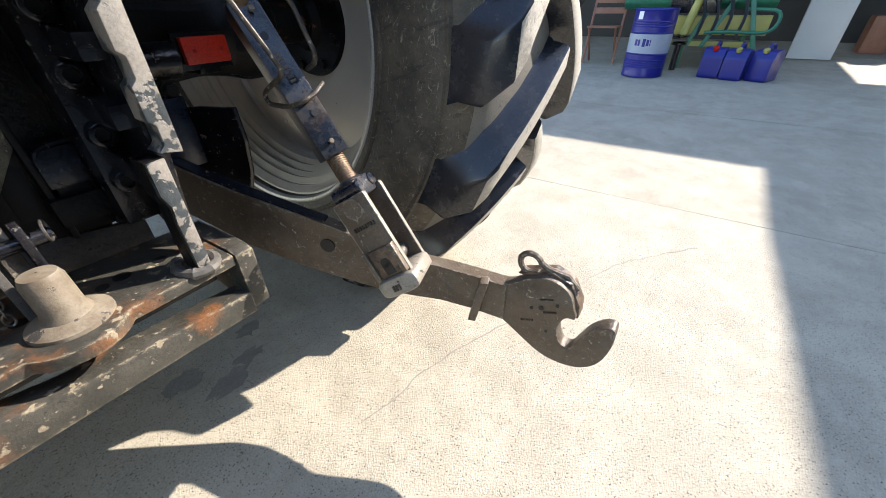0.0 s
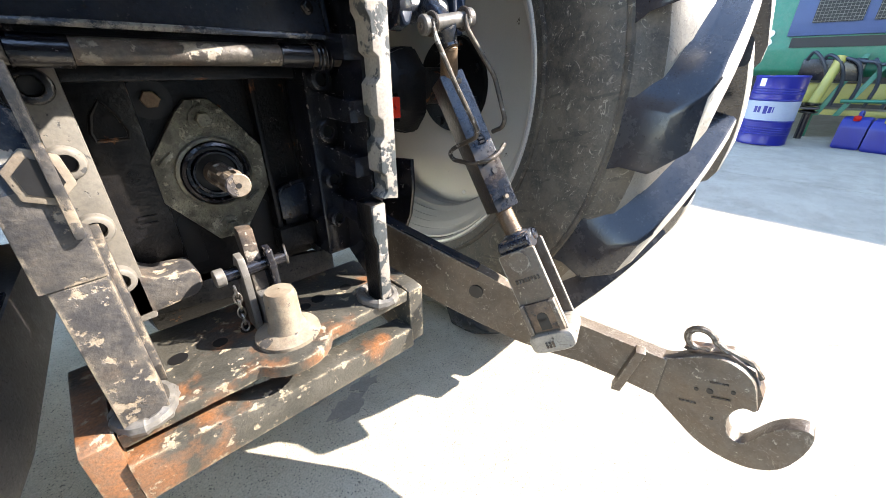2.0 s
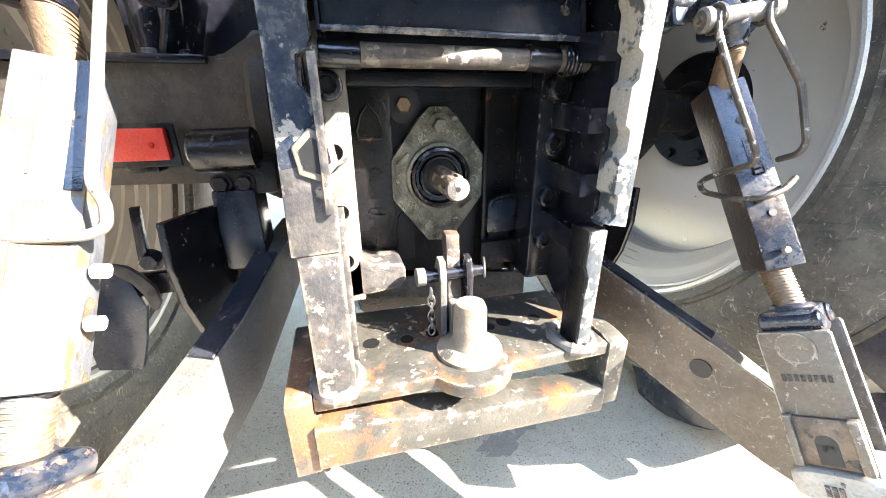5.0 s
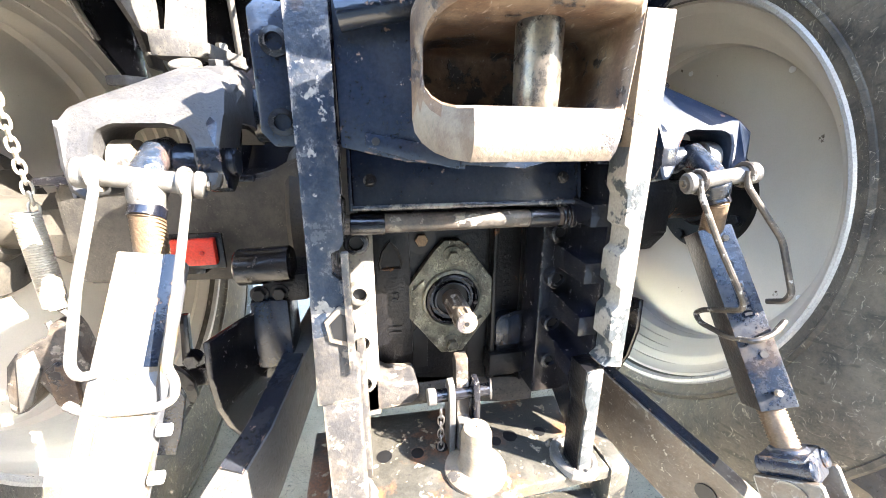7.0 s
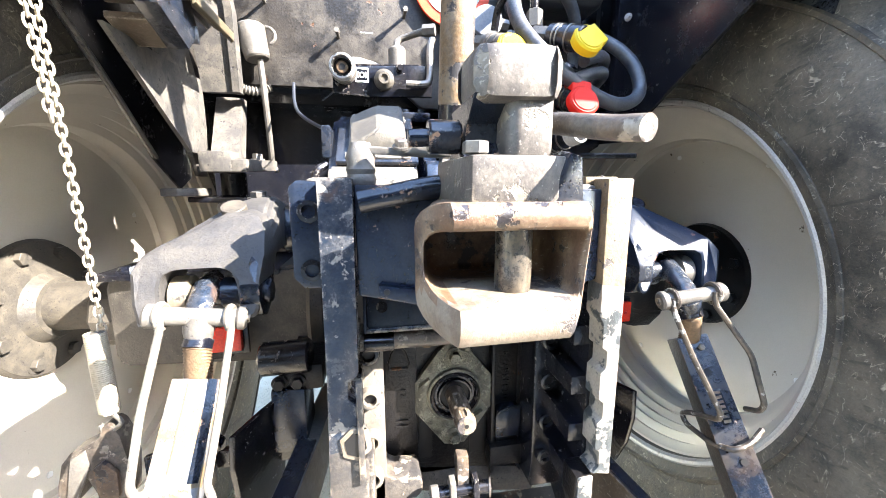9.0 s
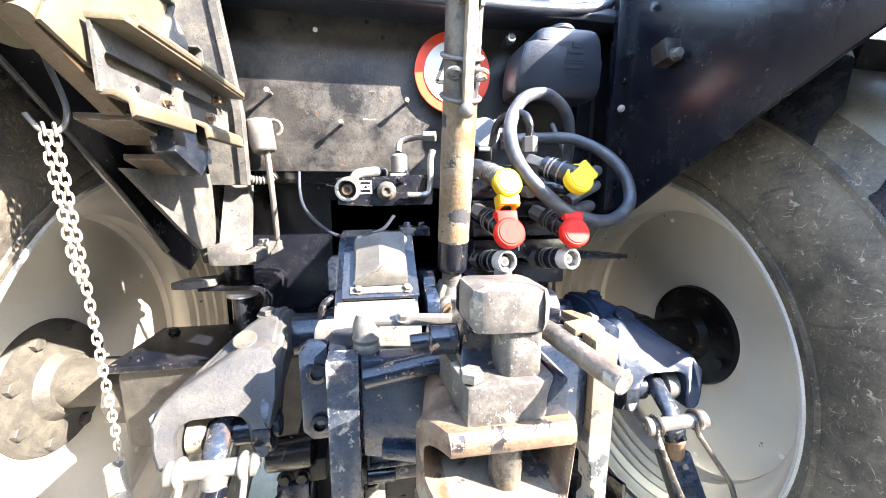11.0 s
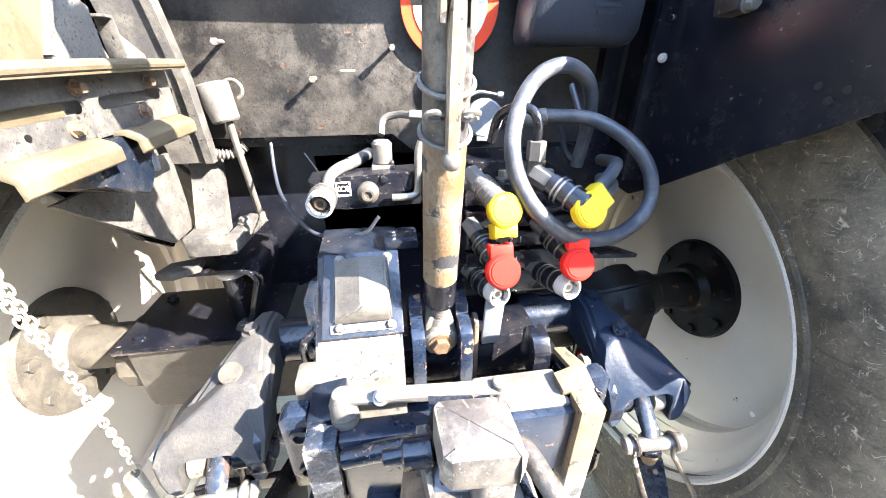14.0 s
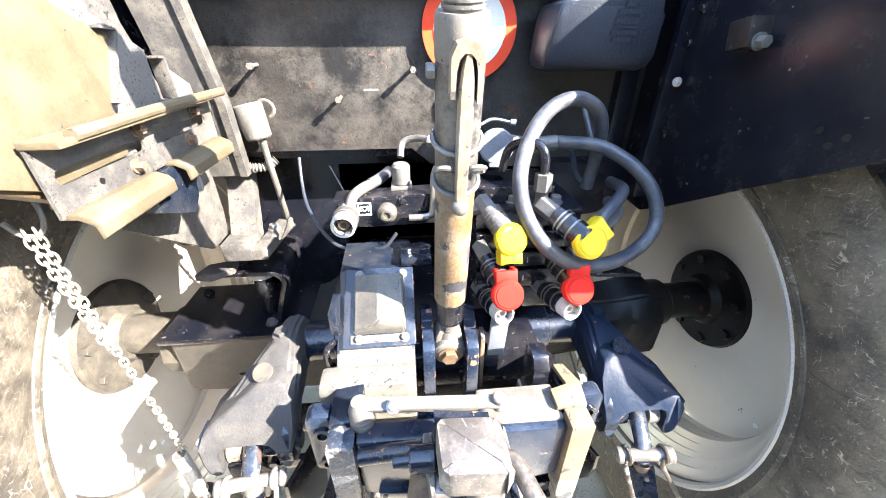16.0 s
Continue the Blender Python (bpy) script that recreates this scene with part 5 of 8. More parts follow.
# ---- lift arms, lift rods and lower links ----
def lift_arm(side):
    mir = side < 0
    mat = M_arm if side > 0 else M_armdust
    t = thing("hydraulic_lift_arm", (side * 0.36, 0.05, 0.93), "forked lift arm, blue-black with oily dust" if side > 0 else "forked lift arm caked in pale dust", "lift arm", "lift arms")
    bm = B()
    rings = []
    for y, z, x0, x1, h in ((0.262, 1.035, 0.296, 0.362, 0.050), (0.215, 1.046, 0.296, 0.366, 0.050), (0.165, 1.052, 0.294, 0.374, 0.044), (0.125, 1.046, 0.289, 0.392, 0.038), (0.072, 1.030, 0.288, 0.424, 0.022)):
        c = (x0 + x1) / 2
        rings.append([V(x0, y, z - h), V(x0, y, z + h * 0.55), V(x0 + 0.014, y, z + h), V(c, y, z + h * 1.04), V(x1 - 0.018, y, z + h * 0.90), V(x1, y, z + h * 0.35), V(x1, y, z - h)])
    loft(bm, rings)
    bmesh.ops.bevel(bm, geom=list(bm.edges), offset=0.006, segments=2, affect="EDGES")
    part("arm", bm, mat, t, "", mir)
    # fork: one leaning plate with an arched opening
    out = [(0.298, 0.940), (0.293, 0.952), (0.291, 0.985), (0.285, 1.022), (0.291, 1.050), (0.304, 1.072), (0.322, 1.080), (0.350, 1.078), (0.385, 1.058), (0.424, 1.036), (0.438, 1.026), (0.445, 1.004), (0.448, 0.965), (0.445, 0.938), (0.434, 0.928),
           (0.421, 0.932), (0.415, 0.948), (0.413, 0.985), (0.407, 1.001), (0.393, 1.008), (0.340, 1.009), (0.327, 1.004), (0.321, 0.990), (0.319, 0.955), (0.313, 0.940), (0.305, 0.936)]
    bm = B()
    prism(bm, out, "y", 0.004, 0.080, 0.005)
    for v in bm.verts:
        v.co.y += max(0.0, v.co.z - 1.010) * 1.15
    part("fork", bm, mat, t, "", mir)
    bm = B()
    prism(bm, [(0.10, 1.040), (0.060, 1.040), (0.020, 1.010), (0.003, 0.985), (0.002, 0.960), (0.014, 0.938), (0.034, 0.930), (0.056, 0.940), (0.080, 0.968), (0.10, 1.000)], "x", 0.291, 0.318, 0.006)
    part("fork_cheek", bm, M_blue, t, "blue-black inner cheek with a round pin end", mir)
    bm = B()
    cyl(bm, (0.284, 0.038, 0.966), (0.446, 0.038, 0.966), 0.017, n=24, bev=0.002)
    part("fork_pin", bm, M_blue, t, "", mir)
    bm = B()
    lathe(bm, [(0.320, 0.017), (0.322, 0.023), (0.346, 0.023), (0.348, 0.017)], V(0, 0.038, 0.966), "x", 24)
    part("spacer", bm, M_blue, t, "", mir)
    bm = B()
    lathe(bm, [(0.386, 0.017), (0.388, 0.027), (0.409, 0.027), (0.411, 0.017)], V(0, 0.038, 0.966), "x", 24)
    part("bush", bm, M_pin if mir else M_zinc, t, "", mir)
    bm = B()
    box(bm, 0.447, 0.451, 0.016, 0.062, 0.930, 1.012, 0.001)
    part("side_plate", bm, M_socket if mir else M_blue, t, "thin keeper plate", mir)
    bm = B()
    hexbolt(bm, (0.335, 0.188, 1.094), (0, -0.1, 1), 0.0135, 0.010)
    part("arm_bolt", bm, mat, t, "", mir)
    bm = B()
    cyl(bm, (0.347, 0.106, 1.072), (0.347, 0.098, 1.0865), 0.0185, n=22, bev=0.001)
    part("grease_cap", bm, M_axle if mir else M_blue, t, "", mir)


lift_arm(1)
lift_arm(-1)

bm = B()
cyl(bm, (-0.300, 0.225, 1.035), (0.300, 0.225, 1.035), 0.044, n=36)
cyl(bm, (-0.235, 0.225, 1.035), (-0.185, 0.225, 1.035), 0.050, n=36, bev=0.003)
cyl(bm, (0.185, 0.225, 1.035), (0.235, 0.225, 1.035), 0.050, n=36, bev=0.003)
single("rockshaft", bm, M_blue, "blue-black round lift rockshaft across the housing", "rockshaft")


def lift_rod(side):
    mir = side < 0
    clean = side > 0
    lab = "adjustable lift rod with blue-black turnbuckle and wire handle" if clean else "adjustable lift rod caked in pale dust with wire handle"
    t = thing("lift_rod", (side * 0.43, -0.2, 0.36), lab, "lift rod", "lift rods")
    # turnbuckle box: ends of its middle line, half widths, and the way its near face looks
    if clean:
        p0, p1, hu, hw, u = V(0.389, -0.0035, 0.858), V(0.414, -0.1325, 0.630), 0.0238, 0.0255, V(0.905, -0.31, 0.26)
    else:
        p0, p1, hu, hw, u = V(0.365, -0.021, 0.866), V(0.388, -0.160, 0.641), 0.0270, 0.0260, V(0.97, -0.16, 0.18)
    d = (p1 - p0).normalized()
    u = (u - d * d.dot(u)).normalized()
    w = d.cross(u)
    f = -w if w.y > 0 else w
    on = lambda s: p0 + (p1 - p0) * s
    wire = M_wire if clean else M_pale
    thick = 0.0042 if clean else 0.0044
    # clevis eye on the fork pin, neck, and T-shaped cross pin
    e0, e1 = (V(0.306, -0.030, 0.935), V(0.401, -0.048, 0.951)) if clean else (V(0.305, -0.014, 0.944), V(0.410, -0.036, 0.962))
    mid = (e0 + e1) / 2
    bm = B()
    rings = []
    for c, a, b in ((V(0.366, 0.052, 0.975), 0.016, 0.022), (V(0.366, 0.020, 0.972), 0.017, 0.021), (mid + V(0.004, 0.012, 0.008), 0.016, 0.014), (mid + V(0.0, -0.004, -0.002), 0.014, 0.010)):
        rings.append([c + V(a * math.cos(k * math.pi / 8), 0.25 * b * math.sin(k * math.pi / 8), b * math.sin(k * math.pi / 8)) for k in range(16)])
    loft(bm, rings)
    part("clevis_eye", bm, M_rail, t, "flaking blue-black clevis eye", mir)
    bm = B()
    cyl(bm, e0, e1, 0.0115, n=20, bev=0.002)
    a = (e1 - e0).normalized()
    cyl(bm, e0 - a * 0.001, e0 + a * 0.012, 0.0150, n=20, bev=0.003)
    cyl(bm, e1 - a * 0.014, e1 + a * 0.002, 0.0150, n=20, bev=0.003)
    part("cross_pin", bm, M_zinc, t, "grey cross pin", mir)
    bm = B()
    cyl(bm, e0 - a * 0.004, e0, 0.006, n=6)
    part("pin_hole", bm, M_pin, t, "", mir)
    bm = B()
    tube(bm, [mid + V(0, 0.006, -0.004), mid + (on(0) - mid) * 0.22, mid + (on(0) - mid) * 0.36], lambda s: 0.020 - 0.005 * s, 18, smooth=False)
    part("neck", bm, M_zinc if mir else M_rail, t, "", mir)
    bm = B()
    q = mid + (on(0) - mid) * 0.34
    tube(bm, [q, q + d * 0.012], 0.0172, 18, smooth=False)
    part("lock_nut", bm, M_black, t, "", mir)
    # threaded rod into the box
    bm = B()
    top = q + d * 0.008
    run = on(0.03) - top
    cyl(bm, top, on(0.06), 0.0150, n=18)
    n = max(6, int(run.length / 0.0042))
    for i in range(n):
        p = top + run * (i / n)
        cyl(bm, p, p + d * 0.0021, 0.0165, n=18)
    part("upper_thread", bm, M_rod, t, "rusty threaded rod", mir)
    bm = B()
    obox(bm, (p0 + p1) / 2, u * hu, w * hw, d * ((p1 - p0).length / 2), 0.0025)
    body = part("turnbuckle", bm, M_turn if clean else M_cake, t, "", mir)
    if clean:
        body.data.materials.append(M_side)
        for p in body.data.polygons:
            p.material_index = 1 if p.normal.dot(u) < -0.5 else 0
    if clean:
        for s, v, r in ((0.22, 0.002, 0.0060), (0.72, 0.004, 0.0050)):
            bm = B()
            q = on(s) + f * (hw + 0.0002) + u * v
            cyl(bm, q - f * 0.004, q + f * 0.0008, r, n=16)
            part("hole", bm, M_signblack, body, "", mir)
        for s, v in ((0.075, 0.006), (0.915, 0.002)):
            bm = B()
            q = on(s) + f * hw + u * v
            hexbolt(bm, q, f, 0.0048, 0.006, False)
            part("grease_bolt", bm, M_pin, body, "", mir)
        bm = B()
        obox(bm, on(0.42) + f * (hw + 0.0004) + u * 0.003, u * 0.0075, f * 0.0006, d * 0.026, 0.0003)
        part("stamp_field", bm, M_blue, body, "", mir)
        bm = B()
        for k in range(7):
            obox(bm, on(0.34 + 0.027 * k) + f * (hw + 0.0012) + u * 0.003, u * 0.0050, f * 0.0006, d * 0.0021)
        part("stamped_mark", bm, M_rust, body, "worn raised maker's mark", mir)
    else:
        bm = B()
        obox(bm, on(0.215) + f * (hw + 0.0005) - u * 0.0195, u * 0.0055, f * 0.0008, d * 0.057, 0.0004)
        part("slot", bm, M_blue, body, "dark blue slot", mir)
        for s, v, lng in ((0.20, 0.008, 0.050), (0.62, 0.012, 0.030)):
            bm = B()
            obox(bm, on(s) + f * (hw + 0.0005) + u * v, u * 0.0008, f * 0.0006, d * lng)
            part("scored_line", bm, M_tan, body, "", mir)
        for s in (0.66, 0.82):
            bm = B()
            hexbolt(bm, on(s) - u * hu + f * 0.006, -u, 0.006, 0.012, False)
            part("side_stud", bm, M_white, body, "", mir)
    # wire handle hung from the cross pin, its clip round the box
    o0, o1 = e0 + a * 0.018, e1 - a * 0.016
    if clean:
        near = [o0 + f * 0.012, o0 + f * 0.016 - V(0, 0, 0.02), V(0.338, -0.072, 0.855), V(0.366, -0.101, 0.780), V(0.368, -0.099, 0.767), V(0.372, -0.070, 0.754), V(0.376, -0.036, 0.738), V(0.379, -0.022, 0.726), V(0.376, -0.036, 0.716), V(0.374, -0.085, 0.717), V(0.382, -0.116, 0.726), V(0.408, -0.118, 0.735), V(0.438, -0.108, 0.747)]
        far = [o1 + f * 0.012, o1 + f * 0.016 - V(0, 0, 0.02), V(0.421, -0.090, 0.862), V(0.430, -0.112, 0.792), V(0.431, -0.106, 0.778), V(0.432, -0.084, 0.768)]
    else:
        near = [o0 + f * 0.012, o0 + f * 0.016 - V(0, 0, 0.02), V(0.322, -0.082, 0.850), V(0.328, -0.116, 0.786), V(0.322, -0.118, 0.771), V(0.326, -0.119, 0.752), V(0.340, -0.122, 0.747), V(0.370, -0.124, 0.749), V(0.400, -0.122, 0.752), V(0.414, -0.116, 0.757)]
        far = [o1 + f * 0.012, o1 + f * 0.016 - V(0, 0, 0.02), V(0.402, -0.085, 0.860), V(0.402, -0.117, 0.797), V(0.397, -0.119, 0.786), V(0.388, -0.110, 0.783)]
    bm = B()
    tube(bm, bent(near), thick, 10, smooth=False)
    part("handle_wire", bm, wire, t, "rusty grey wire handle with a looped clip", mir)
    bm = B()
    tube(bm, bent(far), thick, 10, smooth=False)
    part("handle_wire", bm, wire, t, "", mir)
    for o in (o0, o1):
        bm = B()
        tube(bm, ring_path(o, V(0, 1, 0), V(0, 0, 1), 0.0145, 16), thick, 8, smooth=False)
        part("wire_eye", bm, wire, t, "", mir)
    # lower threaded rod and fork
    a, b = V(0.375, 0.060, 0.970), V(0.418, -0.284, 0.414)
    at = lambda s: a + (b - a) * s
    d = (b - a).normalized()
    bm = B()
    lo = on(0.985)
    hi = at(0.70 if clean else 0.80)
    cyl(bm, lo, hi, 0.0155, n=20)
    n = int((hi - lo).length / 0.0042)
    for i in range(n):
        p = lo + (hi - lo) * (i / n)
        cyl(bm, p, p + (hi - lo).normalized() * 0.0019, 0.0170, n=18)
    part("lower_thread", bm, M_rod if clean else M_cake, t, "", mir)
    cross = V(1, 0.45, 0)
    u = (cross - d * d.dot(cross)).normalized()
    w = d.cross(u)
    bm = B()
    obox(bm, at(0.705), u * 0.034, w * 0.026, d * 0.018, 0.007)
    cyl(bm, at(0.672), at(0.70), 0.0225, 0.027, n=20, bev=0.003)
    for sgn in (-1, 1):
        cyl(bm, at(0.70) + u * 0.026 * sgn - w * 0.030, at(0.70) + u * 0.026 * sgn + w * 0.030, 0.012, n=14, bev=0.002)
    part("fork_head", bm, M_turn, t, "", mir)
    for sgn in (-1, 1):
        bm = B()
        q = at(0.86) + u * (0.036 * sgn)
        obox(bm, q, u * 0.0055, w * 0.034, d * 0.095, 0.0025)
        pl = part("fork_plate", bm, M_link, t, "brown worn steel fork plate", mir)
        # strips of bare worn steel, coloured bright to paint the sunlit rims
        for g in (-1, 1):
            bm = B()
            obox(bm, q + w * (0.0342 * g), u * 0.0048, w * 0.0006, d * 0.092, 0.0004)
            part("worn_edge", bm, M_shoe, pl, "worn plate edge brightened as if sunlit", mir)
    bm = B()
    q = at(0.745) - u * 0.044
    cyl(bm, q, q + u * 0.004, 0.019, n=24)
    part("stamped_ring", bm, M_link, t, "", mir)
    for i in range(8):
        bm = B()
        q = at(0.80) - u * 0.0425 + w * (0.022 - 0.006 * i)
        obox(bm, q, u * 0.0006, w * 0.0018, d * 0.004)
        part("stamped_digit", bm, M_black, t, "stamped part number, worn to bars", mir)
    bm = B()
    q = at(0.985)
    ring = []
    for k in range(24):
        v = 2 * math.pi * k / 24
        ring.append((math.copysign(abs(math.cos(v)) ** 0.5, math.cos(v)), math.copysign(abs(math.sin(v)) ** 0.5, math.sin(v))))
    loft(bm, [[q + V(-0.004, -0.002, -0.002) + u * g + w * (0.042 * k * i) + d * (0.019 * k * j) for i, j in ring] for g, k in ((-0.050, 0.86), (-0.047, 0.97), (-0.040, 1.0), (0.040, 1.0), (0.046, 0.9))])
    shoe = part("fork_shoe", bm, M_shoe, t, "pale steel shoe closing the fork", mir)
    for i in range(3):
        bm = B()
        obox(bm, q + V(-0.004, -0.002, -0.004) - u * 0.0525 + w * (0.004 - 0.006 * i), u * 0.0008, w * 0.002, d * 0.006)
        part("stamped_digit", bm, M_rust, shoe, "stamped mark, worn to bars", mir)
    bm = B()
    obox(bm, at(0.912) - u * 0.0435, u * 0.004, w * 0.027, d * 0.028, 0.002)
    lug = part("lug_block", bm, M_rust, t, "rusty recess with an arched slot", mir)
    for g in (-1, 1):
        bm = B()
        obox(bm, at(0.912) - u * 0.047 + w * (0.029 * g), u * 0.007, w * 0.005, d * 0.030, 0.003)
        part("cheek", bm, M_link, lug, "", mir)
    bm = B()
    c0 = at(0.922) - u * 0.0472
    obox(bm, c0 + d * 0.007, u * 0.0012, w * 0.010, d * 0.012, 0.0004)
    cyl(bm, c0 - d * 0.005 + u * 0.0012, c0 - d * 0.005 - u * 0.0012, 0.010, n=20)
    part("slot", bm, M_signblack, lug, "", mir)
    bm = B()
    cyl(bm, at(0.93) - u * 0.034, at(0.93) + u * 0.048, 0.014, n=20, bev=0.002)
    part("fork_pin", bm, M_steel, t, "", mir)


lift_rod(1)
lift_rod(-1)


def bar_along(bm, stations, thick, bev=0.004):
    """stations: (x, y, z_low, z_high); a flat bar stood on edge."""
    rings = []
    for i, (x, y, z0, z1) in enumerate(stations):
        n0, n1 = stations[max(i - 1, 0)], stations[min(i + 1, len(stations) - 1)]
        d = V(n1[0] - n0[0], n1[1] - n0[1], 0).normalized()
        s = V(-d.y, d.x, 0) * thick / 2
        rings.append([V(x, y, z0) - s, V(x, y, z0) + s, V(x, y, z1) + s, V(x, y, z1) - s])
    loft(bm, rings)
    if bev:
        bmesh.ops.bevel(bm, geom=[e for e in bm.edges if e.calc_face_angle(0) > 0.6], offset=bev, segments=2, affect="EDGES")


def lower_link(side):
    mir = side < 0
    t = thing("lower_link", (side * 0.45, -0.2, 0.28), "heavy lower link arm of worn brown steel with quick hook", "lower link", "lower links")
    bm = B()
    st = [(0.262, 0.42, 0.50, 0.60), (0.285, 0.20, 0.485, 0.598), (0.318, 0.06, 0.435, 0.560), (0.362, -0.04, 0.392, 0.522), (0.400, -0.115, 0.362, 0.490), (0.437, -0.19, 0.336, 0.452), (0.468, -0.245, 0.322, 0.420), (0.495, -0.31, 0.318, 0.408), (0.507, -0.38, 0.318, 0.405), (0.513, -0.455, 0.318, 0.405)]
    bar_along(bm, st, 0.032 if side > 0 else 0.044, 0.006)
    bar = part("arm", bm, M_link if side > 0 else M_galv, t, "", mir)
    d = V(-0.40, 0.9, 0).normalized()
    nrm = V(-d.y, d.x, 0)
    if nrm.x > 0:
        nrm = -nrm
    q = V(0.392, -0.1, 0.446) + nrm * 0.0158
    bm = B()
    cyl(bm, q - nrm * 0.01, q + nrm * 0.0022, 0.0155, n=24)
    part("hole", bm, M_signblack, bar, "round hole through the arm", mir)
    # top edge stripe of fresh paint; the left one paints shade to its border
    bm = B()
    edge = [(0.286, 0.20, 0.597, 0.602), (0.318, 0.06, 0.559, 0.564)]
    edge += [(0.362, -0.04, 0.521, 0.526), (0.392, -0.10, 0.497, 0.501)] if side > 0 else [(0.344, 0.002, 0.537, 0.542)]
    bar_along(bm, edge, 0.024 if side > 0 else 0.038, 0)
    part("painted_edge", bm, M_blue, bar, "blue-black paint and painted shade along the upper edge", mir)
    # stop lug
    bm = B()
    obox(bm, V(0.490, -0.402, 0.352), V(0.012, 0.004, 0), V(0.003, -0.008, 0), V(0, -0.012, 0.056), 0.003)
    part("stop_lug", bm, M_link, t, "", mir)
    # hook plate
    hook = [(-0.430, 0.400), (-0.460, 0.410), (-0.490, 0.433), (-0.525, 0.450), (-0.555, 0.446), (-0.575, 0.430), (-0.586, 0.402), (-0.591, 0.382), (-0.577, 0.379), (-0.567, 0.364), (-0.564, 0.340), (-0.571, 0.317), (-0.582, 0.308), (-0.594, 0.311), (-0.604, 0.335), (-0.616, 0.362), (-0.632, 0.382),
            (-0.650, 0.392), (-0.660, 0.384), (-0.660, 0.348), (-0.650, 0.306), (-0.632, 0.280), (-0.605, 0.264), (-0.570, 0.259), (-0.535, 0.266), (-0.490, 0.292), (-0.445, 0.320), (-0.425, 0.338)]
    curve = smooth_path([(0, y, z) for y, z in hook] + [(0, hook[0][0], hook[0][1])], 3)[:-1]
    bm = B()
    prism(bm, [(p.y, p.z) for p in curve], "x", 0.500, 0.530, 0.003)
    part("hook", bm, M_link, t, "brown steel quick hook", mir)
    bm = B()
    prism(bm, [(-0.470, 0.432), (-0.535, 0.458), (-0.570, 0.446), (-0.592, 0.405), (-0.594, 0.376), (-0.580, 0.378), (-0.572, 0.405), (-0.530, 0.436)], "x", 0.512, 0.545, 0.003)
    part("locking_pawl", bm, M_rust, t, "", mir)
    bm = B()
    tube(bm, [(0.520, -0.510, 0.445)] + ring_path((0.522, -0.490, 0.458), (0, 1, 0.2), (0, -0.2, 1), 0.020, 18, -2.4, 2.6) + [(0.520, -0.525, 0.458), (0.524, -0.56, 0.452), (0.526, -0.58, 0.43)], 0.006, 8, smooth=False)
    part("pull_ring", bm, M_link, t, "pull eye on the lock", mir)
    for y, z, r in ((-0.528, 0.382, 0.0050), (-0.510, 0.374, 0.0035), (-0.556, 0.400, 0.0035), (-0.545, 0.330, 0.003)):
        bm = B()
        cyl(bm, (0.4985, y, z), (0.505, y, z), r, n=12)
        part("rivet_hole", bm, M_signblack, t, "", mir)
    for y, z in ((-0.535, 0.405), (-0.545, 0.378), (-0.505, 0.340)):
        bm = B()
        obox(bm, V(0.4992, y, z), V(0.0007, 0, 0), V(0, 0.012, -0.005), V(0, 0.0006, 0.0014))
        part("stamped_mark", bm, M_black, t, "worn stamped mark", mir)


lower_link(1)
lower_link(-1)


# ---- reflectors, deflectors and lower fittings ----
def reflector(side):
    mir = side < 0
    t = thing("red_reflector", (side * 0.49, 0.345, 0.735), "red rectangular rear reflector on a black bracket", "reflector", "rear reflectors")
    bm = B()
    box(bm, 0.440, 0.545, 0.330, 0.348, 0.748, 0.804, 0.004)
    part("lens", bm, M_reflector, t, "", mir)
    bm = B()
    box(bm, 0.43, 0.555, 0.349, 0.358, 0.735, 0.812, 0.002)
    part("bracket", bm, M_black, t, "", mir)
    bm = B()
    box(bm, 0.47, 0.52, 0.35, 0.42, 0.725, 0.745, 0.002)
    part("bracket_arm", bm, M_black, t, "", mir)
    for x in (0.462, 0.525):
        bm = B()
        hexbolt(bm, (x, 0.330, 0.776), (0, -1, 0), 0.005, 0.003, False)
        part("screw", bm, M_red, t, "", mir)


reflector(1)
reflector(-1)


def deflector(side):
    mir = side < 0
    t = thing("deflector_plate", (side * 0.34, 0.15, 0.36), "black curved sway deflector plate beside the lower link", "deflector", "deflector plates")
    bm = B()
    out = [(0.100, 0.694), (0.18, 0.692), (0.26, 0.684), (0.26, 0.372), (0.225, 0.395), (0.185, 0.436), (0.150, 0.492), (0.122, 0.556), (0.105, 0.625)]
    prism(bm, out, "x", 0.378, 0.388, 0.002)
    for v in bm.verts:
        v.co.x += (v.co.y - 0.112) * -0.35 + (0.69 - v.co.z) * 0.12
    part("plate", bm, M_black, t, "", mir)
    bm = B()
    box(bm, 0.285, 0.352, 0.205, 0.30, 0.572, 0.712, 0.008)
    part("holder", bm, M_guard, t, "", mir)
    bm = B()
    cyl(bm, (0.272, 0.225, 0.775), (0.368, 0.228, 0.772), 0.034, n=28, bev=0.004)
    part("pivot_tube", bm, M_black, t, "", mir)
    bm = B()
    box(bm, 0.25, 0.33, 0.22, 0.40, 0.70, 0.755, 0.008)
    part("support", bm, M_casting, t, "", mir)
    for x in (0.300, 0.335):
        bm = B()
        hexbolt(bm, (x, 0.218, 0.722), (0, -1, 0), 0.012, 0.010)
        part("bolt", bm, M_casting, t, "", mir)


deflector(1)
deflector(-1)


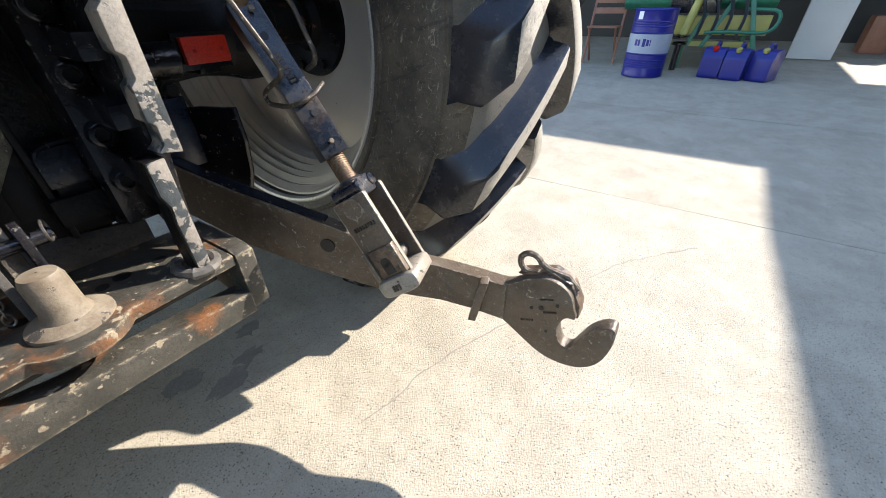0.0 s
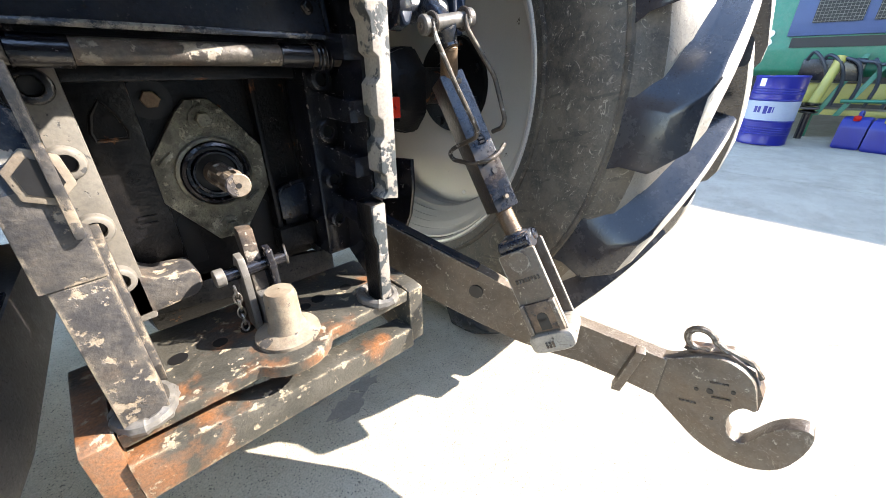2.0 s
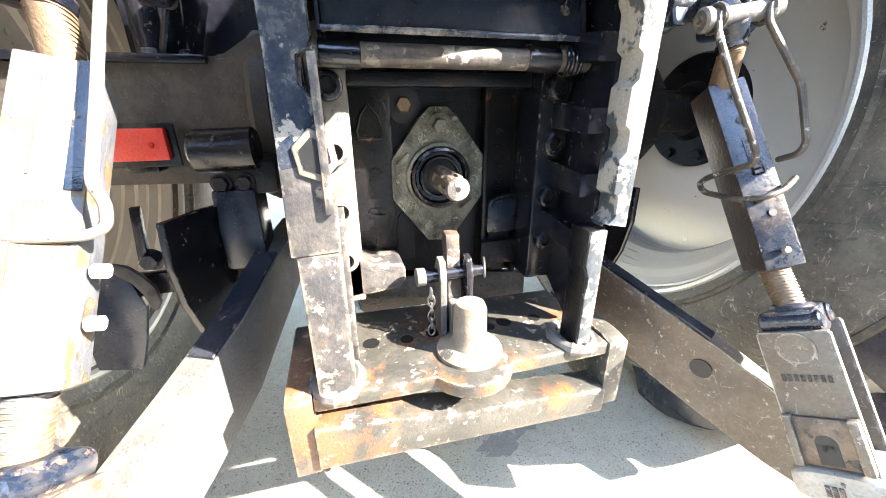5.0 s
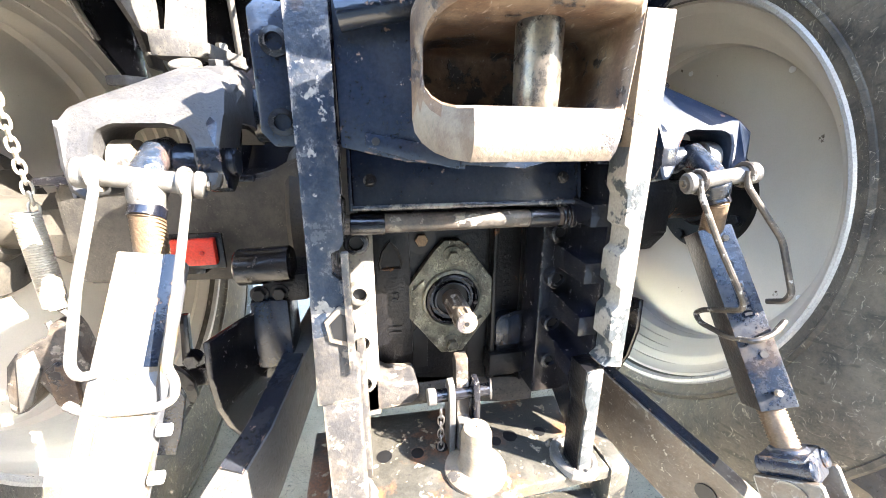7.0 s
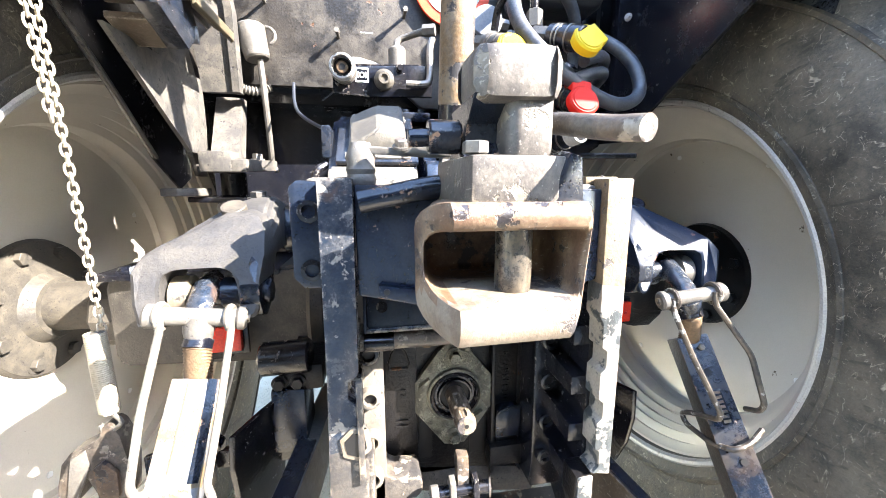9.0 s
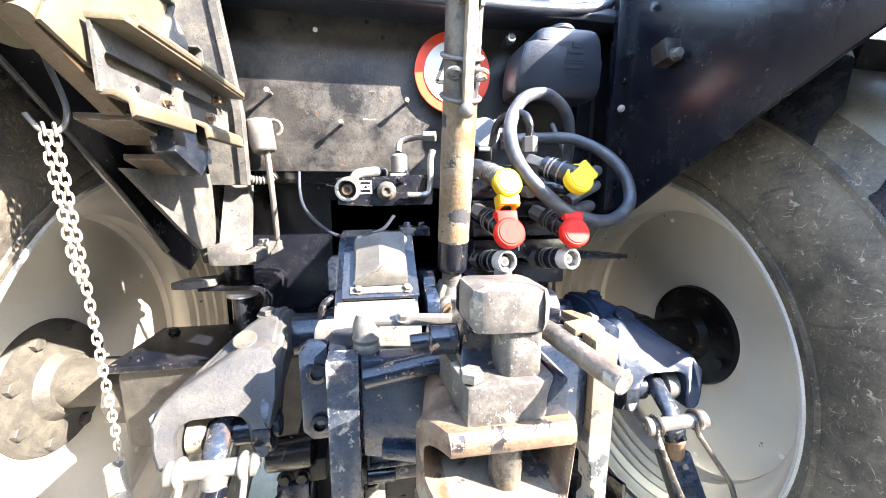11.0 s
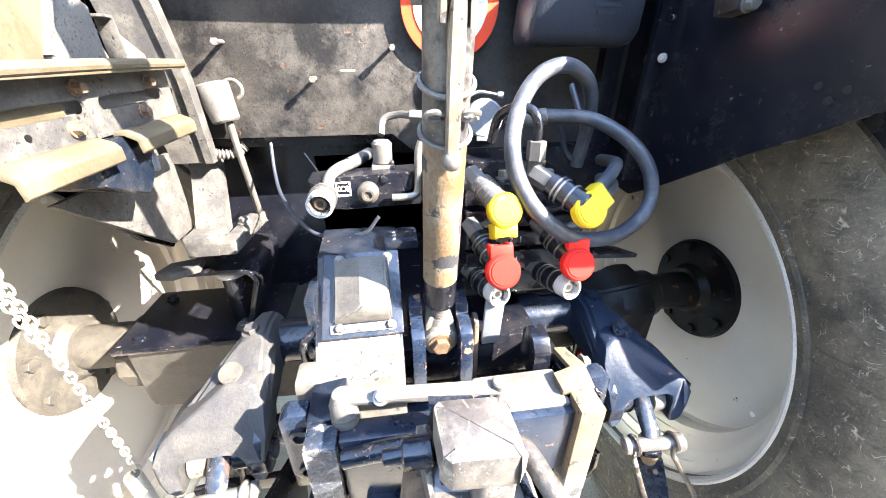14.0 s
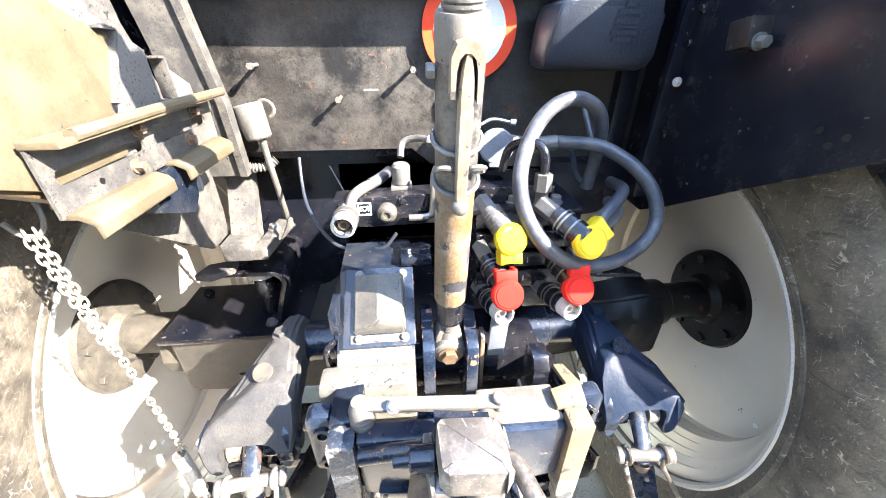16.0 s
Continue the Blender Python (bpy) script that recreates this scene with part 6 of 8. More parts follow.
def stabiliser():
    t = thing("stabiliser_spring", (-0.55, 0.09, 0.72), "pale coil tension spring hung on the steel chain", "spring")
    p0, p1 = V(-0.537, 0.067, 0.908), V(-0.531, 0.062, 0.786)
    d = (p1 - p0)
    a, b = frame_of(d)
    bm = B()
    pts = []
    n = 40
    for i in range(n * 12 + 1):
        w = 2 * math.pi * i / 12
        pts.append(p0 + d * (i / (n * 12)) + (a * math.cos(w) + b * math.sin(w)) * 0.0118)
    tube(bm, pts, 0.0017, 6, smooth=False)
    part("coil", bm, M_chain, t)
    bm = B()
    cyl(bm, p0, p1, 0.0108, n=16)
    part("core", bm, M_zinc, t)
    bm = B()
    tube(bm, [p1, p1 + V(0.012, 0, -0.02), p1 + V(-0.01, 0, -0.035), p1 + V(-0.015, 0, -0.02)], 0.0035, 8)
    part("end_hook", bm, M_zinc, t)
    # hinge lug under it
    q = thing("stabiliser_lug", (-0.50, 0.0, 0.62), "bent rusty steel stabiliser lug with dusty edges", "lug", move=(-0.06, 0.08, -0.035))
    bm = B()
    claw = [(-0.590, 0.726), (-0.604, 0.709), (-0.613, 0.675), (-0.617, 0.642), (-0.610, 0.634), (-0.598, 0.638), (-0.584, 0.652), (-0.579, 0.672), (-0.574, 0.680), (-0.568, 0.662), (-0.561, 0.641), (-0.548, 0.628), (-0.522, 0.640), (-0.515, 0.700), (-0.522, 0.745), (-0.527, 0.760), (-0.536, 0.767), (-0.545, 0.763), (-0.551, 0.745), (-0.566, 0.737)]
    prism(bm, [(x + 0.060, z + 0.035) for x, z in claw], "y", -0.022, 0.012, 0.005)
    claw_ob = part("plate", bm, M_lever, q)
    bm = B()
    prism(bm, [(x + 0.060, z + 0.035) for x, z in [(-0.588, 0.718), (-0.568, 0.730), (-0.566, 0.700), (-0.580, 0.668), (-0.588, 0.650), (-0.604, 0.640)]], "y", -0.0255, -0.0215, 0.001)
    part("worn_face", bm, M_zinc, claw_ob, "bare worn face of the claw")
    bm = B()
    prism(bm, [(x + 0.060, z + 0.035) for x, z in [(-0.560, 0.700), (-0.545, 0.712), (-0.528, 0.690), (-0.530, 0.650), (-0.548, 0.634), (-0.558, 0.650)]], "y", -0.030, -0.0215, 0.004)
    part("rusty_boss", bm, M_rust, claw_ob, "rust-brown boss")
    sh = lambda pts: [(x + 0.060, z + 0.035) for x, z in pts]
    bm = B()
    prism(bm, sh([(-0.525, 0.598), (-0.505, 0.591), (-0.488, 0.573), (-0.474, 0.549), (-0.472, 0.520), (-0.480, 0.505), (-0.489, 0.509), (-0.492, 0.535), (-0.505, 0.561), (-0.525, 0.580)]), "y", 0.140, 0.150, 0.002)
    lever = part("eye_lever", bm, M_casing, q, "dusty flat lever with an eye")
    bm = B()
    cyl(bm, (-0.421, 0.1385, 0.575), (-0.421, 0.141, 0.575), 0.0065, n=16)
    part("eye", bm, M_signblack, lever)
    bm = B()
    prism(bm, sh([(-0.566, 0.590), (-0.515, 0.572), (-0.501, 0.508), (-0.520, 0.435), (-0.540, 0.380), (-0.606, 0.392), (-0.606, 0.580)]), "y", 0.152, 0.164, 0.003)
    part("side_blade", bm, M_guard, q, "navy stabiliser blade with pale dust")
    bm = B()
    prism(bm, sh([(-0.475, 0.690), (-0.462, 0.690), (-0.471, 0.592), (-0.486, 0.594)]), "y", 0.141, 0.153, 0.002)
    part("strap", bm, M_black, q, "upright black strap")
    bm = B()
    hexbolt(bm, (-0.408, 0.150, 0.633), (0, -1, 0), 0.014, 0.016)
    part("strap_bolt", bm, M_black, q)
    bm = B()
    box(bm, -0.50, -0.25, 0.164, 0.184, 0.560, 0.600, 0.004)
    part("arm", bm, M_black, q)


stabiliser()


def chain():
    t = thing("hanging_chain", (-0.53, 0.06, 0.91), "pale zinc link chain doubled over a wire hook", "chain")
    def run(p0, p1, n, sag=0.0, size=1.0):
        d = (p1 - p0) / n
        u = d.normalized()
        a, b = frame_of(u)
        for i in range(n):
            c = p0 + d * (i + 0.5)
            side = a if i % 2 else b
            side = (a + b).normalized() if i % 2 else (a - b).normalized()
            hl, hw = d.length * 0.66, 0.0078 * size
            path = []
            for k in range(17):
                w = 2 * math.pi * k / 16
                cx = max(-1, min(1, 1.25 * math.cos(w)))
                path.append(c + u * (hl * (0.75 * cx + 0.25 * math.cos(w))) + side * (hw * math.sin(w)))
            bm = B()
            tube(bm, path, 0.0027 * size, 6, smooth=False)
            part("link", bm, M_chain, t)
    top = V(-0.536, 0.060, 1.410)
    run(top, V(-0.533, 0.076, 0.905), 40, size=0.60)
    run(top + V(-0.010, -0.004, 0.0), V(-0.541, 0.064, 1.20), 17, size=0.60)
    bm = B()
    tube(bm, [(-0.562, 0.055, 1.422), (-0.548, 0.057, 1.402), (-0.530, 0.063, 1.405), (-0.526, 0.07, 1.435), (-0.555, 0.09, 1.50)], 0.0035, 8)
    part("hook", bm, M_zinc, t)


chain()


# ---- lift housing and top link ----
def lift_housing():
    t = thing("lift_housing", (-0.08, 0.3, 1.0), "blue-black hydraulic lift housing with dusty bolted cover", "lift housing")
    bm = B()
    box(bm, -0.196, 0.185, 0.105, 0.60, 1.0, 1.085, 0.008)
    part("body", bm, M_black, t)
    bm = B()
    prism(bm, [(0.056, 1.00), (0.058, 1.122), (0.074, 1.142), (0.200, 1.232), (0.30, 1.24), (0.30, 1.0)], "x", -0.202, -0.064, 0.006)
    up = part("upper_case", bm, M_blue, t, "cast case with a dusty front")
    up.data.materials.append(M_case)
    for p in up.data.polygons:
        if p.normal.y < -0.6 and p.center.z < 1.15:
            p.material_index = 1
    bm = B()
    box(bm, -0.226, -0.066, 0.012, 0.062, 1.0, 1.128, 0.010)
    part("case_ledge", bm, M_case, t, "dust-covered stepped ledge")
    # sloping cover with raised hump
    n = V(0, -0.58, 0.81).normalized()
    along = V(0, 0.81, 0.58).normalized()
    c = V(-0.126, 0.138, 1.190) + n * 0.004
    bm = B()
    obox(bm, c, V(0.064, 0, 0), along * 0.074, n * 0.004, 0.003)
    cov = part("cover", bm, M_blue, t, "bolted cover plate")
    bm = B()
    rings = []
    for s, x0, x1, y0, y1 in ((0.003, -0.046, 0.047, -0.052, 0.058), (0.014, -0.044, 0.046, -0.050, 0.056), (0.036, -0.004, 0.044, -0.040, 0.050), (0.040, 0.002, 0.040, -0.034, 0.044)):
        rings.append([c + n * s + V(x, 0, 0) + along * y for x, y in ((x0, y0), (x1, y0), (x1, y1), (x0, y1))])
    loft(bm, rings)
    bmesh.ops.bevel(bm, geom=list(bm.edges), offset=0.003, segments=2, affect="EDGES")
    part("hump", bm, M_case, cov, "dust-covered raised hump")
    bm = B()
    obox(bm, c - along * 0.060 + n * 0.005, V(0.050, 0, 0), along * 0.007, n * 0.002, 0.001)
    part("dusty_strip", bm, M_case, cov)
    for sx in (-0.036, 0.044):
        for sy in (-0.060, 0.060):
            bm = B()
            hexbolt(bm, c + V(sx, 0, 0) + along * sy + n * 0.004, n, 0.0065, 0.006)
            part("cover_bolt", bm, M_zinc, cov)
    bm = B()
    box(bm, -0.212, -0.198, 0.10, 0.16, 1.16, 1.21, 0.003)
    part("side_lug", bm, M_blue, t)
    bm = B()
    tube(bm, [(-0.205, 0.10, 1.15), (-0.222, 0.09, 1.135), (-0.225, 0.10, 1.09), (-0.22, 0.13, 1.06)], 0.006, 8)
    part("side_pipe", bm, M_black, t)
    # lugs that hold the top link
    for x in (-0.052, 0.026):
        bm = B()
        prism(bm, [(0.050, 0.985), (0.054, 1.130), (0.060, 1.148), (0.074, 1.156), (0.100, 1.158), (0.106, 1.176), (0.140, 1.180), (0.20, 1.14), (0.20, 0.985)], "x", x, x + 0.022, 0.004)
        part("top_link_lug", bm, M_guard, t, "navy cast lug beside the top link")
    bm = B()
    prism(bm, [(0.080, 1.02), (0.086, 1.140), (0.100, 1.152), (0.112, 1.150), (0.112, 1.02)], "x", 0.056, 0.064, 0.002)
    part("rusty_shim", bm, M_rust, t, "rust-brown plate beside the lug")
    bm = B()
    box(bm, 0.052, 0.180, 0.10, 0.20, 1.02, 1.10, 0.006)
    part("valve_foot", bm, M_black, t)
    bm = B()
    obox(bm, V(0.088, 0.092, 1.142), V(0.016, 0, 0), V(0, 0.004, 0.002), V(0, -0.006, 0.050), 0.002)
    part("pale_strap", bm, M_socket, t, "pale flat strap")
    bm = B()
    box(bm, -0.085, -0.025, 0.20, 0.26, 1.235, 1.252, 0.003)
    part("clamp_plate", bm, M_blue, t)
    for x in (-0.07, -0.04):
        bm = B()
        hexbolt(bm, (x, 0.225, 1.252), (0, 0, 1), 0.007, 0.006)
        part("clamp_bolt", bm, M_blue, t)


lift_housing()


def top_link():
    t = thing("top_link", (-0.003, 0.10, 1.09), "upright top link tube, worn ochre and black paint", "top link")
    a, b = V(-0.002, 0.112, 1.121), V(-0.003, 0.012, 1.641)
    d = (b - a).normalized()
    at = lambda s: a + d * s
    u = V(1, 0, 0) - d * d.x
    u.normalize()
    w = d.cross(u)
    f = w if w.y < 0 else -w
    bm = B()
    cyl(bm, a + V(0, -0.034, -0.004), a + V(0, 0.03, 0.004), 0.029, n=28, bev=0.005)
    part("ball_eye", bm, M_pale, t, "dusty ball eye")
    bm = B()
    prism(bm, [(a.x - 0.017, a.z - 0.037), (a.x - 0.024, a.z - 0.028), (a.x - 0.026, a.z), (a.x - 0.024, a.z + 0.028), (a.x - 0.018, a.z + 0.044), (a.x + 0.018, a.z + 0.044), (a.x + 0.024, a.z + 0.028), (a.x + 0.026, a.z), (a.x + 0.024, a.z - 0.028), (a.x + 0.017, a.z - 0.037)], "y", a.y - 0.022, a.y + 0.022, 0.005)
    part("eye_block", bm, M_pale, t, "pale dusty forged eye")
    bm = B()
    hexbolt(bm, a + V(0, -0.034, -0.004), (0, -1, -0.1), 0.016, 0.008)
    part("pin_nut", bm, M_rod, t, "rust-brown pin nut")
    bm = B()
    tube(bm, [at(0.015), at(0.030), at(0.042)], lambda q: 0.026 - 0.008 * q, 20, smooth=False)
    part("eye_neck", bm, M_zinc, t, "dusty forged neck of the eye")
    bm = B()
    cyl(bm, at(0.03), at(0.078), 0.0155, n=20)
    for i in range(8):
        cyl(bm, at(0.038 + i * 0.0042), at(0.038 + i * 0.0042 + 0.0024), 0.0172, n=18)
    part("lower_thread", bm, M_zinc, t, "grey threaded end")
    bm = B()
    tube(bm, [at(0.070), at(0.074), at(0.080), at(0.125)], lambda q: 0.0235 if q < 0.2 else 0.0258, 28, smooth=False)
    part("lower_sleeve", bm, M_black, t, "black painted lower end")
    bm = B()
    tube(bm, [at(0.125), at(0.20), at(0.28), at(0.345)], 0.0262, 28, smooth=False)
    body = part("tube", bm, M_toplink, t, "ochre worn tube")
    bm = B()
    tube(bm, [at(0.345), at(0.40), at(0.45), at(0.490)], 0.0264, 28, smooth=False)
    part("upper_tube", bm, M_tubeup, t, "tube end darkened for shade, with pale dust")
    # collar with the arched catch of the folded handle
    bm = B()
    tube(bm, [at(0.488), at(0.492), at(0.526), at(0.531)], lambda q: 0.0262 if q < 0.05 or q > 0.95 else 0.0276, 28, smooth=False)
    collar = part("end_collar", bm, M_pale, t, "pale dusty end collar")
    cat = lambda q, x: at(q) + f * 0.030 + u * (x + 0.001)
    out = [(0.462, -0.0155), (0.462, -0.0105), (0.487, -0.0100), (0.498, -0.0075), (0.503, -0.003), (0.503, 0.003), (0.498, 0.0080), (0.487, 0.0105), (0.458, 0.0115), (0.458, 0.0165), (0.500, 0.0160), (0.511, 0.0110), (0.515, 0.0), (0.511, -0.0105), (0.500, -0.0155)]
    bm = B()
    lo = [bm.verts.new(cat(q, x) - f * 0.012) for q, x in out]
    hi = [bm.verts.new(cat(q, x) + f * 0.012) for q, x in out]
    bm.faces.new(lo)
    bm.faces.new(hi)
    for i in range(len(out)):
        j = (i + 1) % len(out)
        bm.faces.new((lo[i], lo[j], hi[j], hi[i]))
    bmesh.ops.recalc_face_normals(bm, faces=list(bm.faces))
    part("catch", bm, M_pin, collar, "flaking arched catch")
    bm = B()
    hexbolt(bm, at(0.478) - u * 0.024, -u, 0.0085, 0.009, False)
    part("catch_bolt", bm, M_zinc, collar)
    # bands and curled wire that hold the folded handle
    for q, r in ((0.404, 0.0292), (0.350, 0.0290)):
        bm = B()
        tube(bm, [at(q) + u * (r * math.cos(k * math.pi / 12)) + f * (r * math.sin(k * math.pi / 12)) - d * 0.008 * math.sin(k * math.pi / 12) for k in range(-4, 17)], 0.0032, 8, smooth=False)
        part("wire_band", bm, M_zinc, body, "bent wire band")
    for sg in (-1, 1):
        bm = B()
        tube(bm, ring_path(at(0.378) + u * (0.019 * sg + 0.002) + f * 0.030, u, d * 0.6 + f * 0.5, 0.010, 14, 0.4, 5.8), 0.0032, 6, smooth=False)
        part("wire_curl", bm, M_zinc, body)
    bm = B()
    rings = []
    for q, hw, hd in ((0.332, 0.0060, 0.0050), (0.36, 0.0072, 0.0055), (0.42, 0.0080, 0.0060), (0.470, 0.0078, 0.0065), (0.488, 0.0060, 0.0065), (0.500, 0.0035, 0.0060), (0.506, 0.0012, 0.0050)):
        c = at(q) + f * 0.035 + u * 0.002
        rings.append([c + u * (hw * i) + f * (hd * j) for i, j in ((-1, -0.7), (-0.7, -1), (0.7, -1), (1, -0.7), (1, 0.7), (0.7, 1), (-0.7, 1), (-1, 0.7))])
    loft(bm, rings)
    handle = part("handle", bm, M_pin, t, "worn straight folding handle")
    bm = B()
    bmesh.ops.create_icosphere(bm, subdivisions=3, radius=0.0115, matrix=Matrix.Translation(at(0.331) + f * 0.037 + u * 0.002))
    part("handle_end", bm, M_zinc, handle, "round grey handle end")
    bm = B()
    cyl(bm, at(0.525), at(0.640), 0.0190, n=20)
    for i in range(18):
        cyl(bm, at(0.534 + i * 0.0056), at(0.534 + i * 0.0056 + 0.0032), 0.0212, n=20)
    part("upper_thread", bm, M_zinc, t, "grey threaded rod")
    # unseen hook-shaped upper end above the thread, widened to shade the channel
    bm = B()
    prism(bm, [(-0.026, 0.0), (0.026, 0.0), (0.048, 0.022), (0.056, 0.060), (0.058, 0.240), (0.050, 0.275), (0.030, 0.285), (0.020, 0.262), (0.024, 0.235), (0.008, 0.215), (-0.018, 0.222), (-0.024, 0.250), (-0.042, 0.258), (-0.054, 0.235), (-0.056, 0.060), (-0.048, 0.022)], "y", -0.018, 0.018, 0.004)
    bmesh.ops.transform(bm, matrix=Matrix.Translation(at(0.630)) @ Matrix.Rotation(math.atan2(-d.y, d.z), 4, "X"), verts=bm.verts)
    part("upper_hook", bm, M_tubeup, t, "unseen hook end, widened to shade the channel")


top_link()


# ---- hydraulics ----
def coupling(name, mouth, back, r, cap=None, lab="", angle=0.0, face=None):
    t = thing(name, tuple(back), lab, "hydraulic coupling", "hydraulic couplings")
    m, b = Vector(mouth), Vector(back)
    d = (m - b).normalized()
    L = (m - b).length
    bm = B()
    cyl(bm, b, b + d * L * 0.35, r * 0.78, n=6, bev=0.001)
    part("hex_body", bm, M_zinc, t)
    bm = B()
    cyl(bm, b + d * L * 0.33, b + d * (L * 0.93 if cap else L - 0.0225), r, n=24, bev=0.0015)
    sleeve = part("sleeve", bm, M_zinc if name == "brake_coupling" or (cap == "yellow" and m.x < 0.15) else M_black, t)
    for s in (0.45, 0.52, 0.68):
        bm = B()
        cyl(bm, b + d * L * s, b + d * (L * s + 0.003), r * 1.06, n=24)
        part("groove_ring", bm, M_steel, sleeve)
    if cap:
        mat = M_red if cap == "red" else M_yellow
        if face:
            d = Vector(face).normalized()
        bm = B()
        cyl(bm, m - d * 0.012, m + d * 0.006, 0.0265, n=32, bev=0.003)
        lid = part("dust_cap", bm, mat, t, f"{cap} plastic dust cap")
        up = V(math.sin(angle), 0, math.cos(angle))
        up = (up - d * up.dot(d)).normalized()
        sd = d.cross(up)
        bm = B()
        obox(bm, m - d * 0.006 + up * 0.030, up * 0.010, sd * 0.018, d * 0.006, 0.002)
        part("hinge", bm, mat, lid)
        for g in (-1, 1):
            bm = B()
            obox(bm, m - d * 0.016 + up * 0.030 + sd * (0.015 * g), up * 0.012, sd * 0.004, d * 0.012, 0.002)
            part("hinge_arm", bm, mat, lid)
        bm = B()
        cyl(bm, m + d * 0.005, m + d * 0.0075, 0.021, n=28, bev=0.001)
        part("lid_face", bm, mat, lid)
    else:
        a, c = frame_of(d)
        bm = B()
        rings = []
        for s, rr in ((-0.006, r * 0.98), (0.016, r * 0.98), (0.018, r * 0.93), (0.018, r * 0.80), (-0.004, r * 0.76), (-0.004, 0.0005)):
            rings.append([m - d * 0.018 + d * s + (a * math.cos(2 * math.pi * i / 28) + c * math.sin(2 * math.pi * i / 28)) * rr for i in range(28)])
        loft(bm, rings, cap=False)
        mouth_ob = part("mouth", bm, M_mouth, t, "bright open steel mouth")
        bm = B()
        cyl(bm, m - d * 0.0225, m - d * 0.0200, r * 0.75, n=24)
        part("seal", bm, M_signblack, mouth_ob)
        bm = B()
        cyl(bm, m - d * 0.021, m - d * 0.009, r * 0.46, n=20, bev=0.001)
        part("poppet", bm, M_rod if name == "brake_coupling" else M_zinc, mouth_ob)
        bm = B()
        cyl(bm, m - d * 0.0095, m - d * 0.0082, r * 0.24, n=16)
        part("poppet_bore", bm, M_signblack, mouth_ob)
        for k in range(8):
            w = 2 * math.pi * k / 8
            bm = B()
            bmesh.ops.create_icosphere(bm, subdivisions=1, radius=0.0022, matrix=Matrix.Translation(m - d * 0.008 + (a * math.cos(w) + c * math.sin(w)) * r * 0.75))
            part("locking_ball", bm, M_steel, mouth_ob)
    return t


coupling("coupling_open", (0.092, 0.075, 1.205), (0.066, 0.195, 1.185), 0.0195, None, "open black hydraulic coupling with bright mouth")
coupling("coupling_open", (0.213, 0.074, 1.206), (0.183, 0.195, 1.186), 0.0195, None, "open black hydraulic coupling with bright mouth")
coupling("coupling_red", (0.090, 0.066, 1.256), (0.062, 0.180, 1.288), 0.0195, "red", "hydraulic coupling with a red dust cap", 0.0, (0.02, -0.92, 0.38))
coupling("coupling_red", (0.213, 0.072, 1.254), (0.183, 0.180, 1.284), 0.0195, "red", "hydraulic coupling with a red dust cap", 0.1, (0.02, -0.92, 0.38))
coupling("coupling_yellow", (0.097, 0.102, 1.340), (0.062, 0.190, 1.374), 0.0190, "yellow", "hydraulic coupling with a yellow dust cap", math.pi, (0.05, -0.90, 0.42))
coupling("coupling_yellow", (0.212, 0.068, 1.347), (0.155, 0.150, 1.380), 0.0200, "yellow", "hydraulic coupling with a yellow dust cap", 0.9, (0.10, -0.90, 0.42))
coupling("brake_coupling", (-0.183, 0.196, 1.326), (-0.180, 0.268, 1.330), 0.0225, None, "pale open brake coupling on the black plate")


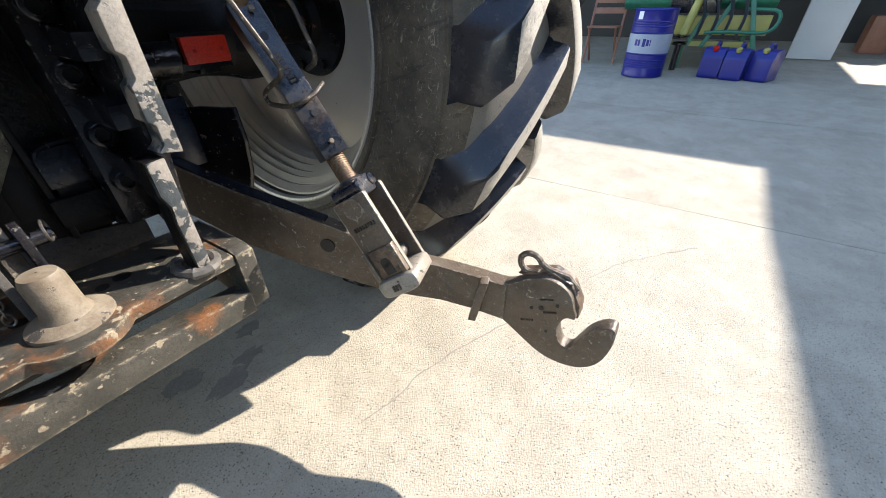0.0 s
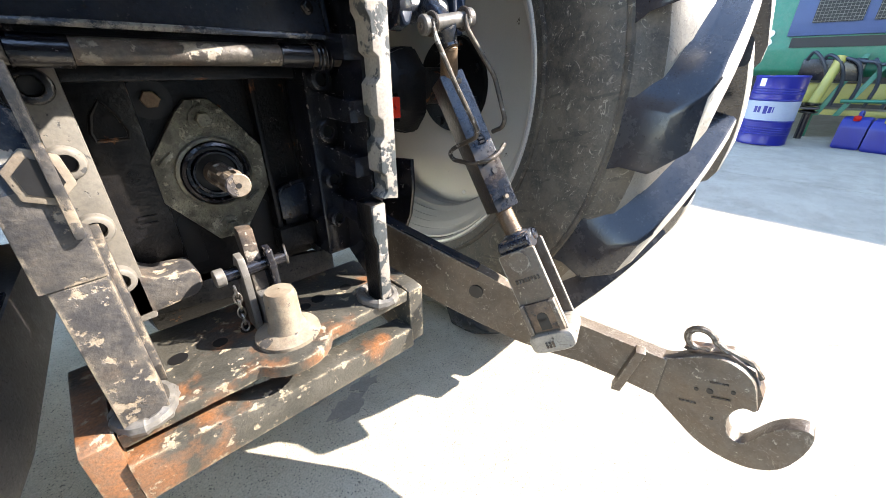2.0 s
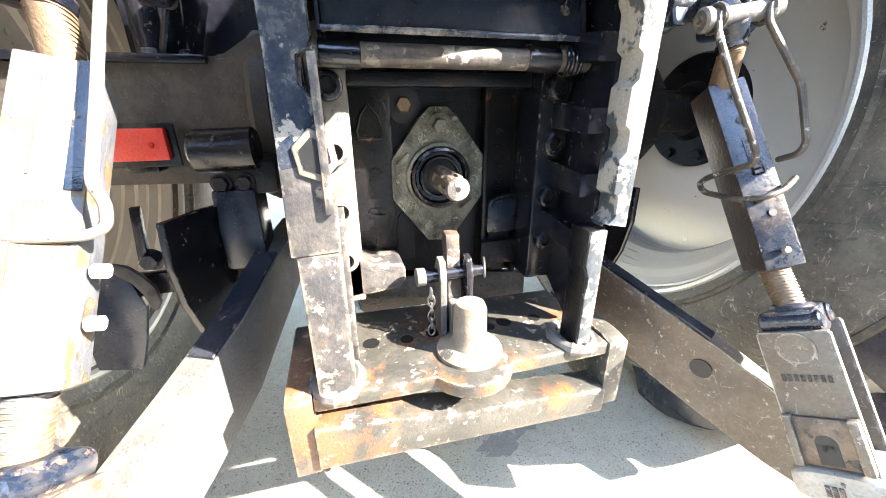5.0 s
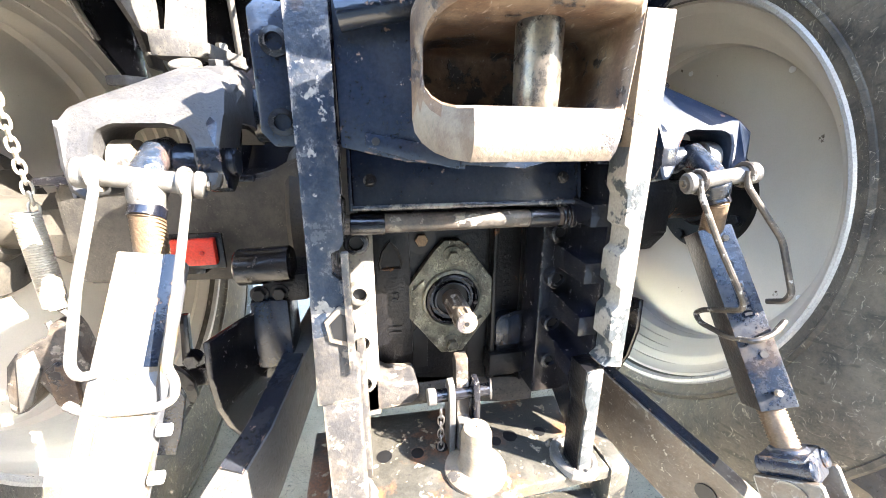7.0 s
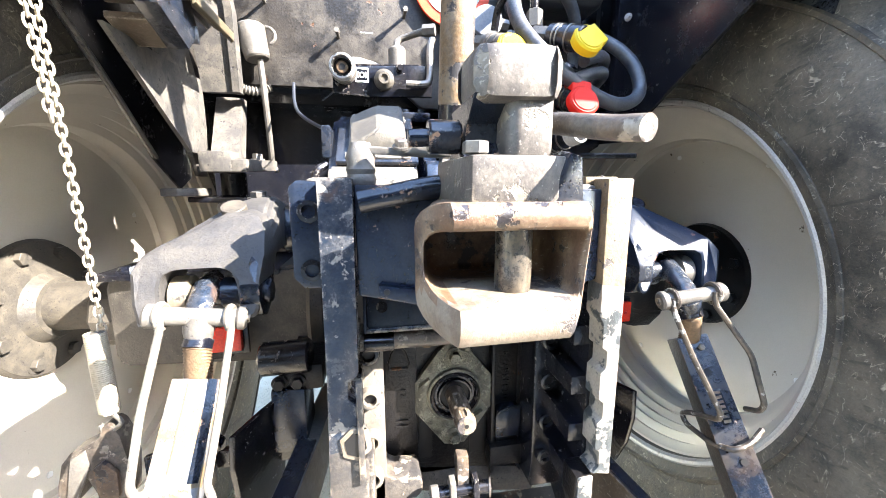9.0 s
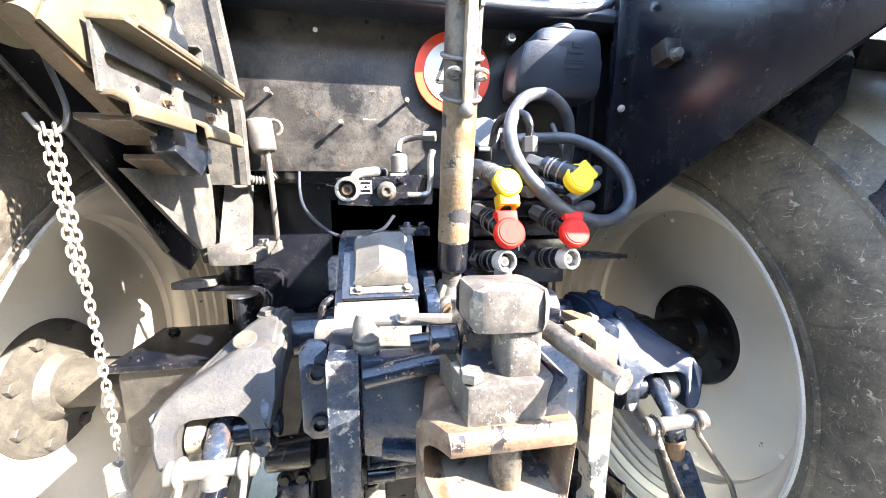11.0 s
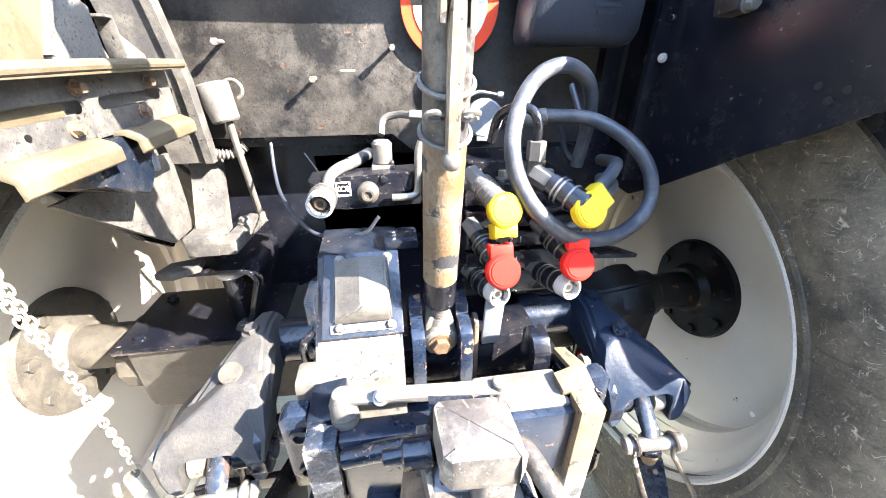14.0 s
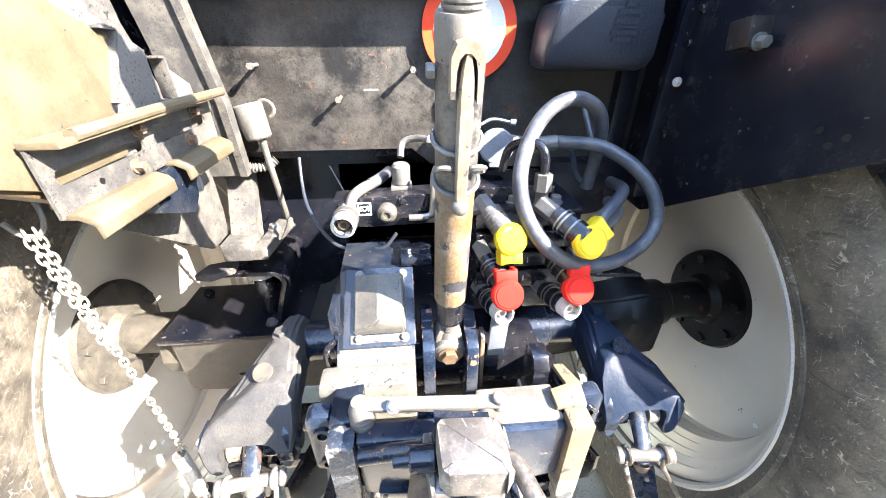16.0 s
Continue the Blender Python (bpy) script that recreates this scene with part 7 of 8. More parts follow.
def valve_block():
    t = thing("valve_block", (0.13, 0.27, 1.10), "stacked black hydraulic valve block with numbered sections", "valve block", move=(0.012, -0.02, 0.034))
    for z0, z1, y0 in ((1.10, 1.150, 0.20), (1.155, 1.195, 0.195), (1.20, 1.232, 0.20), (1.237, 1.272, 0.205), (1.277, 1.315, 0.215)):
        bm = B()
        box(bm, 0.045, 0.245, y0, 0.36, z0, z1, 0.004)
        part("section", bm, M_black, t)
    for x, z, s in ((0.128, 1.210, "2"), (0.146, 1.210, "1"), (0.140, 1.172, "1")):
        c = bpy.data.curves.new("number", "FONT")
        c.body, c.size, c.extrude = s, 0.016, 0.0006
        c.align_x = "CENTER"
        ob = new("number", c)
        me = bpy.data.meshes.new_from_object(ob)
        bpy.data.objects.remove(ob)
        me.materials.append(M_white)
        q = new("number", me)
        q.parent = t
        q.matrix_local = Matrix.Translation(-BASES[t.name]) @ pose(x, 0.1938 if z < 1.2 else 0.1988, z, 90, 0, 0)
    for x, y, z in ((0.06, 0.24, 1.315), (0.12, 0.25, 1.315), (0.20, 0.24, 1.315)):
        bm = B()
        hexbolt(bm, (x, y, z), (0, 0, 1), 0.010, 0.012)
        part("port_nut", bm, M_zinc, t)
    # bent pipe that rises from a union
    bm = B()
    tube(bm, [(0.148, 0.185, 1.385), (0.148, 0.185, 1.415), (0.140, 0.195, 1.435), (0.118, 0.215, 1.437), (0.10, 0.235, 1.42), (0.095, 0.25, 1.38)], 0.0075, 12)
    part("bent_pipe", bm, M_black, t)
    bm = B()
    cyl(bm, (0.149, 0.183, 1.362), (0.149, 0.185, 1.392), 0.015, n=6, bev=0.001)
    cyl(bm, (0.150, 0.184, 1.338), (0.149, 0.184, 1.365), 0.011, n=18)
    part("union_nut", bm, M_zinc, t, "zinc union nut")
    bm = B()
    cyl(bm, (0.060, 0.205, 1.330), (0.030, 0.215, 1.318), 0.012, n=6, bev=0.001)
    part("side_union", bm, M_zinc, t)
    bm = B()
    box(bm, 0.03, 0.20, 0.25, 0.36, 1.315, 1.345, 0.004)
    part("manifold", bm, M_black, t)
    bm = B()
    tube(bm, [(0.180, 0.185, 1.30), (0.215, 0.175, 1.295), (0.25, 0.19, 1.285)], 0.010, 10)
    part("stub_hose", bm, M_black, t)
    bm = B()
    cyl(bm, (0.150, 0.170, 1.288), (0.150, 0.20, 1.29), 0.012, n=6, bev=0.001)
    part("lower_union", bm, M_zinc, t)


valve_block()


def hoses():
    bm = B()
    tube(bm, [(0.160, 0.312, 1.432), (0.205, 0.306, 1.440), (0.254, 0.295, 1.442), (0.311, 0.270, 1.438), (0.368, 0.235, 1.405), (0.401, 0.205, 1.356), (0.397, 0.180, 1.297), (0.322, 0.140, 1.267), (0.219, 0.100, 1.285), (0.151, 0.095, 1.331), (0.121, 0.120, 1.378), (0.116, 0.150, 1.429), (0.142, 0.195, 1.481), (0.187, 0.235, 1.518), (0.244, 0.262, 1.527), (0.300, 0.290, 1.498), (0.321, 0.305, 1.442), (0.318, 0.315, 1.340)], 0.0128, 14, k=8)
    hose = thing("hydraulic_hose", (0.25, 0.2, 1.27), "thick blue-grey rubber hydraulic hose looped over the couplings", "hose")
    part("rubber_hose", bm, M_hose, hose)
    bm = B()
    cyl(bm, (0.172, 0.3105, 1.434), (0.232, 0.300, 1.442), 0.0150, n=20, bev=0.002)
    part("end_sleeve", bm, M_zinc, hose, "crimped zinc end sleeve")
    bm = B()
    cyl(bm, (0.150, 0.313, 1.431), (0.174, 0.3105, 1.434), 0.0165, n=6, bev=0.001)
    part("end_nut", bm, M_zinc, hose)
    bm = B()
    tube(bm, [(0.243, 0.130, 1.336), (0.273, 0.150, 1.350), (0.313, 0.185, 1.364), (0.350, 0.235, 1.366), (0.372, 0.320, 1.350)], 0.0115, 12)
    single("hydraulic_hose", bm, M_hose, "short blue-grey rubber hydraulic hose", "hose")
    bm = B()
    tube(bm, [(0.233, 0.140, 1.306), (0.283, 0.160, 1.326), (0.328, 0.200, 1.336), (0.348, 0.270, 1.326)], 0.0115, 12)
    single("hydraulic_hose", bm, M_hose, "short black rubber hydraulic hose", "hose")
    bm = B()
    tube(bm, [(0.225, 0.150, 1.278), (0.275, 0.165, 1.292), (0.322, 0.205, 1.292), (0.345, 0.290, 1.270)], 0.0115, 12)
    single("hydraulic_hose", bm, M_hose, "black rubber hydraulic hose curving behind the loop", "hose")
    bm = B()
    prism(bm, [(0.235, 0.250), (0.330, 0.215), (0.425, 0.205), (0.400, 0.240), (0.300, 0.300), (0.235, 0.300)], "z", 1.174, 1.184, 0.002)
    single("shelf_plate", bm, M_black, "black pointed steel plate beside the valve block", "plate")
    bm = B()
    tube(bm, [(0.278, 0.330, 1.418), (0.293, 0.320, 1.367), (0.318, 0.320, 1.356), (0.328, 0.330, 1.407), (0.318, 0.390, 1.489)], 0.006, 8)
    single("corrugated_conduit", bm, M_plastic, "thin black corrugated wiring conduit", "conduit")
    bm = B()
    tube(bm, [(-0.322, 0.500, 1.368), (-0.315, 0.460, 1.315), (-0.294, 0.400, 1.278), (-0.248, 0.330, 1.243), (-0.204, 0.300, 1.226), (-0.125, 0.270, 1.239), (-0.092, 0.270, 1.272)], 0.0038, 8)
    single("thin_hose", bm, M_plastic, "thin black cable hanging under the plate", "cable")
    bm = B()
    tube(bm, [(-0.260, 0.532, 1.336), (-0.215, 0.402, 1.331), (-0.190, 0.322, 1.334)], 0.0015, 6)
    single("wire", bm, M_plastic, "thin wire hanging from the cab floor", "wire")


hoses()


def coupling_plate():
    t = thing("brake_plate", (-0.12, 0.29, 1.225), "black steel coupling plate with a white pictogram", "plate", move=(0.01, -0.016, 0.063))
    bm = B()
    prism(bm, [(-0.216, 1.282), (-0.020, 1.292), (-0.020, 1.232), (-0.150, 1.228), (-0.216, 1.232)], "y", 0.282, 0.292, 0.002)
    part("plate", bm, M_black, t)
    bm = B()
    obox(bm, V(-0.12, 0.310, 1.288), V(0.098, 0, 0.004), V(0, 0.026, 0), V(0, 0, 0.002))
    part("top_flange", bm, M_black, t)
    # pictogram: square outline with a ring and two arcs
    bm = B()
    y = 0.2808
    for x0, x1, z0, z1 in ((-0.173, -0.147, 1.2785, 1.281), (-0.173, -0.147, 1.2545, 1.257), (-0.173, -0.1705, 1.257, 1.2785), (-0.1495, -0.147, 1.257, 1.2785)):
        box(bm, x0, x1, y, 0.2825, z0, z1)
    tube(bm, ring_path((-0.160, y + 0.001, 1.268), (1, 0, 0), (0, 0, 1), 0.0045, 16), 0.0012, 6, smooth=False)
    for s, e in ((-0.7, 0.7), (2.44, 3.84)):
        tube(bm, ring_path((-0.160, y + 0.001, 1.268), (1, 0, 0), (0, 0, 1), 0.0085, 8, s, e), 0.0010, 6, smooth=False)
    part("pictogram", bm, M_white, t, "white brake pictogram")
    bm = B()
    lathe(bm, [(0.283, 0.020), (0.272, 0.019), (0.268, 0.015), (0.262, 0.011), (0.262, 0.007), (0.266, 0.006), (0.266, 0.0004)], V(-0.117, 0, 1.260), "y", 28)
    part("round_boss", bm, M_axle, t, "dull round boss")
    for x, z in ((-0.205, 1.276), (-0.085, 1.283)):
        bm = B()
        hexbolt(bm, (x, 0.282, z), (0, -1, 0), 0.006, 0.005)
        part("plate_bolt", bm, M_black, t)
    bm = B()
    tube(bm, [(-0.075, 0.268, 1.252), (-0.045, 0.268, 1.252), (-0.030, 0.270, 1.258), (-0.026, 0.275, 1.285), (-0.024, 0.285, 1.325), (-0.018, 0.29, 1.345)], 0.0068, 10)
    part("bent_tube", bm, M_steel, t, "bent steel tube")
    bm = B()
    tube(bm, [(-0.188, 0.272, 1.270), (-0.180, 0.290, 1.290), (-0.165, 0.31, 1.298), (-0.148, 0.33, 1.300)], 0.0105, 12)
    part("elbow_pipe", bm, M_zinc, t, "pale bent elbow pipe")
    bm = B()
    tube(bm, [(-0.150, 0.33, 1.300), (-0.13, 0.36, 1.302), (-0.115, 0.41, 1.300)], 0.0115, 12)
    part("elbow_hose", bm, M_hose, t)
    bm = B()
    lathe(bm, [(1.288, 0.006), (1.290, 0.012), (1.298, 0.012), (1.300, 0.018), (1.335, 0.0185), (1.340, 0.014), (1.340, 0.0005)], V(-0.087, 0.335, 0), "z", 16)
    part("breather_cap", bm, M_zinc, t, "grey fluted breather cap")
    bm = B()
    box(bm, -0.108, -0.066, 0.315, 0.352, 1.285, 1.298, 0.002)
    part("breather_foot", bm, M_zinc, t)
    bm = B()
    tube(bm, [(-0.087, 0.36, 1.345), (-0.08, 0.38, 1.370), (-0.05, 0.37, 1.380), (-0.02, 0.34, 1.380)], 0.007, 10)
    cyl(bm, (-0.03, 0.345, 1.380), (-0.005, 0.335, 1.380), 0.012, n=6)
    part("pipe_union", bm, M_zinc, t)


coupling_plate()


def trailer_socket():
    t = thing("trailer_socket", (0.08, 0.31, 1.34), "blue-grey round trailer socket with flip lid", "socket", move=(0.021, -0.026, 0.053))
    n = V(-0.12, -0.96, 0.12).normalized()
    c = V(0.082, 0.298, 1.392)
    bm = B()
    cyl(bm, c + n * 0.002, c - n * 0.045, 0.029, n=30, bev=0.002)
    part("barrel", bm, M_black, t)
    bm = B()
    cyl(bm, c, c + n * 0.010, 0.0325, n=36, bev=0.003)
    lid = part("lid", bm, M_socket, t)
    a, b = frame_of(n)
    bm = B()
    obox(bm, c + n * 0.004 - b * 0.030 * (1 if b.z > 0 else -1), a * 0.012, b * 0.008, n * 0.005, 0.002)
    part("lid_tab", bm, M_socket, lid)
    bm = B()
    box(bm, 0.06, 0.11, 0.325, 0.365, 1.335, 1.40, 0.003)
    part("bracket", bm, M_black, t)
    bm = B()
    cyl(bm, (0.110, 0.315, 1.398), (0.135, 0.312, 1.394), 0.012, n=6, bev=0.001)
    part("union", bm, M_zinc, t)
    bm = B()
    tube(bm, [(0.06, 0.35, 1.42), (0.085, 0.35, 1.43), (0.12, 0.34, 1.425)], 0.003, 8)
    cyl(bm, (0.118, 0.342, 1.425), (0.128, 0.340, 1.425), 0.006, n=14)
    part("small_lever", bm, M_socket, t)


trailer_socket()


# ---- cab rear and fenders ----
def cab():
    t = thing("cab_rear", (0, 0.6, 1.35), "black sheet steel cab rear wall, dusty below the sill", "cab")
    bm = B()
    prism(bm, [(-0.60, 1.372), (-0.05, 1.372), (0.0, 1.33), (0.55, 1.30), (0.55, 1.90), (-0.60, 1.90)], "y", 0.545, 0.570, 0.003)
    wall = part("wall", bm, M_cabplate, t, "mud-spattered black sheet")
    for x, z in ((-0.386, 1.566), (-0.212, 1.497), (-0.041, 1.557)):
        bm = B()
        cyl(bm, (x, 0.548, z), (x, 0.500, z), 0.0042, n=12)
        cyl(bm, (x, 0.508, z), (x, 0.496, z), 0.0068, n=6)
        part("stud", bm, M_zinc, wall, "protruding threaded stud")
    for x, z in ((-0.27, 1.727), (-0.10, 1.72), (-0.14, 1.755), (-0.33, 1.745)):
        bm = B()
        cyl(bm, (x, 0.546, z), (x, 0.5435, z), 0.006, n=14)
        part("panel_hole", bm, M_white if -0.3 < x < -0.2 else M_signblack, wall)
    bm = B()
    obox(bm, V(-0.14, 0.5445, 1.512), V(0.016, 0, 0), V(0, 0.0006, 0), V(0, 0, 0.0010))
    part("scratch", bm, M_white, wall)
    # deep window sill with a rounded lip that shades the wall
    bm = B()
    prism(bm, [(0.435, 1.758), (0.428, 1.772), (0.435, 1.792), (0.70, 1.800), (0.70, 1.775)], "x", -0.56, 0.56, 0.004)
    part("sill", bm, M_plastic, t, "black sill above the wall")
    bm = B()
    tube(bm, [(-0.66, 0.50, 1.93), (-0.63, 0.47, 1.85), (-0.57, 0.445, 1.795), (-0.47, 0.432, 1.775), (-0.1, 0.428, 1.770), (0.25, 0.430, 1.772), (0.42, 0.438, 1.785), (0.50, 0.46, 1.82), (0.54, 0.50, 1.90)], 0.016, 12)
    part("sill_lip", bm, M_plastic, t, "rounded black rubber lip")
    bm = B()
    box(bm, -0.60, 0.54, 0.690, 0.700, 1.80, 2.45)
    part("window", bm, M_glass, t, "rear cab window").visible_shadow = False
    for x0, x1 in ((-0.70, -0.60), (0.54, 0.62)):
        bm = B()
        box(bm, x0, x1, 0.56, 0.72, 1.37, 2.50, 0.01)
        part("pillar", bm, M_cab, t)
    bm = B()
    box(bm, -0.74, 0.66, 0.56, 2.0, 2.46, 2.56, 0.03)
    part("roof", bm, M_cab, t)
    bm = B()
    box(bm, -0.64, 0.56, 0.60, 1.8, 1.34, 1.38)
    part("floor_pan", bm, M_cab, t)
    # added sheet that keeps the sun off the left rim
    bm = B()
    box(bm, -0.60, 0.42, 0.700, 0.725, 0.78, 1.34)
    part("underframe", bm, M_cab, t, "black sheet added below the cab floor to block the sun")
    bm = B()
    prism(bm, [(0.30, 1.34), (0.525, 1.34), (0.525, 1.23), (0.46, 1.19), (0.30, 1.17)], "y", 0.500, 0.690, 0.006)
    part("corner_box", bm, M_cab, t, "black box section under the cab corner")
    bm = B()
    box(bm, 0.455, 0.500, 0.515, 0.550, 1.32, 1.76, 0.004)
    part("edge_profile", bm, M_cab, t)
    bm = B()
    box(bm, -0.64, 0.56, 1.76, 1.80, 1.38, 1.9)
    part("front_bulkhead", bm, M_cab, t)


def glass():
    m = bpy.data.materials.new("window_glass")
    m.use_nodes = True
    b = m.node_tree.nodes["Principled BSDF"]
    b.inputs["Transmission Weight"].default_value = 1.0
    b.inputs["Roughness"].default_value = 0.03
    b.inputs["Base Color"].default_value = (0.85, 0.93, 0.92, 1)
    return m


M_glass = glass()
cab()


def sign():
    t = thing("speed_sign", (0.086, 0.535, 1.53), "round white speed sign with a red border", "sign")
    c = V(0.086, 0.520, 1.636)
    bm = B()
    cyl(bm, c + V(0, 0.010, 0), c, 0.104, n=64)
    part("red_disc", bm, M_signred, t)
    bm = B()
    box(bm, c.x - 0.02, c.x + 0.02, c.y + 0.009, 0.548, c.z - 0.03, c.z + 0.03)
    part("mount", bm, M_black, t)
    bm = B()
    cyl(bm, c, c + V(0, -0.0025, 0), 0.079, n=64)
    part("white_disc", bm, M_white, t)
    for x, z, dx, dz in ((-0.034, 0.006, 0.011, 0.030), (-0.026, -0.024, 0.020, 0.0), (-0.014, -0.004, 0.0, 0.040)):
        bm = B()
        u = V(dx, 0, dz)
        obox(bm, c + V(x, -0.0035, z), u, V(0, 0.0012, 0), V(-dz, 0, dx).normalized() * 0.0045)
        part("numeral_stroke", bm, M_signblack, t)


sign()


def tank():
    t = thing("washer_tank", (0.33, 0.44, 1.55), "black moulded plastic tank with embossed marks", "tank")
    bm = B()
    rings = []
    for z, x0, x1, y0 in ((1.558, 0.232, 0.440, 0.420), (1.566, 0.222, 0.452, 0.408), (1.585, 0.219, 0.458, 0.398), (1.630, 0.223, 0.452, 0.386), (1.672, 0.230, 0.442, 0.378), (1.680, 0.240, 0.440, 0.377), (1.683, 0.258, 0.440, 0.377), (1.700, 0.263, 0.432, 0.374), (1.711, 0.272, 0.424, 0.378), (1.716, 0.284, 0.412, 0.392)):
        rings.append([V(x0, 0.500, z), V(x1, 0.500, z), V(x1, y0 + 0.022, z), V(x1 - 0.006, y0 + 0.007, z), V(x1 - 0.02, y0, z), V(x0 + 0.02, y0, z), V(x0 + 0.006, y0 + 0.007, z), V(x0, y0 + 0.022, z)])
    loft(bm, rings)
    bmesh.ops.bevel(bm, geom=[e for e in bm.edges], offset=0.0025, segments=2, affect="EDGES")
    part("body", bm, M_plastic, t)
    bm = B()
    cyl(bm, (0.345, 0.425, 1.712), (0.345, 0.425, 1.732), 0.030, n=32, bev=0.003)
    cap = part("cap", bm, M_plastic, t)
    bm = B()
    tube(bm, ring_path((0.345, 0.425, 1.722), (1, 0, 0), (0, 1, 0), 0.032, 26), 0.0028, 8, smooth=False)
    part("cap_rim", bm, M_zinc, cap, "pale worn cap rim")
    bm = B()
    box(bm, 0.440, 0.466, 0.420, 0.470, 1.640, 1.662, 0.004)
    part("mounting_ear", bm, M_plastic, t)
    for z, w, h in ((1.676, 0.010, 0.006), (1.662, 0.022, 0.004), (1.647, 0.024, 0.0055), (1.637, 0.026, 0.0014), (1.628, 0.026, 0.0035), (1.616, 0.020, 0.0035)):
        bm = B()
        y = 0.386 - (z - 1.630) * 0.19
        obox(bm, V(0.365, y - 0.0006, z), V(w, 0, 0), V(0, 0.0014, 0), V(0, -0.19 * h, h))
        part("embossed_line", bm, M_plastic, t, "embossed line of small print")
    bm = B()
    cyl(bm, (0.228, 0.520, 1.714), (0.228, 0.462, 1.714), 0.013, n=22, bev=0.003)
    stop = part("rubber_stop", bm, M_plastic, t)
    bm = B()
    tube(bm, ring_path((0.228, 0.462, 1.714), (1, 0, 0), (0, 0, 1), 0.009, 18), 0.0022, 6, smooth=False)
    part("stop_ring", bm, M_zinc, stop)


tank()


def right_fender():
    t = thing("fender", (0.5, 0.2, 1.23), "large black sheet steel fender over the wheel", "fender", "fenders")
    bm = B()
    arc = [(AX_Y - 1.10 * math.cos(math.radians(q)), min(1.858, AX_Z + 1.10 * math.sin(math.radians(q)))) for q in range(48, 97, 6)]
    prism(bm, [(0.56, 1.24), (0.42, 1.232), (0.34, 1.275), (0.17, 1.382), (0.04, 1.460), (-0.07, 1.525), (-0.20, 1.59)] + arc, "x", 0.530, 0.540, 0.002)
    wall = part("inner_wall", bm, M_cab, t)
    bm = B()
    rings = []
    for i in range(12):
        a = math.radians(46 + i * 6)
        y, z = AX_Y - 1.10 * math.cos(a), min(1.866, AX_Z + 1.11 * math.sin(a))
        rings.append([V(0.54, y, z), V(1.22, y, z - 0.02), V(1.22, y, z - 0.028), V(0.54, y, z - 0.008)])
    loft(bm, rings)
    part("top_sheet", bm, M_cab, t)
    # corner profile strip with bolts
    bm = B()
    box(bm, 0.500, 0.531, 0.415, 0.438, 1.27, 2.05, 0.003)
    part("corner_profile", bm, M_cab, wall)
    for p in ((0.518, 0.40, 1.538), (0.526, 0.32, 1.75), (0.526, 0.40, 1.67), (0.526, 0.41, 1.61)):
        bm = B()
        hexbolt(bm, p, (-1, -0.4, 0), 0.007, 0.006)
        part("fender_bolt", bm, M_mouth if p[2] < 1.6 else M_black, wall)
    for y, z in ((0.085, 1.505), (0.065, 1.488), (0.048, 1.503), (0.264, 1.392), (0.268, 1.415)):
        bm = B()
        cyl(bm, (0.531, y, z), (0.5285, y, z), 0.0055, n=14)
        part("punched_hole", bm, M_signblack, wall)
    bm = B()
    obox(bm, V(0.512, 0.252, 1.625), V(0.020, 0, 0), V(0, 0.022, -0.004), V(0, 0.005, 0.022), 0.003)
    brk = part("lamp_bracket", bm, M_side, wall, "small grey folded bracket")
    bm = B()
    hexbolt(bm, (0.512, 0.228, 1.615), (0, -1, 0), 0.010, 0.014)
    part("bracket_bolt", bm, M_zinc, brk)


right_fender()


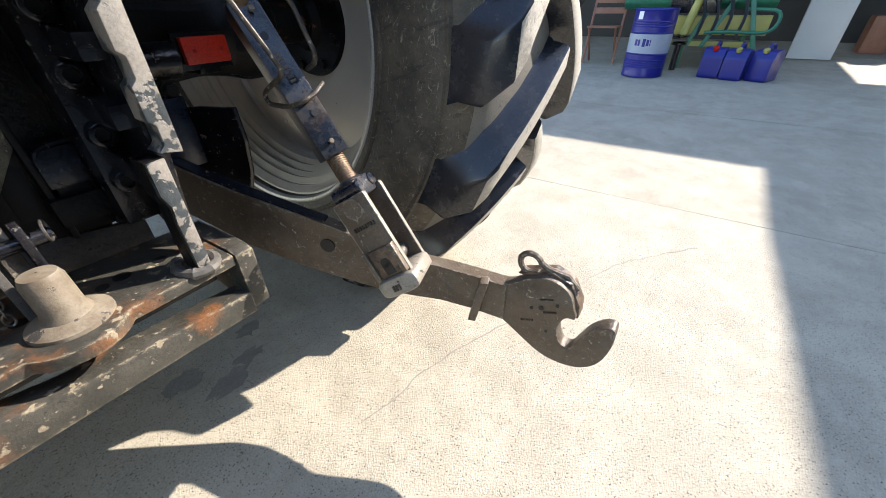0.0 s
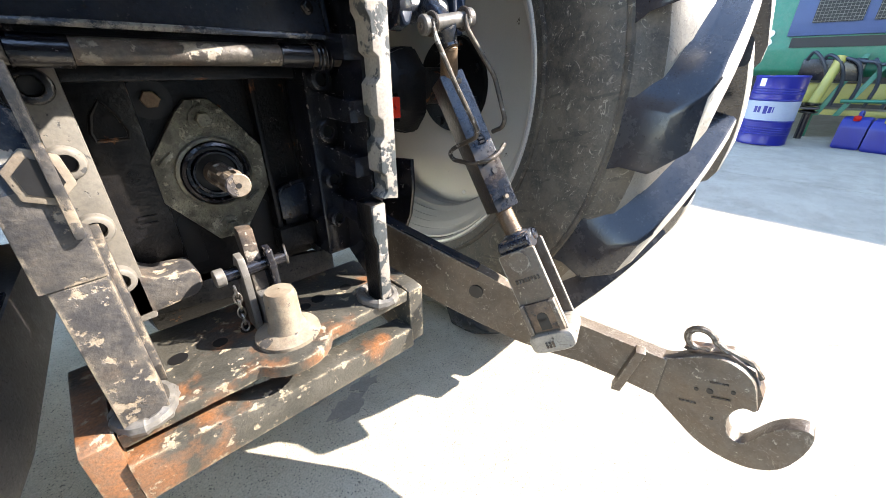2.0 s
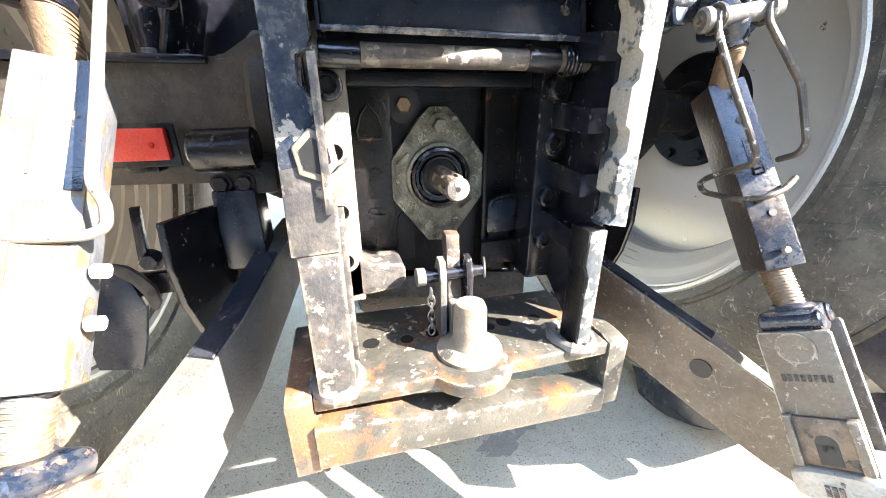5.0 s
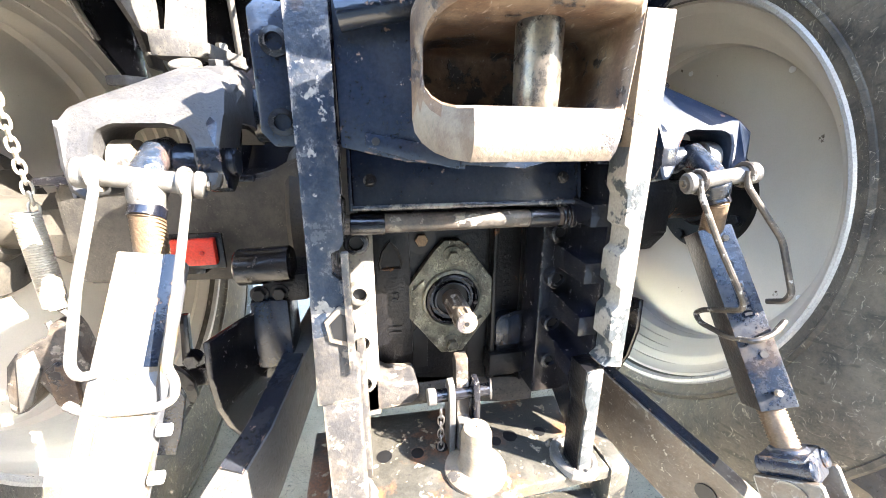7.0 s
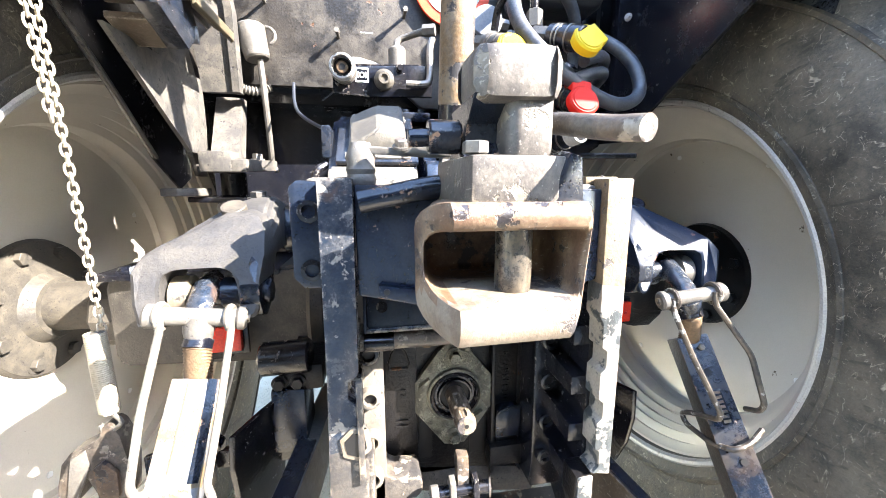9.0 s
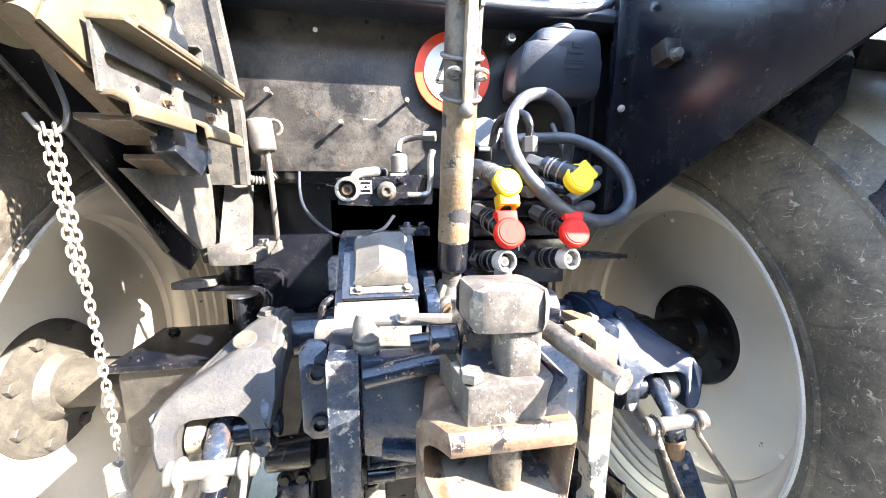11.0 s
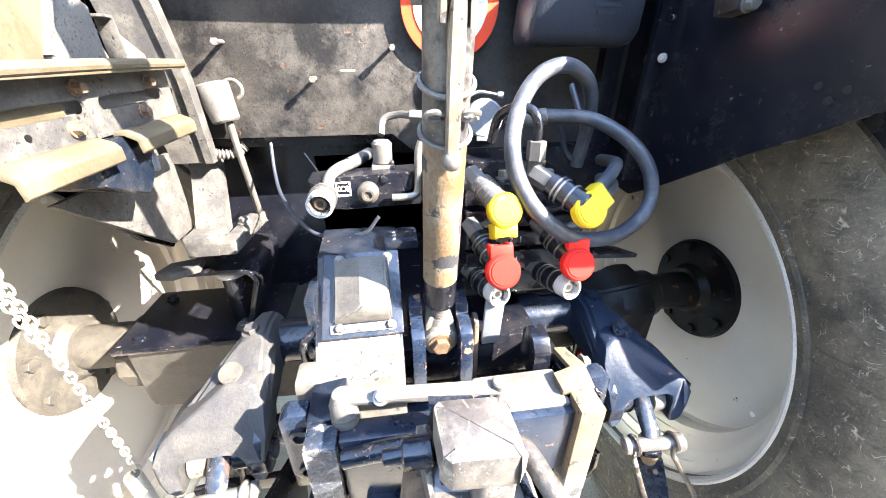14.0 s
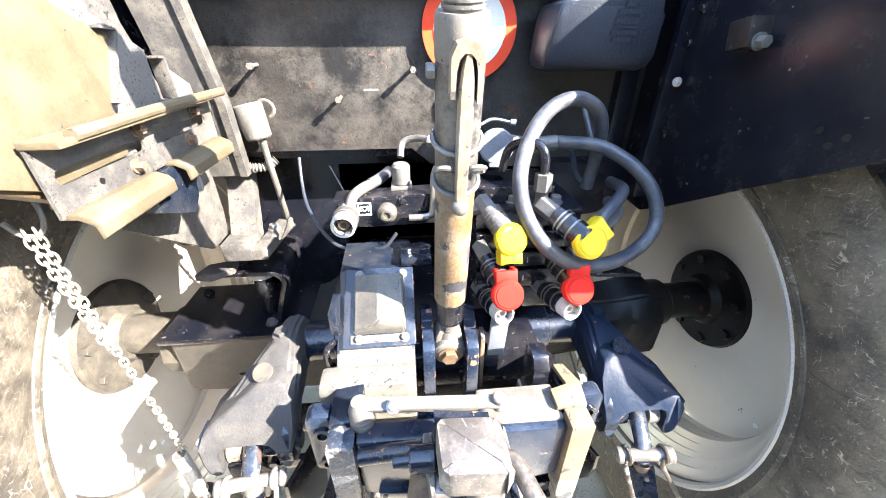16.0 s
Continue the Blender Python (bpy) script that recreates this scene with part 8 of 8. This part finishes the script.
def left_fender():
    t = thing("fender", (-0.58, 0.3, 1.10), "dusty fender with tan panels and slotted steel channel", "fender", "fenders")
    bm = B()
    prism(bm, [(0.600, 1.140), (0.540, 1.110), (0.440, 1.180), (0.320, 1.305), (0.200, 1.415), (0.080, 1.520), (-0.060, 1.635), (-0.320, 1.770), (-0.320, 2.090), (0.600, 2.090)], "x", -0.628, -0.618, 0.002)
    part("inner_wall", bm, M_cab, t)
    bm = B()
    rings = []
    for i in range(12):
        a = math.radians(32 + i * 8)
        y, z = AX_Y - 1.10 * math.cos(a), AX_Z + 1.05 * math.sin(a)
        rings.append([V(-0.62, y, z), V(-1.22, y, z - 0.02), V(-1.22, y, z - 0.028), V(-0.62, y, z - 0.008)])
    loft(bm, rings)
    part("top_sheet", bm, M_cab, t)
    # pale edge bead
    bm = B()
    tube(bm, [(-0.616, 0.440, 1.180), (-0.616, 0.320, 1.305), (-0.616, 0.200, 1.415), (-0.616, 0.080, 1.520), (-0.616, -0.060, 1.635)], 0.004, 8)
    part("edge_bead", bm, M_grey, t)
    # tan side panel and its grey hinge strip
    bm = B()
    prism(bm, [(0.280, 1.550), (0.280, 2.040), (-0.270, 2.040), (-0.270, 1.650), (-0.040, 1.550)], "x", -0.585, -0.570, 0.003)
    part("tan_panel", bm, M_tan, t, "tan painted panel bleached by the sun")
    bm = B()
    prism(bm, [(0.525, 1.140), (0.480, 1.140), (0.260, 1.590), (0.180, 2.040), (0.340, 2.040), (0.400, 1.640), (0.525, 1.360)], "x", -0.560, -0.548, 0.003)
    part("grey_gusset", bm, M_grey, t, "grey dust-covered gusset plate")
    bm = B()
    prism(bm, [(-0.042, 1.499), (0.022, 1.472), (0.165, 1.474), (0.172, 1.541), (0.222, 1.629), (0.190, 1.632), (0.128, 1.662), (0.075, 1.728), (0.068, 1.722)], "x", -0.466, -0.460, 0.001)
    part("front_panel", bm, M_tan, t, "tan folded front panel")
    bm = B()
    cyl(bm, (-0.472, -0.050, 1.500), (-0.472, 0.070, 1.724), 0.011, n=14)
    part("panel_fold", bm, M_tan, t)
    bm = B()
    obox(bm, V(-0.456, 0.1985, 1.585), V(0.006, 0, 0), V(0, 0.025, 0.044), V(0, 0.0016, -0.0009))
    part("panel_flange", bm, M_grey, t, "folded dusty edge of the panel")
    bm = B()
    obox(bm, V(-0.456, 0.207, 1.6305), V(0.006, 0, 0), V(0, 0.016, -0.0012), V(0, 0.0001, 0.0014))
    part("panel_flange", bm, M_grey, t)
    for x, y in ((-0.545, 0.045), (-0.60, -0.01)):
        bm = B()
        cyl(bm, (x, y - 0.02, 1.510), (x, y + 0.09, 1.72), 0.030, n=20)
        part("rolled_edge", bm, M_tan, t, "rounded tan sheet edge")
    bm = B()
    prism(bm, [(0.120, 1.446), (0.408, 1.446), (0.404, 1.542), (0.318, 1.589), (0.318, 1.528), (0.299, 1.528), (0.299, 1.602), (0.228, 1.640), (0.180, 1.662), (0.120, 1.662)], "x", -0.474, -0.468, 0.001)
    part("speckled_sheet", bm, M_speck, t, "grey speckled sheet")
    bm = B()
    prism(bm, [(0.318, 1.528), (0.322, 1.528), (0.322, 1.588), (0.318, 1.593), (0.302, 1.594), (0.302, 1.590), (0.316, 1.589)], "x", -0.476, -0.452, 0.0008)
    part("sheet_tab", bm, M_grey, t, "folded tab beside the notch")
    bm = B()
    rings = [[V(x0, y, z), V(x1, y, z), V(x1, y + 0.014, z), V(x0, y + 0.014, z)] for x0, x1, y, z in ((-0.522, -0.454, 0.478, 1.335), (-0.522, -0.444, 0.440, 1.500), (-0.540, -0.462, 0.418, 1.680), (-0.556, -0.480, 0.405, 1.840))]
    loft(bm, rings)
    part("rib_plate", bm, M_grey, t, "long grey rib plate")
    bm = B()
    rings = [[V(x, y, z), V(x + 0.016, y, z), V(x + 0.016, y + 0.03, z), V(x, y + 0.03, z)] for x, y, z in ((-0.454, 0.470, 1.335), (-0.444, 0.432, 1.500), (-0.462, 0.410, 1.680), (-0.480, 0.397, 1.840))]
    loft(bm, rings)
    part("rib_edge", bm, M_grey, t)
    bm = B()
    obox(bm, V(-0.482, -0.060, 1.528), V(0.014, 0, 0), V(0, 0.155, -0.085), V(0, 0.008, 0.016), 0.003)
    part("edge_beam", bm, M_beam, t, "brown worn edge beam")


left_fender()


def channel():
    t = thing("slotted_channel", (-0.44, 0.2, 1.34), "slotted steel channel with tan edges and rusty screws", "channel bracket")
    xw = -0.447
    bm = B()
    zm, hr = 1.484, 0.0085
    for sg, edge_z in ((1, 1.521), (-1, 1.443)):
        row = []
        for lo, hi in ((0.024, 0.183), (0.210, 0.374)):
            for end, base in ((lo + hr, 180), (hi - hr, 90)):
                row += [(end + hr * math.cos(math.radians(base - 15 * k)), zm + sg * hr * math.sin(math.radians(base - 15 * k))) for k in range(7)]
        prism(bm, [(0.405, edge_z), (0.008, edge_z), (0.008, zm)] + row + [(0.405, zm)], "x", xw - 0.004, xw)
    part("web", bm, M_grey, t, "dusty web with two long slots")
    bm = B()
    box(bm, xw - 0.005, -0.411, 0.006, 0.410, 1.521, 1.529, 0.002)
    part("upper_flange", bm, M_tan, t, "sun-bleached upper flange")
    bm = B()
    tube(bm, [(-0.414, 0.030, 1.530), (-0.414, 0.20, 1.531), (-0.414, 0.40, 1.529)], 0.0075, 10)
    part("rolled_lip", bm, M_tan, t)
    for lo, hi in ((0.012, 0.168), (0.216, 0.388)):
        bm = B()
        prism(bm, [(xw - 0.004, 1.446), (xw + 0.012, 1.447), (-0.420, 1.441), (-0.414, 1.434), (-0.414, 1.418), (-0.420, 1.414), (-0.422, 1.432), (xw + 0.010, 1.440), (xw - 0.004, 1.440)], "y", lo, hi, 0.0015)
        part("lower_lip", bm, M_tan, t, "rounded sun-bleached lower lip")
    for y, z in ((0.176, 1.506), (0.335, 1.504), (0.148, 1.461), (0.298, 1.463)):
        bm = B()
        hexbolt(bm, (xw, y, z), (1, 0, 0), 0.0075, 0.010)
        part("screw", bm, M_rust, t, "rusty screw")
    bm = B()
    cyl(bm, (xw - 0.001, 0.082, 1.463), (xw + 0.0012, 0.082, 1.463), 0.004, n=12)
    part("hole", bm, M_signblack, t)
    # blue-black colour here stands for the top link's shadow on the block
    bm = B()
    prism(bm, [(0.150, 1.440), (0.262, 1.440), (0.275, 1.405), (0.262, 1.372), (0.236, 1.349), (0.150, 1.386)], "x", -0.475, -0.440, 0.003)
    part("dark_block", bm, M_blue, t, "lamp holder block, blue-black for the top link's shadow")
    bm = B()
    cyl(bm, (-0.462, 0.272, 1.388), (-0.440, 0.280, 1.388), 0.015, n=18, bev=0.002)
    part("side_boss", bm, M_socket, t)
    for y0, y1, z0, z1 in ((0.092, 0.195, 1.398, 1.432), (0.185, 0.245, 1.352, 1.384)):
        bm = B()
        prism(bm, [(y0, z1), (y1, z0 + 0.012), (y1, z0), (y0, z1 - 0.010)], "x", -0.535, -0.462, 0.002)
        part("lamp_arm", bm, M_link, t, "brown-grey folded arm")


channel()


def struts():
    t = thing("fender_strut", (-0.47, 0.45, 1.15), "dust-grey fender strut standing on the axle", "strut")
    bm = B()
    rings = [[V(x0, y, z), V(x1, y, z), V(x1, y + 0.035, z), V(x0, y + 0.035, z)] for x0, x1, y, z in ((-0.506, -0.440, 0.440, 1.180), (-0.512, -0.453, 0.530, 1.335))]
    loft(bm, rings)
    part("post", bm, M_grey, t)
    bm = B()
    box(bm, -0.514, -0.446, 0.396, 0.470, 1.148, 1.194, 0.004)
    part("foot", bm, M_grey, t)
    bm = B()
    obox(bm, V(-0.420, 0.482, 1.166), V(0.018, 0, 0), V(0.012, 0.085, 0.004), V(0, 0, 0.014), 0.004)
    part("side_foot", bm, M_grey, t)
    bm = B()
    hexbolt(bm, (-0.42, 0.50, 1.181), (0, 0, 1), 0.012, 0.012)
    part("bolt", bm, M_zinc, t)
    bm = B()
    rings = [[V(-0.53, y, z), V(-0.522, y, z), V(-0.522, y2, z), V(-0.53, y2, z)] for y, y2, z in ((0.39, 0.47, 1.19), (0.30, 0.48, 1.255), (0.16, 0.48, 1.36))]
    loft(bm, rings)
    part("web_plate", bm, M_grey, t)
    q = thing("sensor", (-0.41, 0.53, 1.02), "pale sensor cup with bent rod and corrugated sleeve", "sensor", move=(0.006, -0.012, 0.086))
    bm = B()
    cyl(bm, V(-0.420, 0.512, 1.405), V(-0.404, 0.505, 1.330), 0.034, 0.028, n=28, bev=0.004)
    cup = part("cup", bm, M_zinc, q)
    bm = B()
    tube(bm, ring_path((-0.385, 0.525, 1.392), (1, 0, 0), (0, 0, 1), 0.019, 16, -1.2, 2.6), 0.004, 8, smooth=False)
    part("cup_ring", bm, M_zinc, cup)
    bm = B()
    tube(bm, [(-0.400, 0.505, 1.335), (-0.398, 0.508, 1.28), (-0.400, 0.53, 1.20), (-0.405, 0.56, 1.12), (-0.408, 0.575, 1.085), (-0.395, 0.575, 1.07)], 0.0075, 10)
    part("rod", bm, M_zinc, q)
    bm = B()
    pts = [V(-0.46, 0.50, 1.275), V(-0.44, 0.51, 1.262), V(-0.41, 0.52, 1.262), V(-0.388, 0.53, 1.275)]
    tube(bm, [p for p in smooth_path(pts, 8)], lambda f: 0.010 + 0.0018 * math.cos(f * 24 * math.pi), 10, k=4)
    part("corrugated_sleeve", bm, M_zinc, q)
    u = thing("saddle_clamp", (-0.45, 0.5, 0.926), "black folded saddle bracket on the axle casing", "bracket")
    bm = B()
    prism(bm, [(-0.560, 1.092), (-0.432, 1.090), (-0.412, 1.084), (-0.400, 1.070), (-0.398, 1.052), (-0.440, 0.926), (-0.454, 0.926), (-0.412, 1.052), (-0.414, 1.064), (-0.422, 1.073), (-0.435, 1.077), (-0.560, 1.079)], "y", 0.432, 0.640, 0.003)
    part("saddle", bm, M_black, u)
    bm = B()
    lathe(bm, [(1.046, 0.024), (1.050, 0.037), (1.062, 0.040), (1.070, 0.038), (1.079, 0.030)], V(-0.480, 0.490, 0), "z", 28)
    part("bush", bm, M_mouth, u, "bright ring of the rubber mount")
    bm = B()
    cyl(bm, (-0.480, 0.490, 0.930), (-0.480, 0.490, 1.048), 0.026, n=18)
    part("stem", bm, M_black, u)
    bm = B()
    cyl(bm, (-0.480, 0.500, 1.090), (-0.480, 0.500, 1.150), 0.030, n=28, bev=0.004)
    part("rubber_mount", bm, M_black, u, "black rubber mount under the strut")
    bm = B()
    hexbolt(bm, (-0.462, 0.424, 0.926), (0, 0, 1), 0.012, 0.010)
    part("bolt", bm, M_steel, u)
    bm = B()
    prism(bm, [(-0.600, 0.400), (-0.560, 0.392), (-0.515, 0.425), (-0.520, 0.470), (-0.585, 0.450)], "z", 1.094, 1.112, 0.004)
    part("dusty_tab", bm, M_grey, u, "dust-covered tab on the saddle")


struts()


# ---- things in front of the shed ----
def drum():
    x, y = 5.35, -0.05
    z = rise(x)
    t = thing("oil_drum", (x, y, z), "blue steel oil drum with a pale label band", "drum")
    r = 0.285
    bm = B()
    prof = [(0, 0.001), (0, r), (0.02, r + 0.006), (0.04, r)]
    for k in (0.14, 0.17, 0.20, 0.23):
        prof += [(k - 0.008, r), (k, r + 0.007), (k + 0.008, r)]
    prof += [(0.30, r), (0.31, r + 0.010), (0.32, r), (0.57, r), (0.58, r + 0.010), (0.59, r)]
    for k in (0.66, 0.69, 0.72):
        prof += [(k - 0.008, r), (k, r + 0.006), (k + 0.008, r)]
    prof += [(0.85, r), (0.865, r + 0.007), (0.88, r), (0.88, r - 0.01), (0.868, r - 0.014), (0.868, 0.001)]
    lathe(bm, prof, V(x, y, z), "z", 48)
    part("body", bm, M_drum, t)
    bm = B()
    lathe(bm, [(0.322, r + 0.002), (0.568, r + 0.002)], V(x, y, z), "z", 48)
    part("label_band", bm, M_drumband, t, "pale blue-grey label band")
    # maker's mark as plain shapes
    for k, (w0, w1, h0, h1) in enumerate(((-0.50, -0.36, 0.42, 0.50), (-0.33, -0.22, 0.42, 0.50), (-0.10, 0.04, 0.41, 0.51), (0.08, 0.20, 0.42, 0.50), (0.24, 0.28, 0.42, 0.50))):
        bm = B()
        g = []
        for i in range(5):
            w = math.pi - 0.1 + (w0 + (w1 - w0) * i / 4)
            g.append([bm.verts.new((x + (r + 0.004) * math.cos(w), y + (r + 0.004) * math.sin(w), z + hh)) for hh in (h0, h1)])
        for p, q in zip(g, g[1:]):
            bm.faces.new((p[0], q[0], q[1], p[1]))
        part("mark_bar", bm, M_drum if k != 2 else M_can, t)
    bm = B()
    cyl(bm, (x - 0.16, y + 0.1, z + 0.868), (x - 0.16, y + 0.1, z + 0.885), 0.03, n=18)
    part("bung", bm, M_zinc, t)
    bm = B()
    g = []
    for i in range(4):
        w = math.pi - 0.75 + 0.09 * i
        g.append([bm.verts.new((x + (r + 0.003) * math.cos(w), y + (r + 0.003) * math.sin(w), z + hh)) for hh in (0.75, 0.845)])
    for p, q in zip(g, g[1:]):
        bm.faces.new((p[0], q[0], q[1], p[1]))
    part("paper_label", bm, M_white, t)
    t.scale = (0.77, 0.77, 0.77)


drum()


def jerrycan(x, y, turn, label):
    z = rise(x)
    t = thing("jerrycan", (x, y, z), label, "jerrycan", "jerrycans")
    m = pose(x, y, z, 0, 0, turn)
    bm = B()
    prism(bm, [(-0.14, 0.0), (0.14, 0.0), (0.15, 0.02), (0.15, 0.24), (0.10, 0.325), (-0.02, 0.345), (-0.12, 0.33), (-0.15, 0.29), (-0.15, 0.02)], "x", -0.12, 0.12, 0.022)
    bmesh.ops.transform(bm, matrix=m, verts=bm.verts)
    part("body", bm, M_can, t)
    bm = B()
    tube(bm, [(0, -0.10, 0.335), (0, -0.08, 0.385), (0, 0.02, 0.392), (0, 0.06, 0.345)], 0.016, 10)
    bmesh.ops.transform(bm, matrix=m, verts=bm.verts)
    part("handle", bm, M_can, t)
    bm = B()
    cyl(bm, (0, 0.10, 0.315), (0, 0.118, 0.35), 0.032, n=18, bev=0.004)
    bmesh.ops.transform(bm, matrix=m, verts=bm.verts)
    part("cap", bm, M_red if y > -0.8 else M_myellow, t)
    t.scale = (0.88, 0.88, 0.88)


jerrycan(5.55, -0.74, 80, "blue plastic jerrycan with a red cap")
jerrycan(5.48, -0.96, 75, "blue plastic jerrycan with a yellow cap")
jerrycan(5.50, -1.21, 65, "blue plastic jerrycan leaning beside the others")


def drill():
    x0 = 6.0
    z0 = rise(x0)
    t = thing("seed_drill", (6.5, -0.4, z0), "green and yellow farm machine parked in the shed", "farm machine")
    bm = B()
    prism(bm, [(6.02, 0.78), (5.94, 0.84), (5.92, 1.05), (5.98, 1.75), (7.2, 1.75), (7.2, 0.78)], "y", -1.15, 0.42, 0.02)
    body = part("body", bm, M_green, t)
    bm = B()
    box(bm, 5.90, 5.98, -1.00, 0.10, 1.18, 1.70, 0.01)
    part("blue_panel", bm, M_bluepanel, body, "faded blue panel")
    for c in (-0.26, -0.72):
        bm = B()
        box(bm, 5.885, 5.90, c - 0.19, c + 0.19, 1.30, 1.66)
        gr = part("grille", bm, M_signblack, body, "black mesh grille")
        for i in range(13):
            bm = B()
            yy = c - 0.18 + 0.03 * i
            box(bm, 5.880, 5.884, yy - 0.002, yy + 0.002, 1.30, 1.66)
            part("grille_bar", bm, M_zinc, gr)
        for i in range(12):
            bm = B()
            zz = 1.31 + 0.03 * i
            box(bm, 5.876, 5.880, c - 0.19, c + 0.19, zz - 0.002, zz + 0.002)
            part("grille_bar", bm, M_zinc, gr)
    bm = B()
    box(bm, 5.906, 5.96, -1.0, 0.05, 1.07, 1.165)
    part("dark_slot", bm, M_signblack, body)
    for z in (1.22, 1.13):
        bm = B()
        cyl(bm, (5.93, 0.25, z), (5.915, 0.25, z), 0.035, n=20)
        part("gauge", bm, M_white, body)
    bm = B()
    box(bm, 5.96, 5.975, 0.22, 0.30, 0.93, 1.03)
    part("warning_label", bm, M_myellow, body)
    bm = B()
    box(bm, 5.86, 6.1, -0.62, -0.12, 0.74, 0.96, 0.02)
    part("gear_box", bm, M_black, t, "dark gear box with hoses")
    for k in range(5):
        bm = B()
        y0 = -0.15 - 0.13 * k
        tube(bm, [(5.86, y0, 0.95), (5.80, y0 - 0.05, 1.02 - 0.03 * k), (5.78, y0 - 0.16, 0.90), (5.82, y0 - 0.22, 0.72), (5.86, y0 - 0.2, 0.50)], 0.016, 8)
        part("machine_hose", bm, M_plastic, t)
    # yellow lower frame
    bm = B()
    box(bm, 5.95, 6.10, -1.15, 0.16, 0.52, 0.72, 0.01)
    part("yellow_frame", bm, M_myellow, t)
    bm = B()
    box(bm, 5.92, 6.0, -1.05, 0.16, 0.40, 0.46, 0.01)
    part("yellow_rail", bm, M_myellow, t)
    for y in (0.10, -0.35, -0.95):
        bm = B()
        cyl(bm, (6.05, y, z0), (6.05, y, 0.55), 0.03, n=12)
        part("leg", bm, M_green, t)
    for y, dy in ((-0.45, -0.10), (-0.62, -0.12), (-1.02, 0.10)):
        bm = B()
        obox(bm, V(5.88, y + dy / 2, 0.70), V(0.02, 0, 0), V(0, 0.025, 0.0), V(0.03, dy, 0.30), 0.006)
        part("green_arm", bm, M_green, t)
    bm = B()
    tube(bm, [(5.85, -0.55, 0.55), (5.83, -0.8, 0.56), (5.83, -1.15, 0.57), (5.85, -1.18, 0.75), (5.9, -0.9, 0.78)], 0.018, 8)
    part("hose_rail", bm, M_green, t)
    # drive shaft with guard
    sh = thing("drive_shaft", (5.75, -0.35, z0), "grey and black drive shaft hanging from the machine", "drive shaft")
    bm = B()
    tube(bm, [(5.82, -0.42, 0.98), (5.78, -0.38, 0.72), (5.72, -0.34, 0.48)], 0.045, 14)
    part("guard_tube", bm, M_myellow, sh)
    for k, z in enumerate((0.50, 0.46, 0.42)):
        bm = B()
        lathe(bm, [(z, 0.05), (z + 0.01, 0.085), (z + 0.025, 0.085), (z + 0.035, 0.05)], V(5.71, -0.335, 0), "z", 24)
        part("guard_ring", bm, M_zinc if k % 2 else M_black, sh)
    bm = B()
    cyl(bm, (5.71, -0.335, z0 + 0.01), (5.71, -0.335, 0.44), 0.035, n=14)
    part("stub", bm, M_black, sh)
    bm = B()
    tube(bm, [(5.70, -0.20, 0.62), (5.66, -0.12, 0.45), (5.66, -0.10, 0.30), (5.70, -0.16, 0.26)], 0.012, 8)
    part("cable", bm, M_plastic, sh)


drill()


def chair():
    x, y = 6.05, 0.62
    z = rise(x)
    t = thing("wooden_chair", (x, y, z), "red-brown slatted wooden folding chair", "chair")
    for s in (-1, 1):
        bm = B()
        obox(bm, V(x + 0.05, y + 0.20 * s, z + 0.41), V(0.012, 0, 0), V(0, 0.014, 0), V(0.12, 0, 0.41), 0.004)
        part("back_leg", bm, M_wood, t)
        bm = B()
        obox(bm, V(x - 0.0, y + 0.17 * s, z + 0.22), V(0.012, 0, 0), V(0, 0.012, 0), V(-0.16, 0, 0.22), 0.004)
        part("front_leg", bm, M_wood, t)
    for k, zz in enumerate((0.62, 0.74)):
        bm = B()
        obox(bm, V(x + 0.11 + 0.03 * k, y, z + zz), V(0.008, 0, 0), V(0, 0.20, 0), V(0.008, 0, 0.035), 0.004)
        part("back_slat", bm, M_wood, t)
    for k in range(4):
        bm = B()
        box(bm, x - 0.20 + 0.09 * k, x - 0.125 + 0.09 * k, y - 0.19, y + 0.19, z + 0.43, z + 0.45, 0.003)
        part("seat_slat", bm, M_wood, t)


chair()


def door_panel():
    bm = B()
    obox(bm, V(7.2, -1.80, 1.35), V(0.03, 0.0, 0), V(0.0, 0.23, 0), V(0, 0, 1.15), 0.006)
    single("door_panel", bm, M_door, "pale blue-white sheet metal door leaf at the shed", "door")
    bm = B()
    cyl(bm, (6.0, 1.05, rise(6.0)), (6.0, 1.05, 3.05), 0.05, n=12)
    single("blue_post", bm, M_bluepanel, "blue painted steel post in the shed", "post", kind="structure")
    rnd = random.Random(9)
    for i in range(5):
        bm = B()
        x, y = 8.0 + rnd.uniform(-0.2, 0.2), -2.7 - 0.35 * i
        box(bm, x, x + 0.3, y, y + 0.28, rise(x), rise(x) + rnd.uniform(0.25, 0.8), 0.03)
        single("crate", bm, M_black if i % 2 else M_wood, "dark crate stacked in the shade of the shed", "crate", "crates")
    bm = B()
    box(bm, 10.6, 10.8, -9.0, -3.4, 0.15, 3.1)
    single("wall_far", bm, M_wall, "grey rough wall beyond the door", "wall", kind="structure")


door_panel()
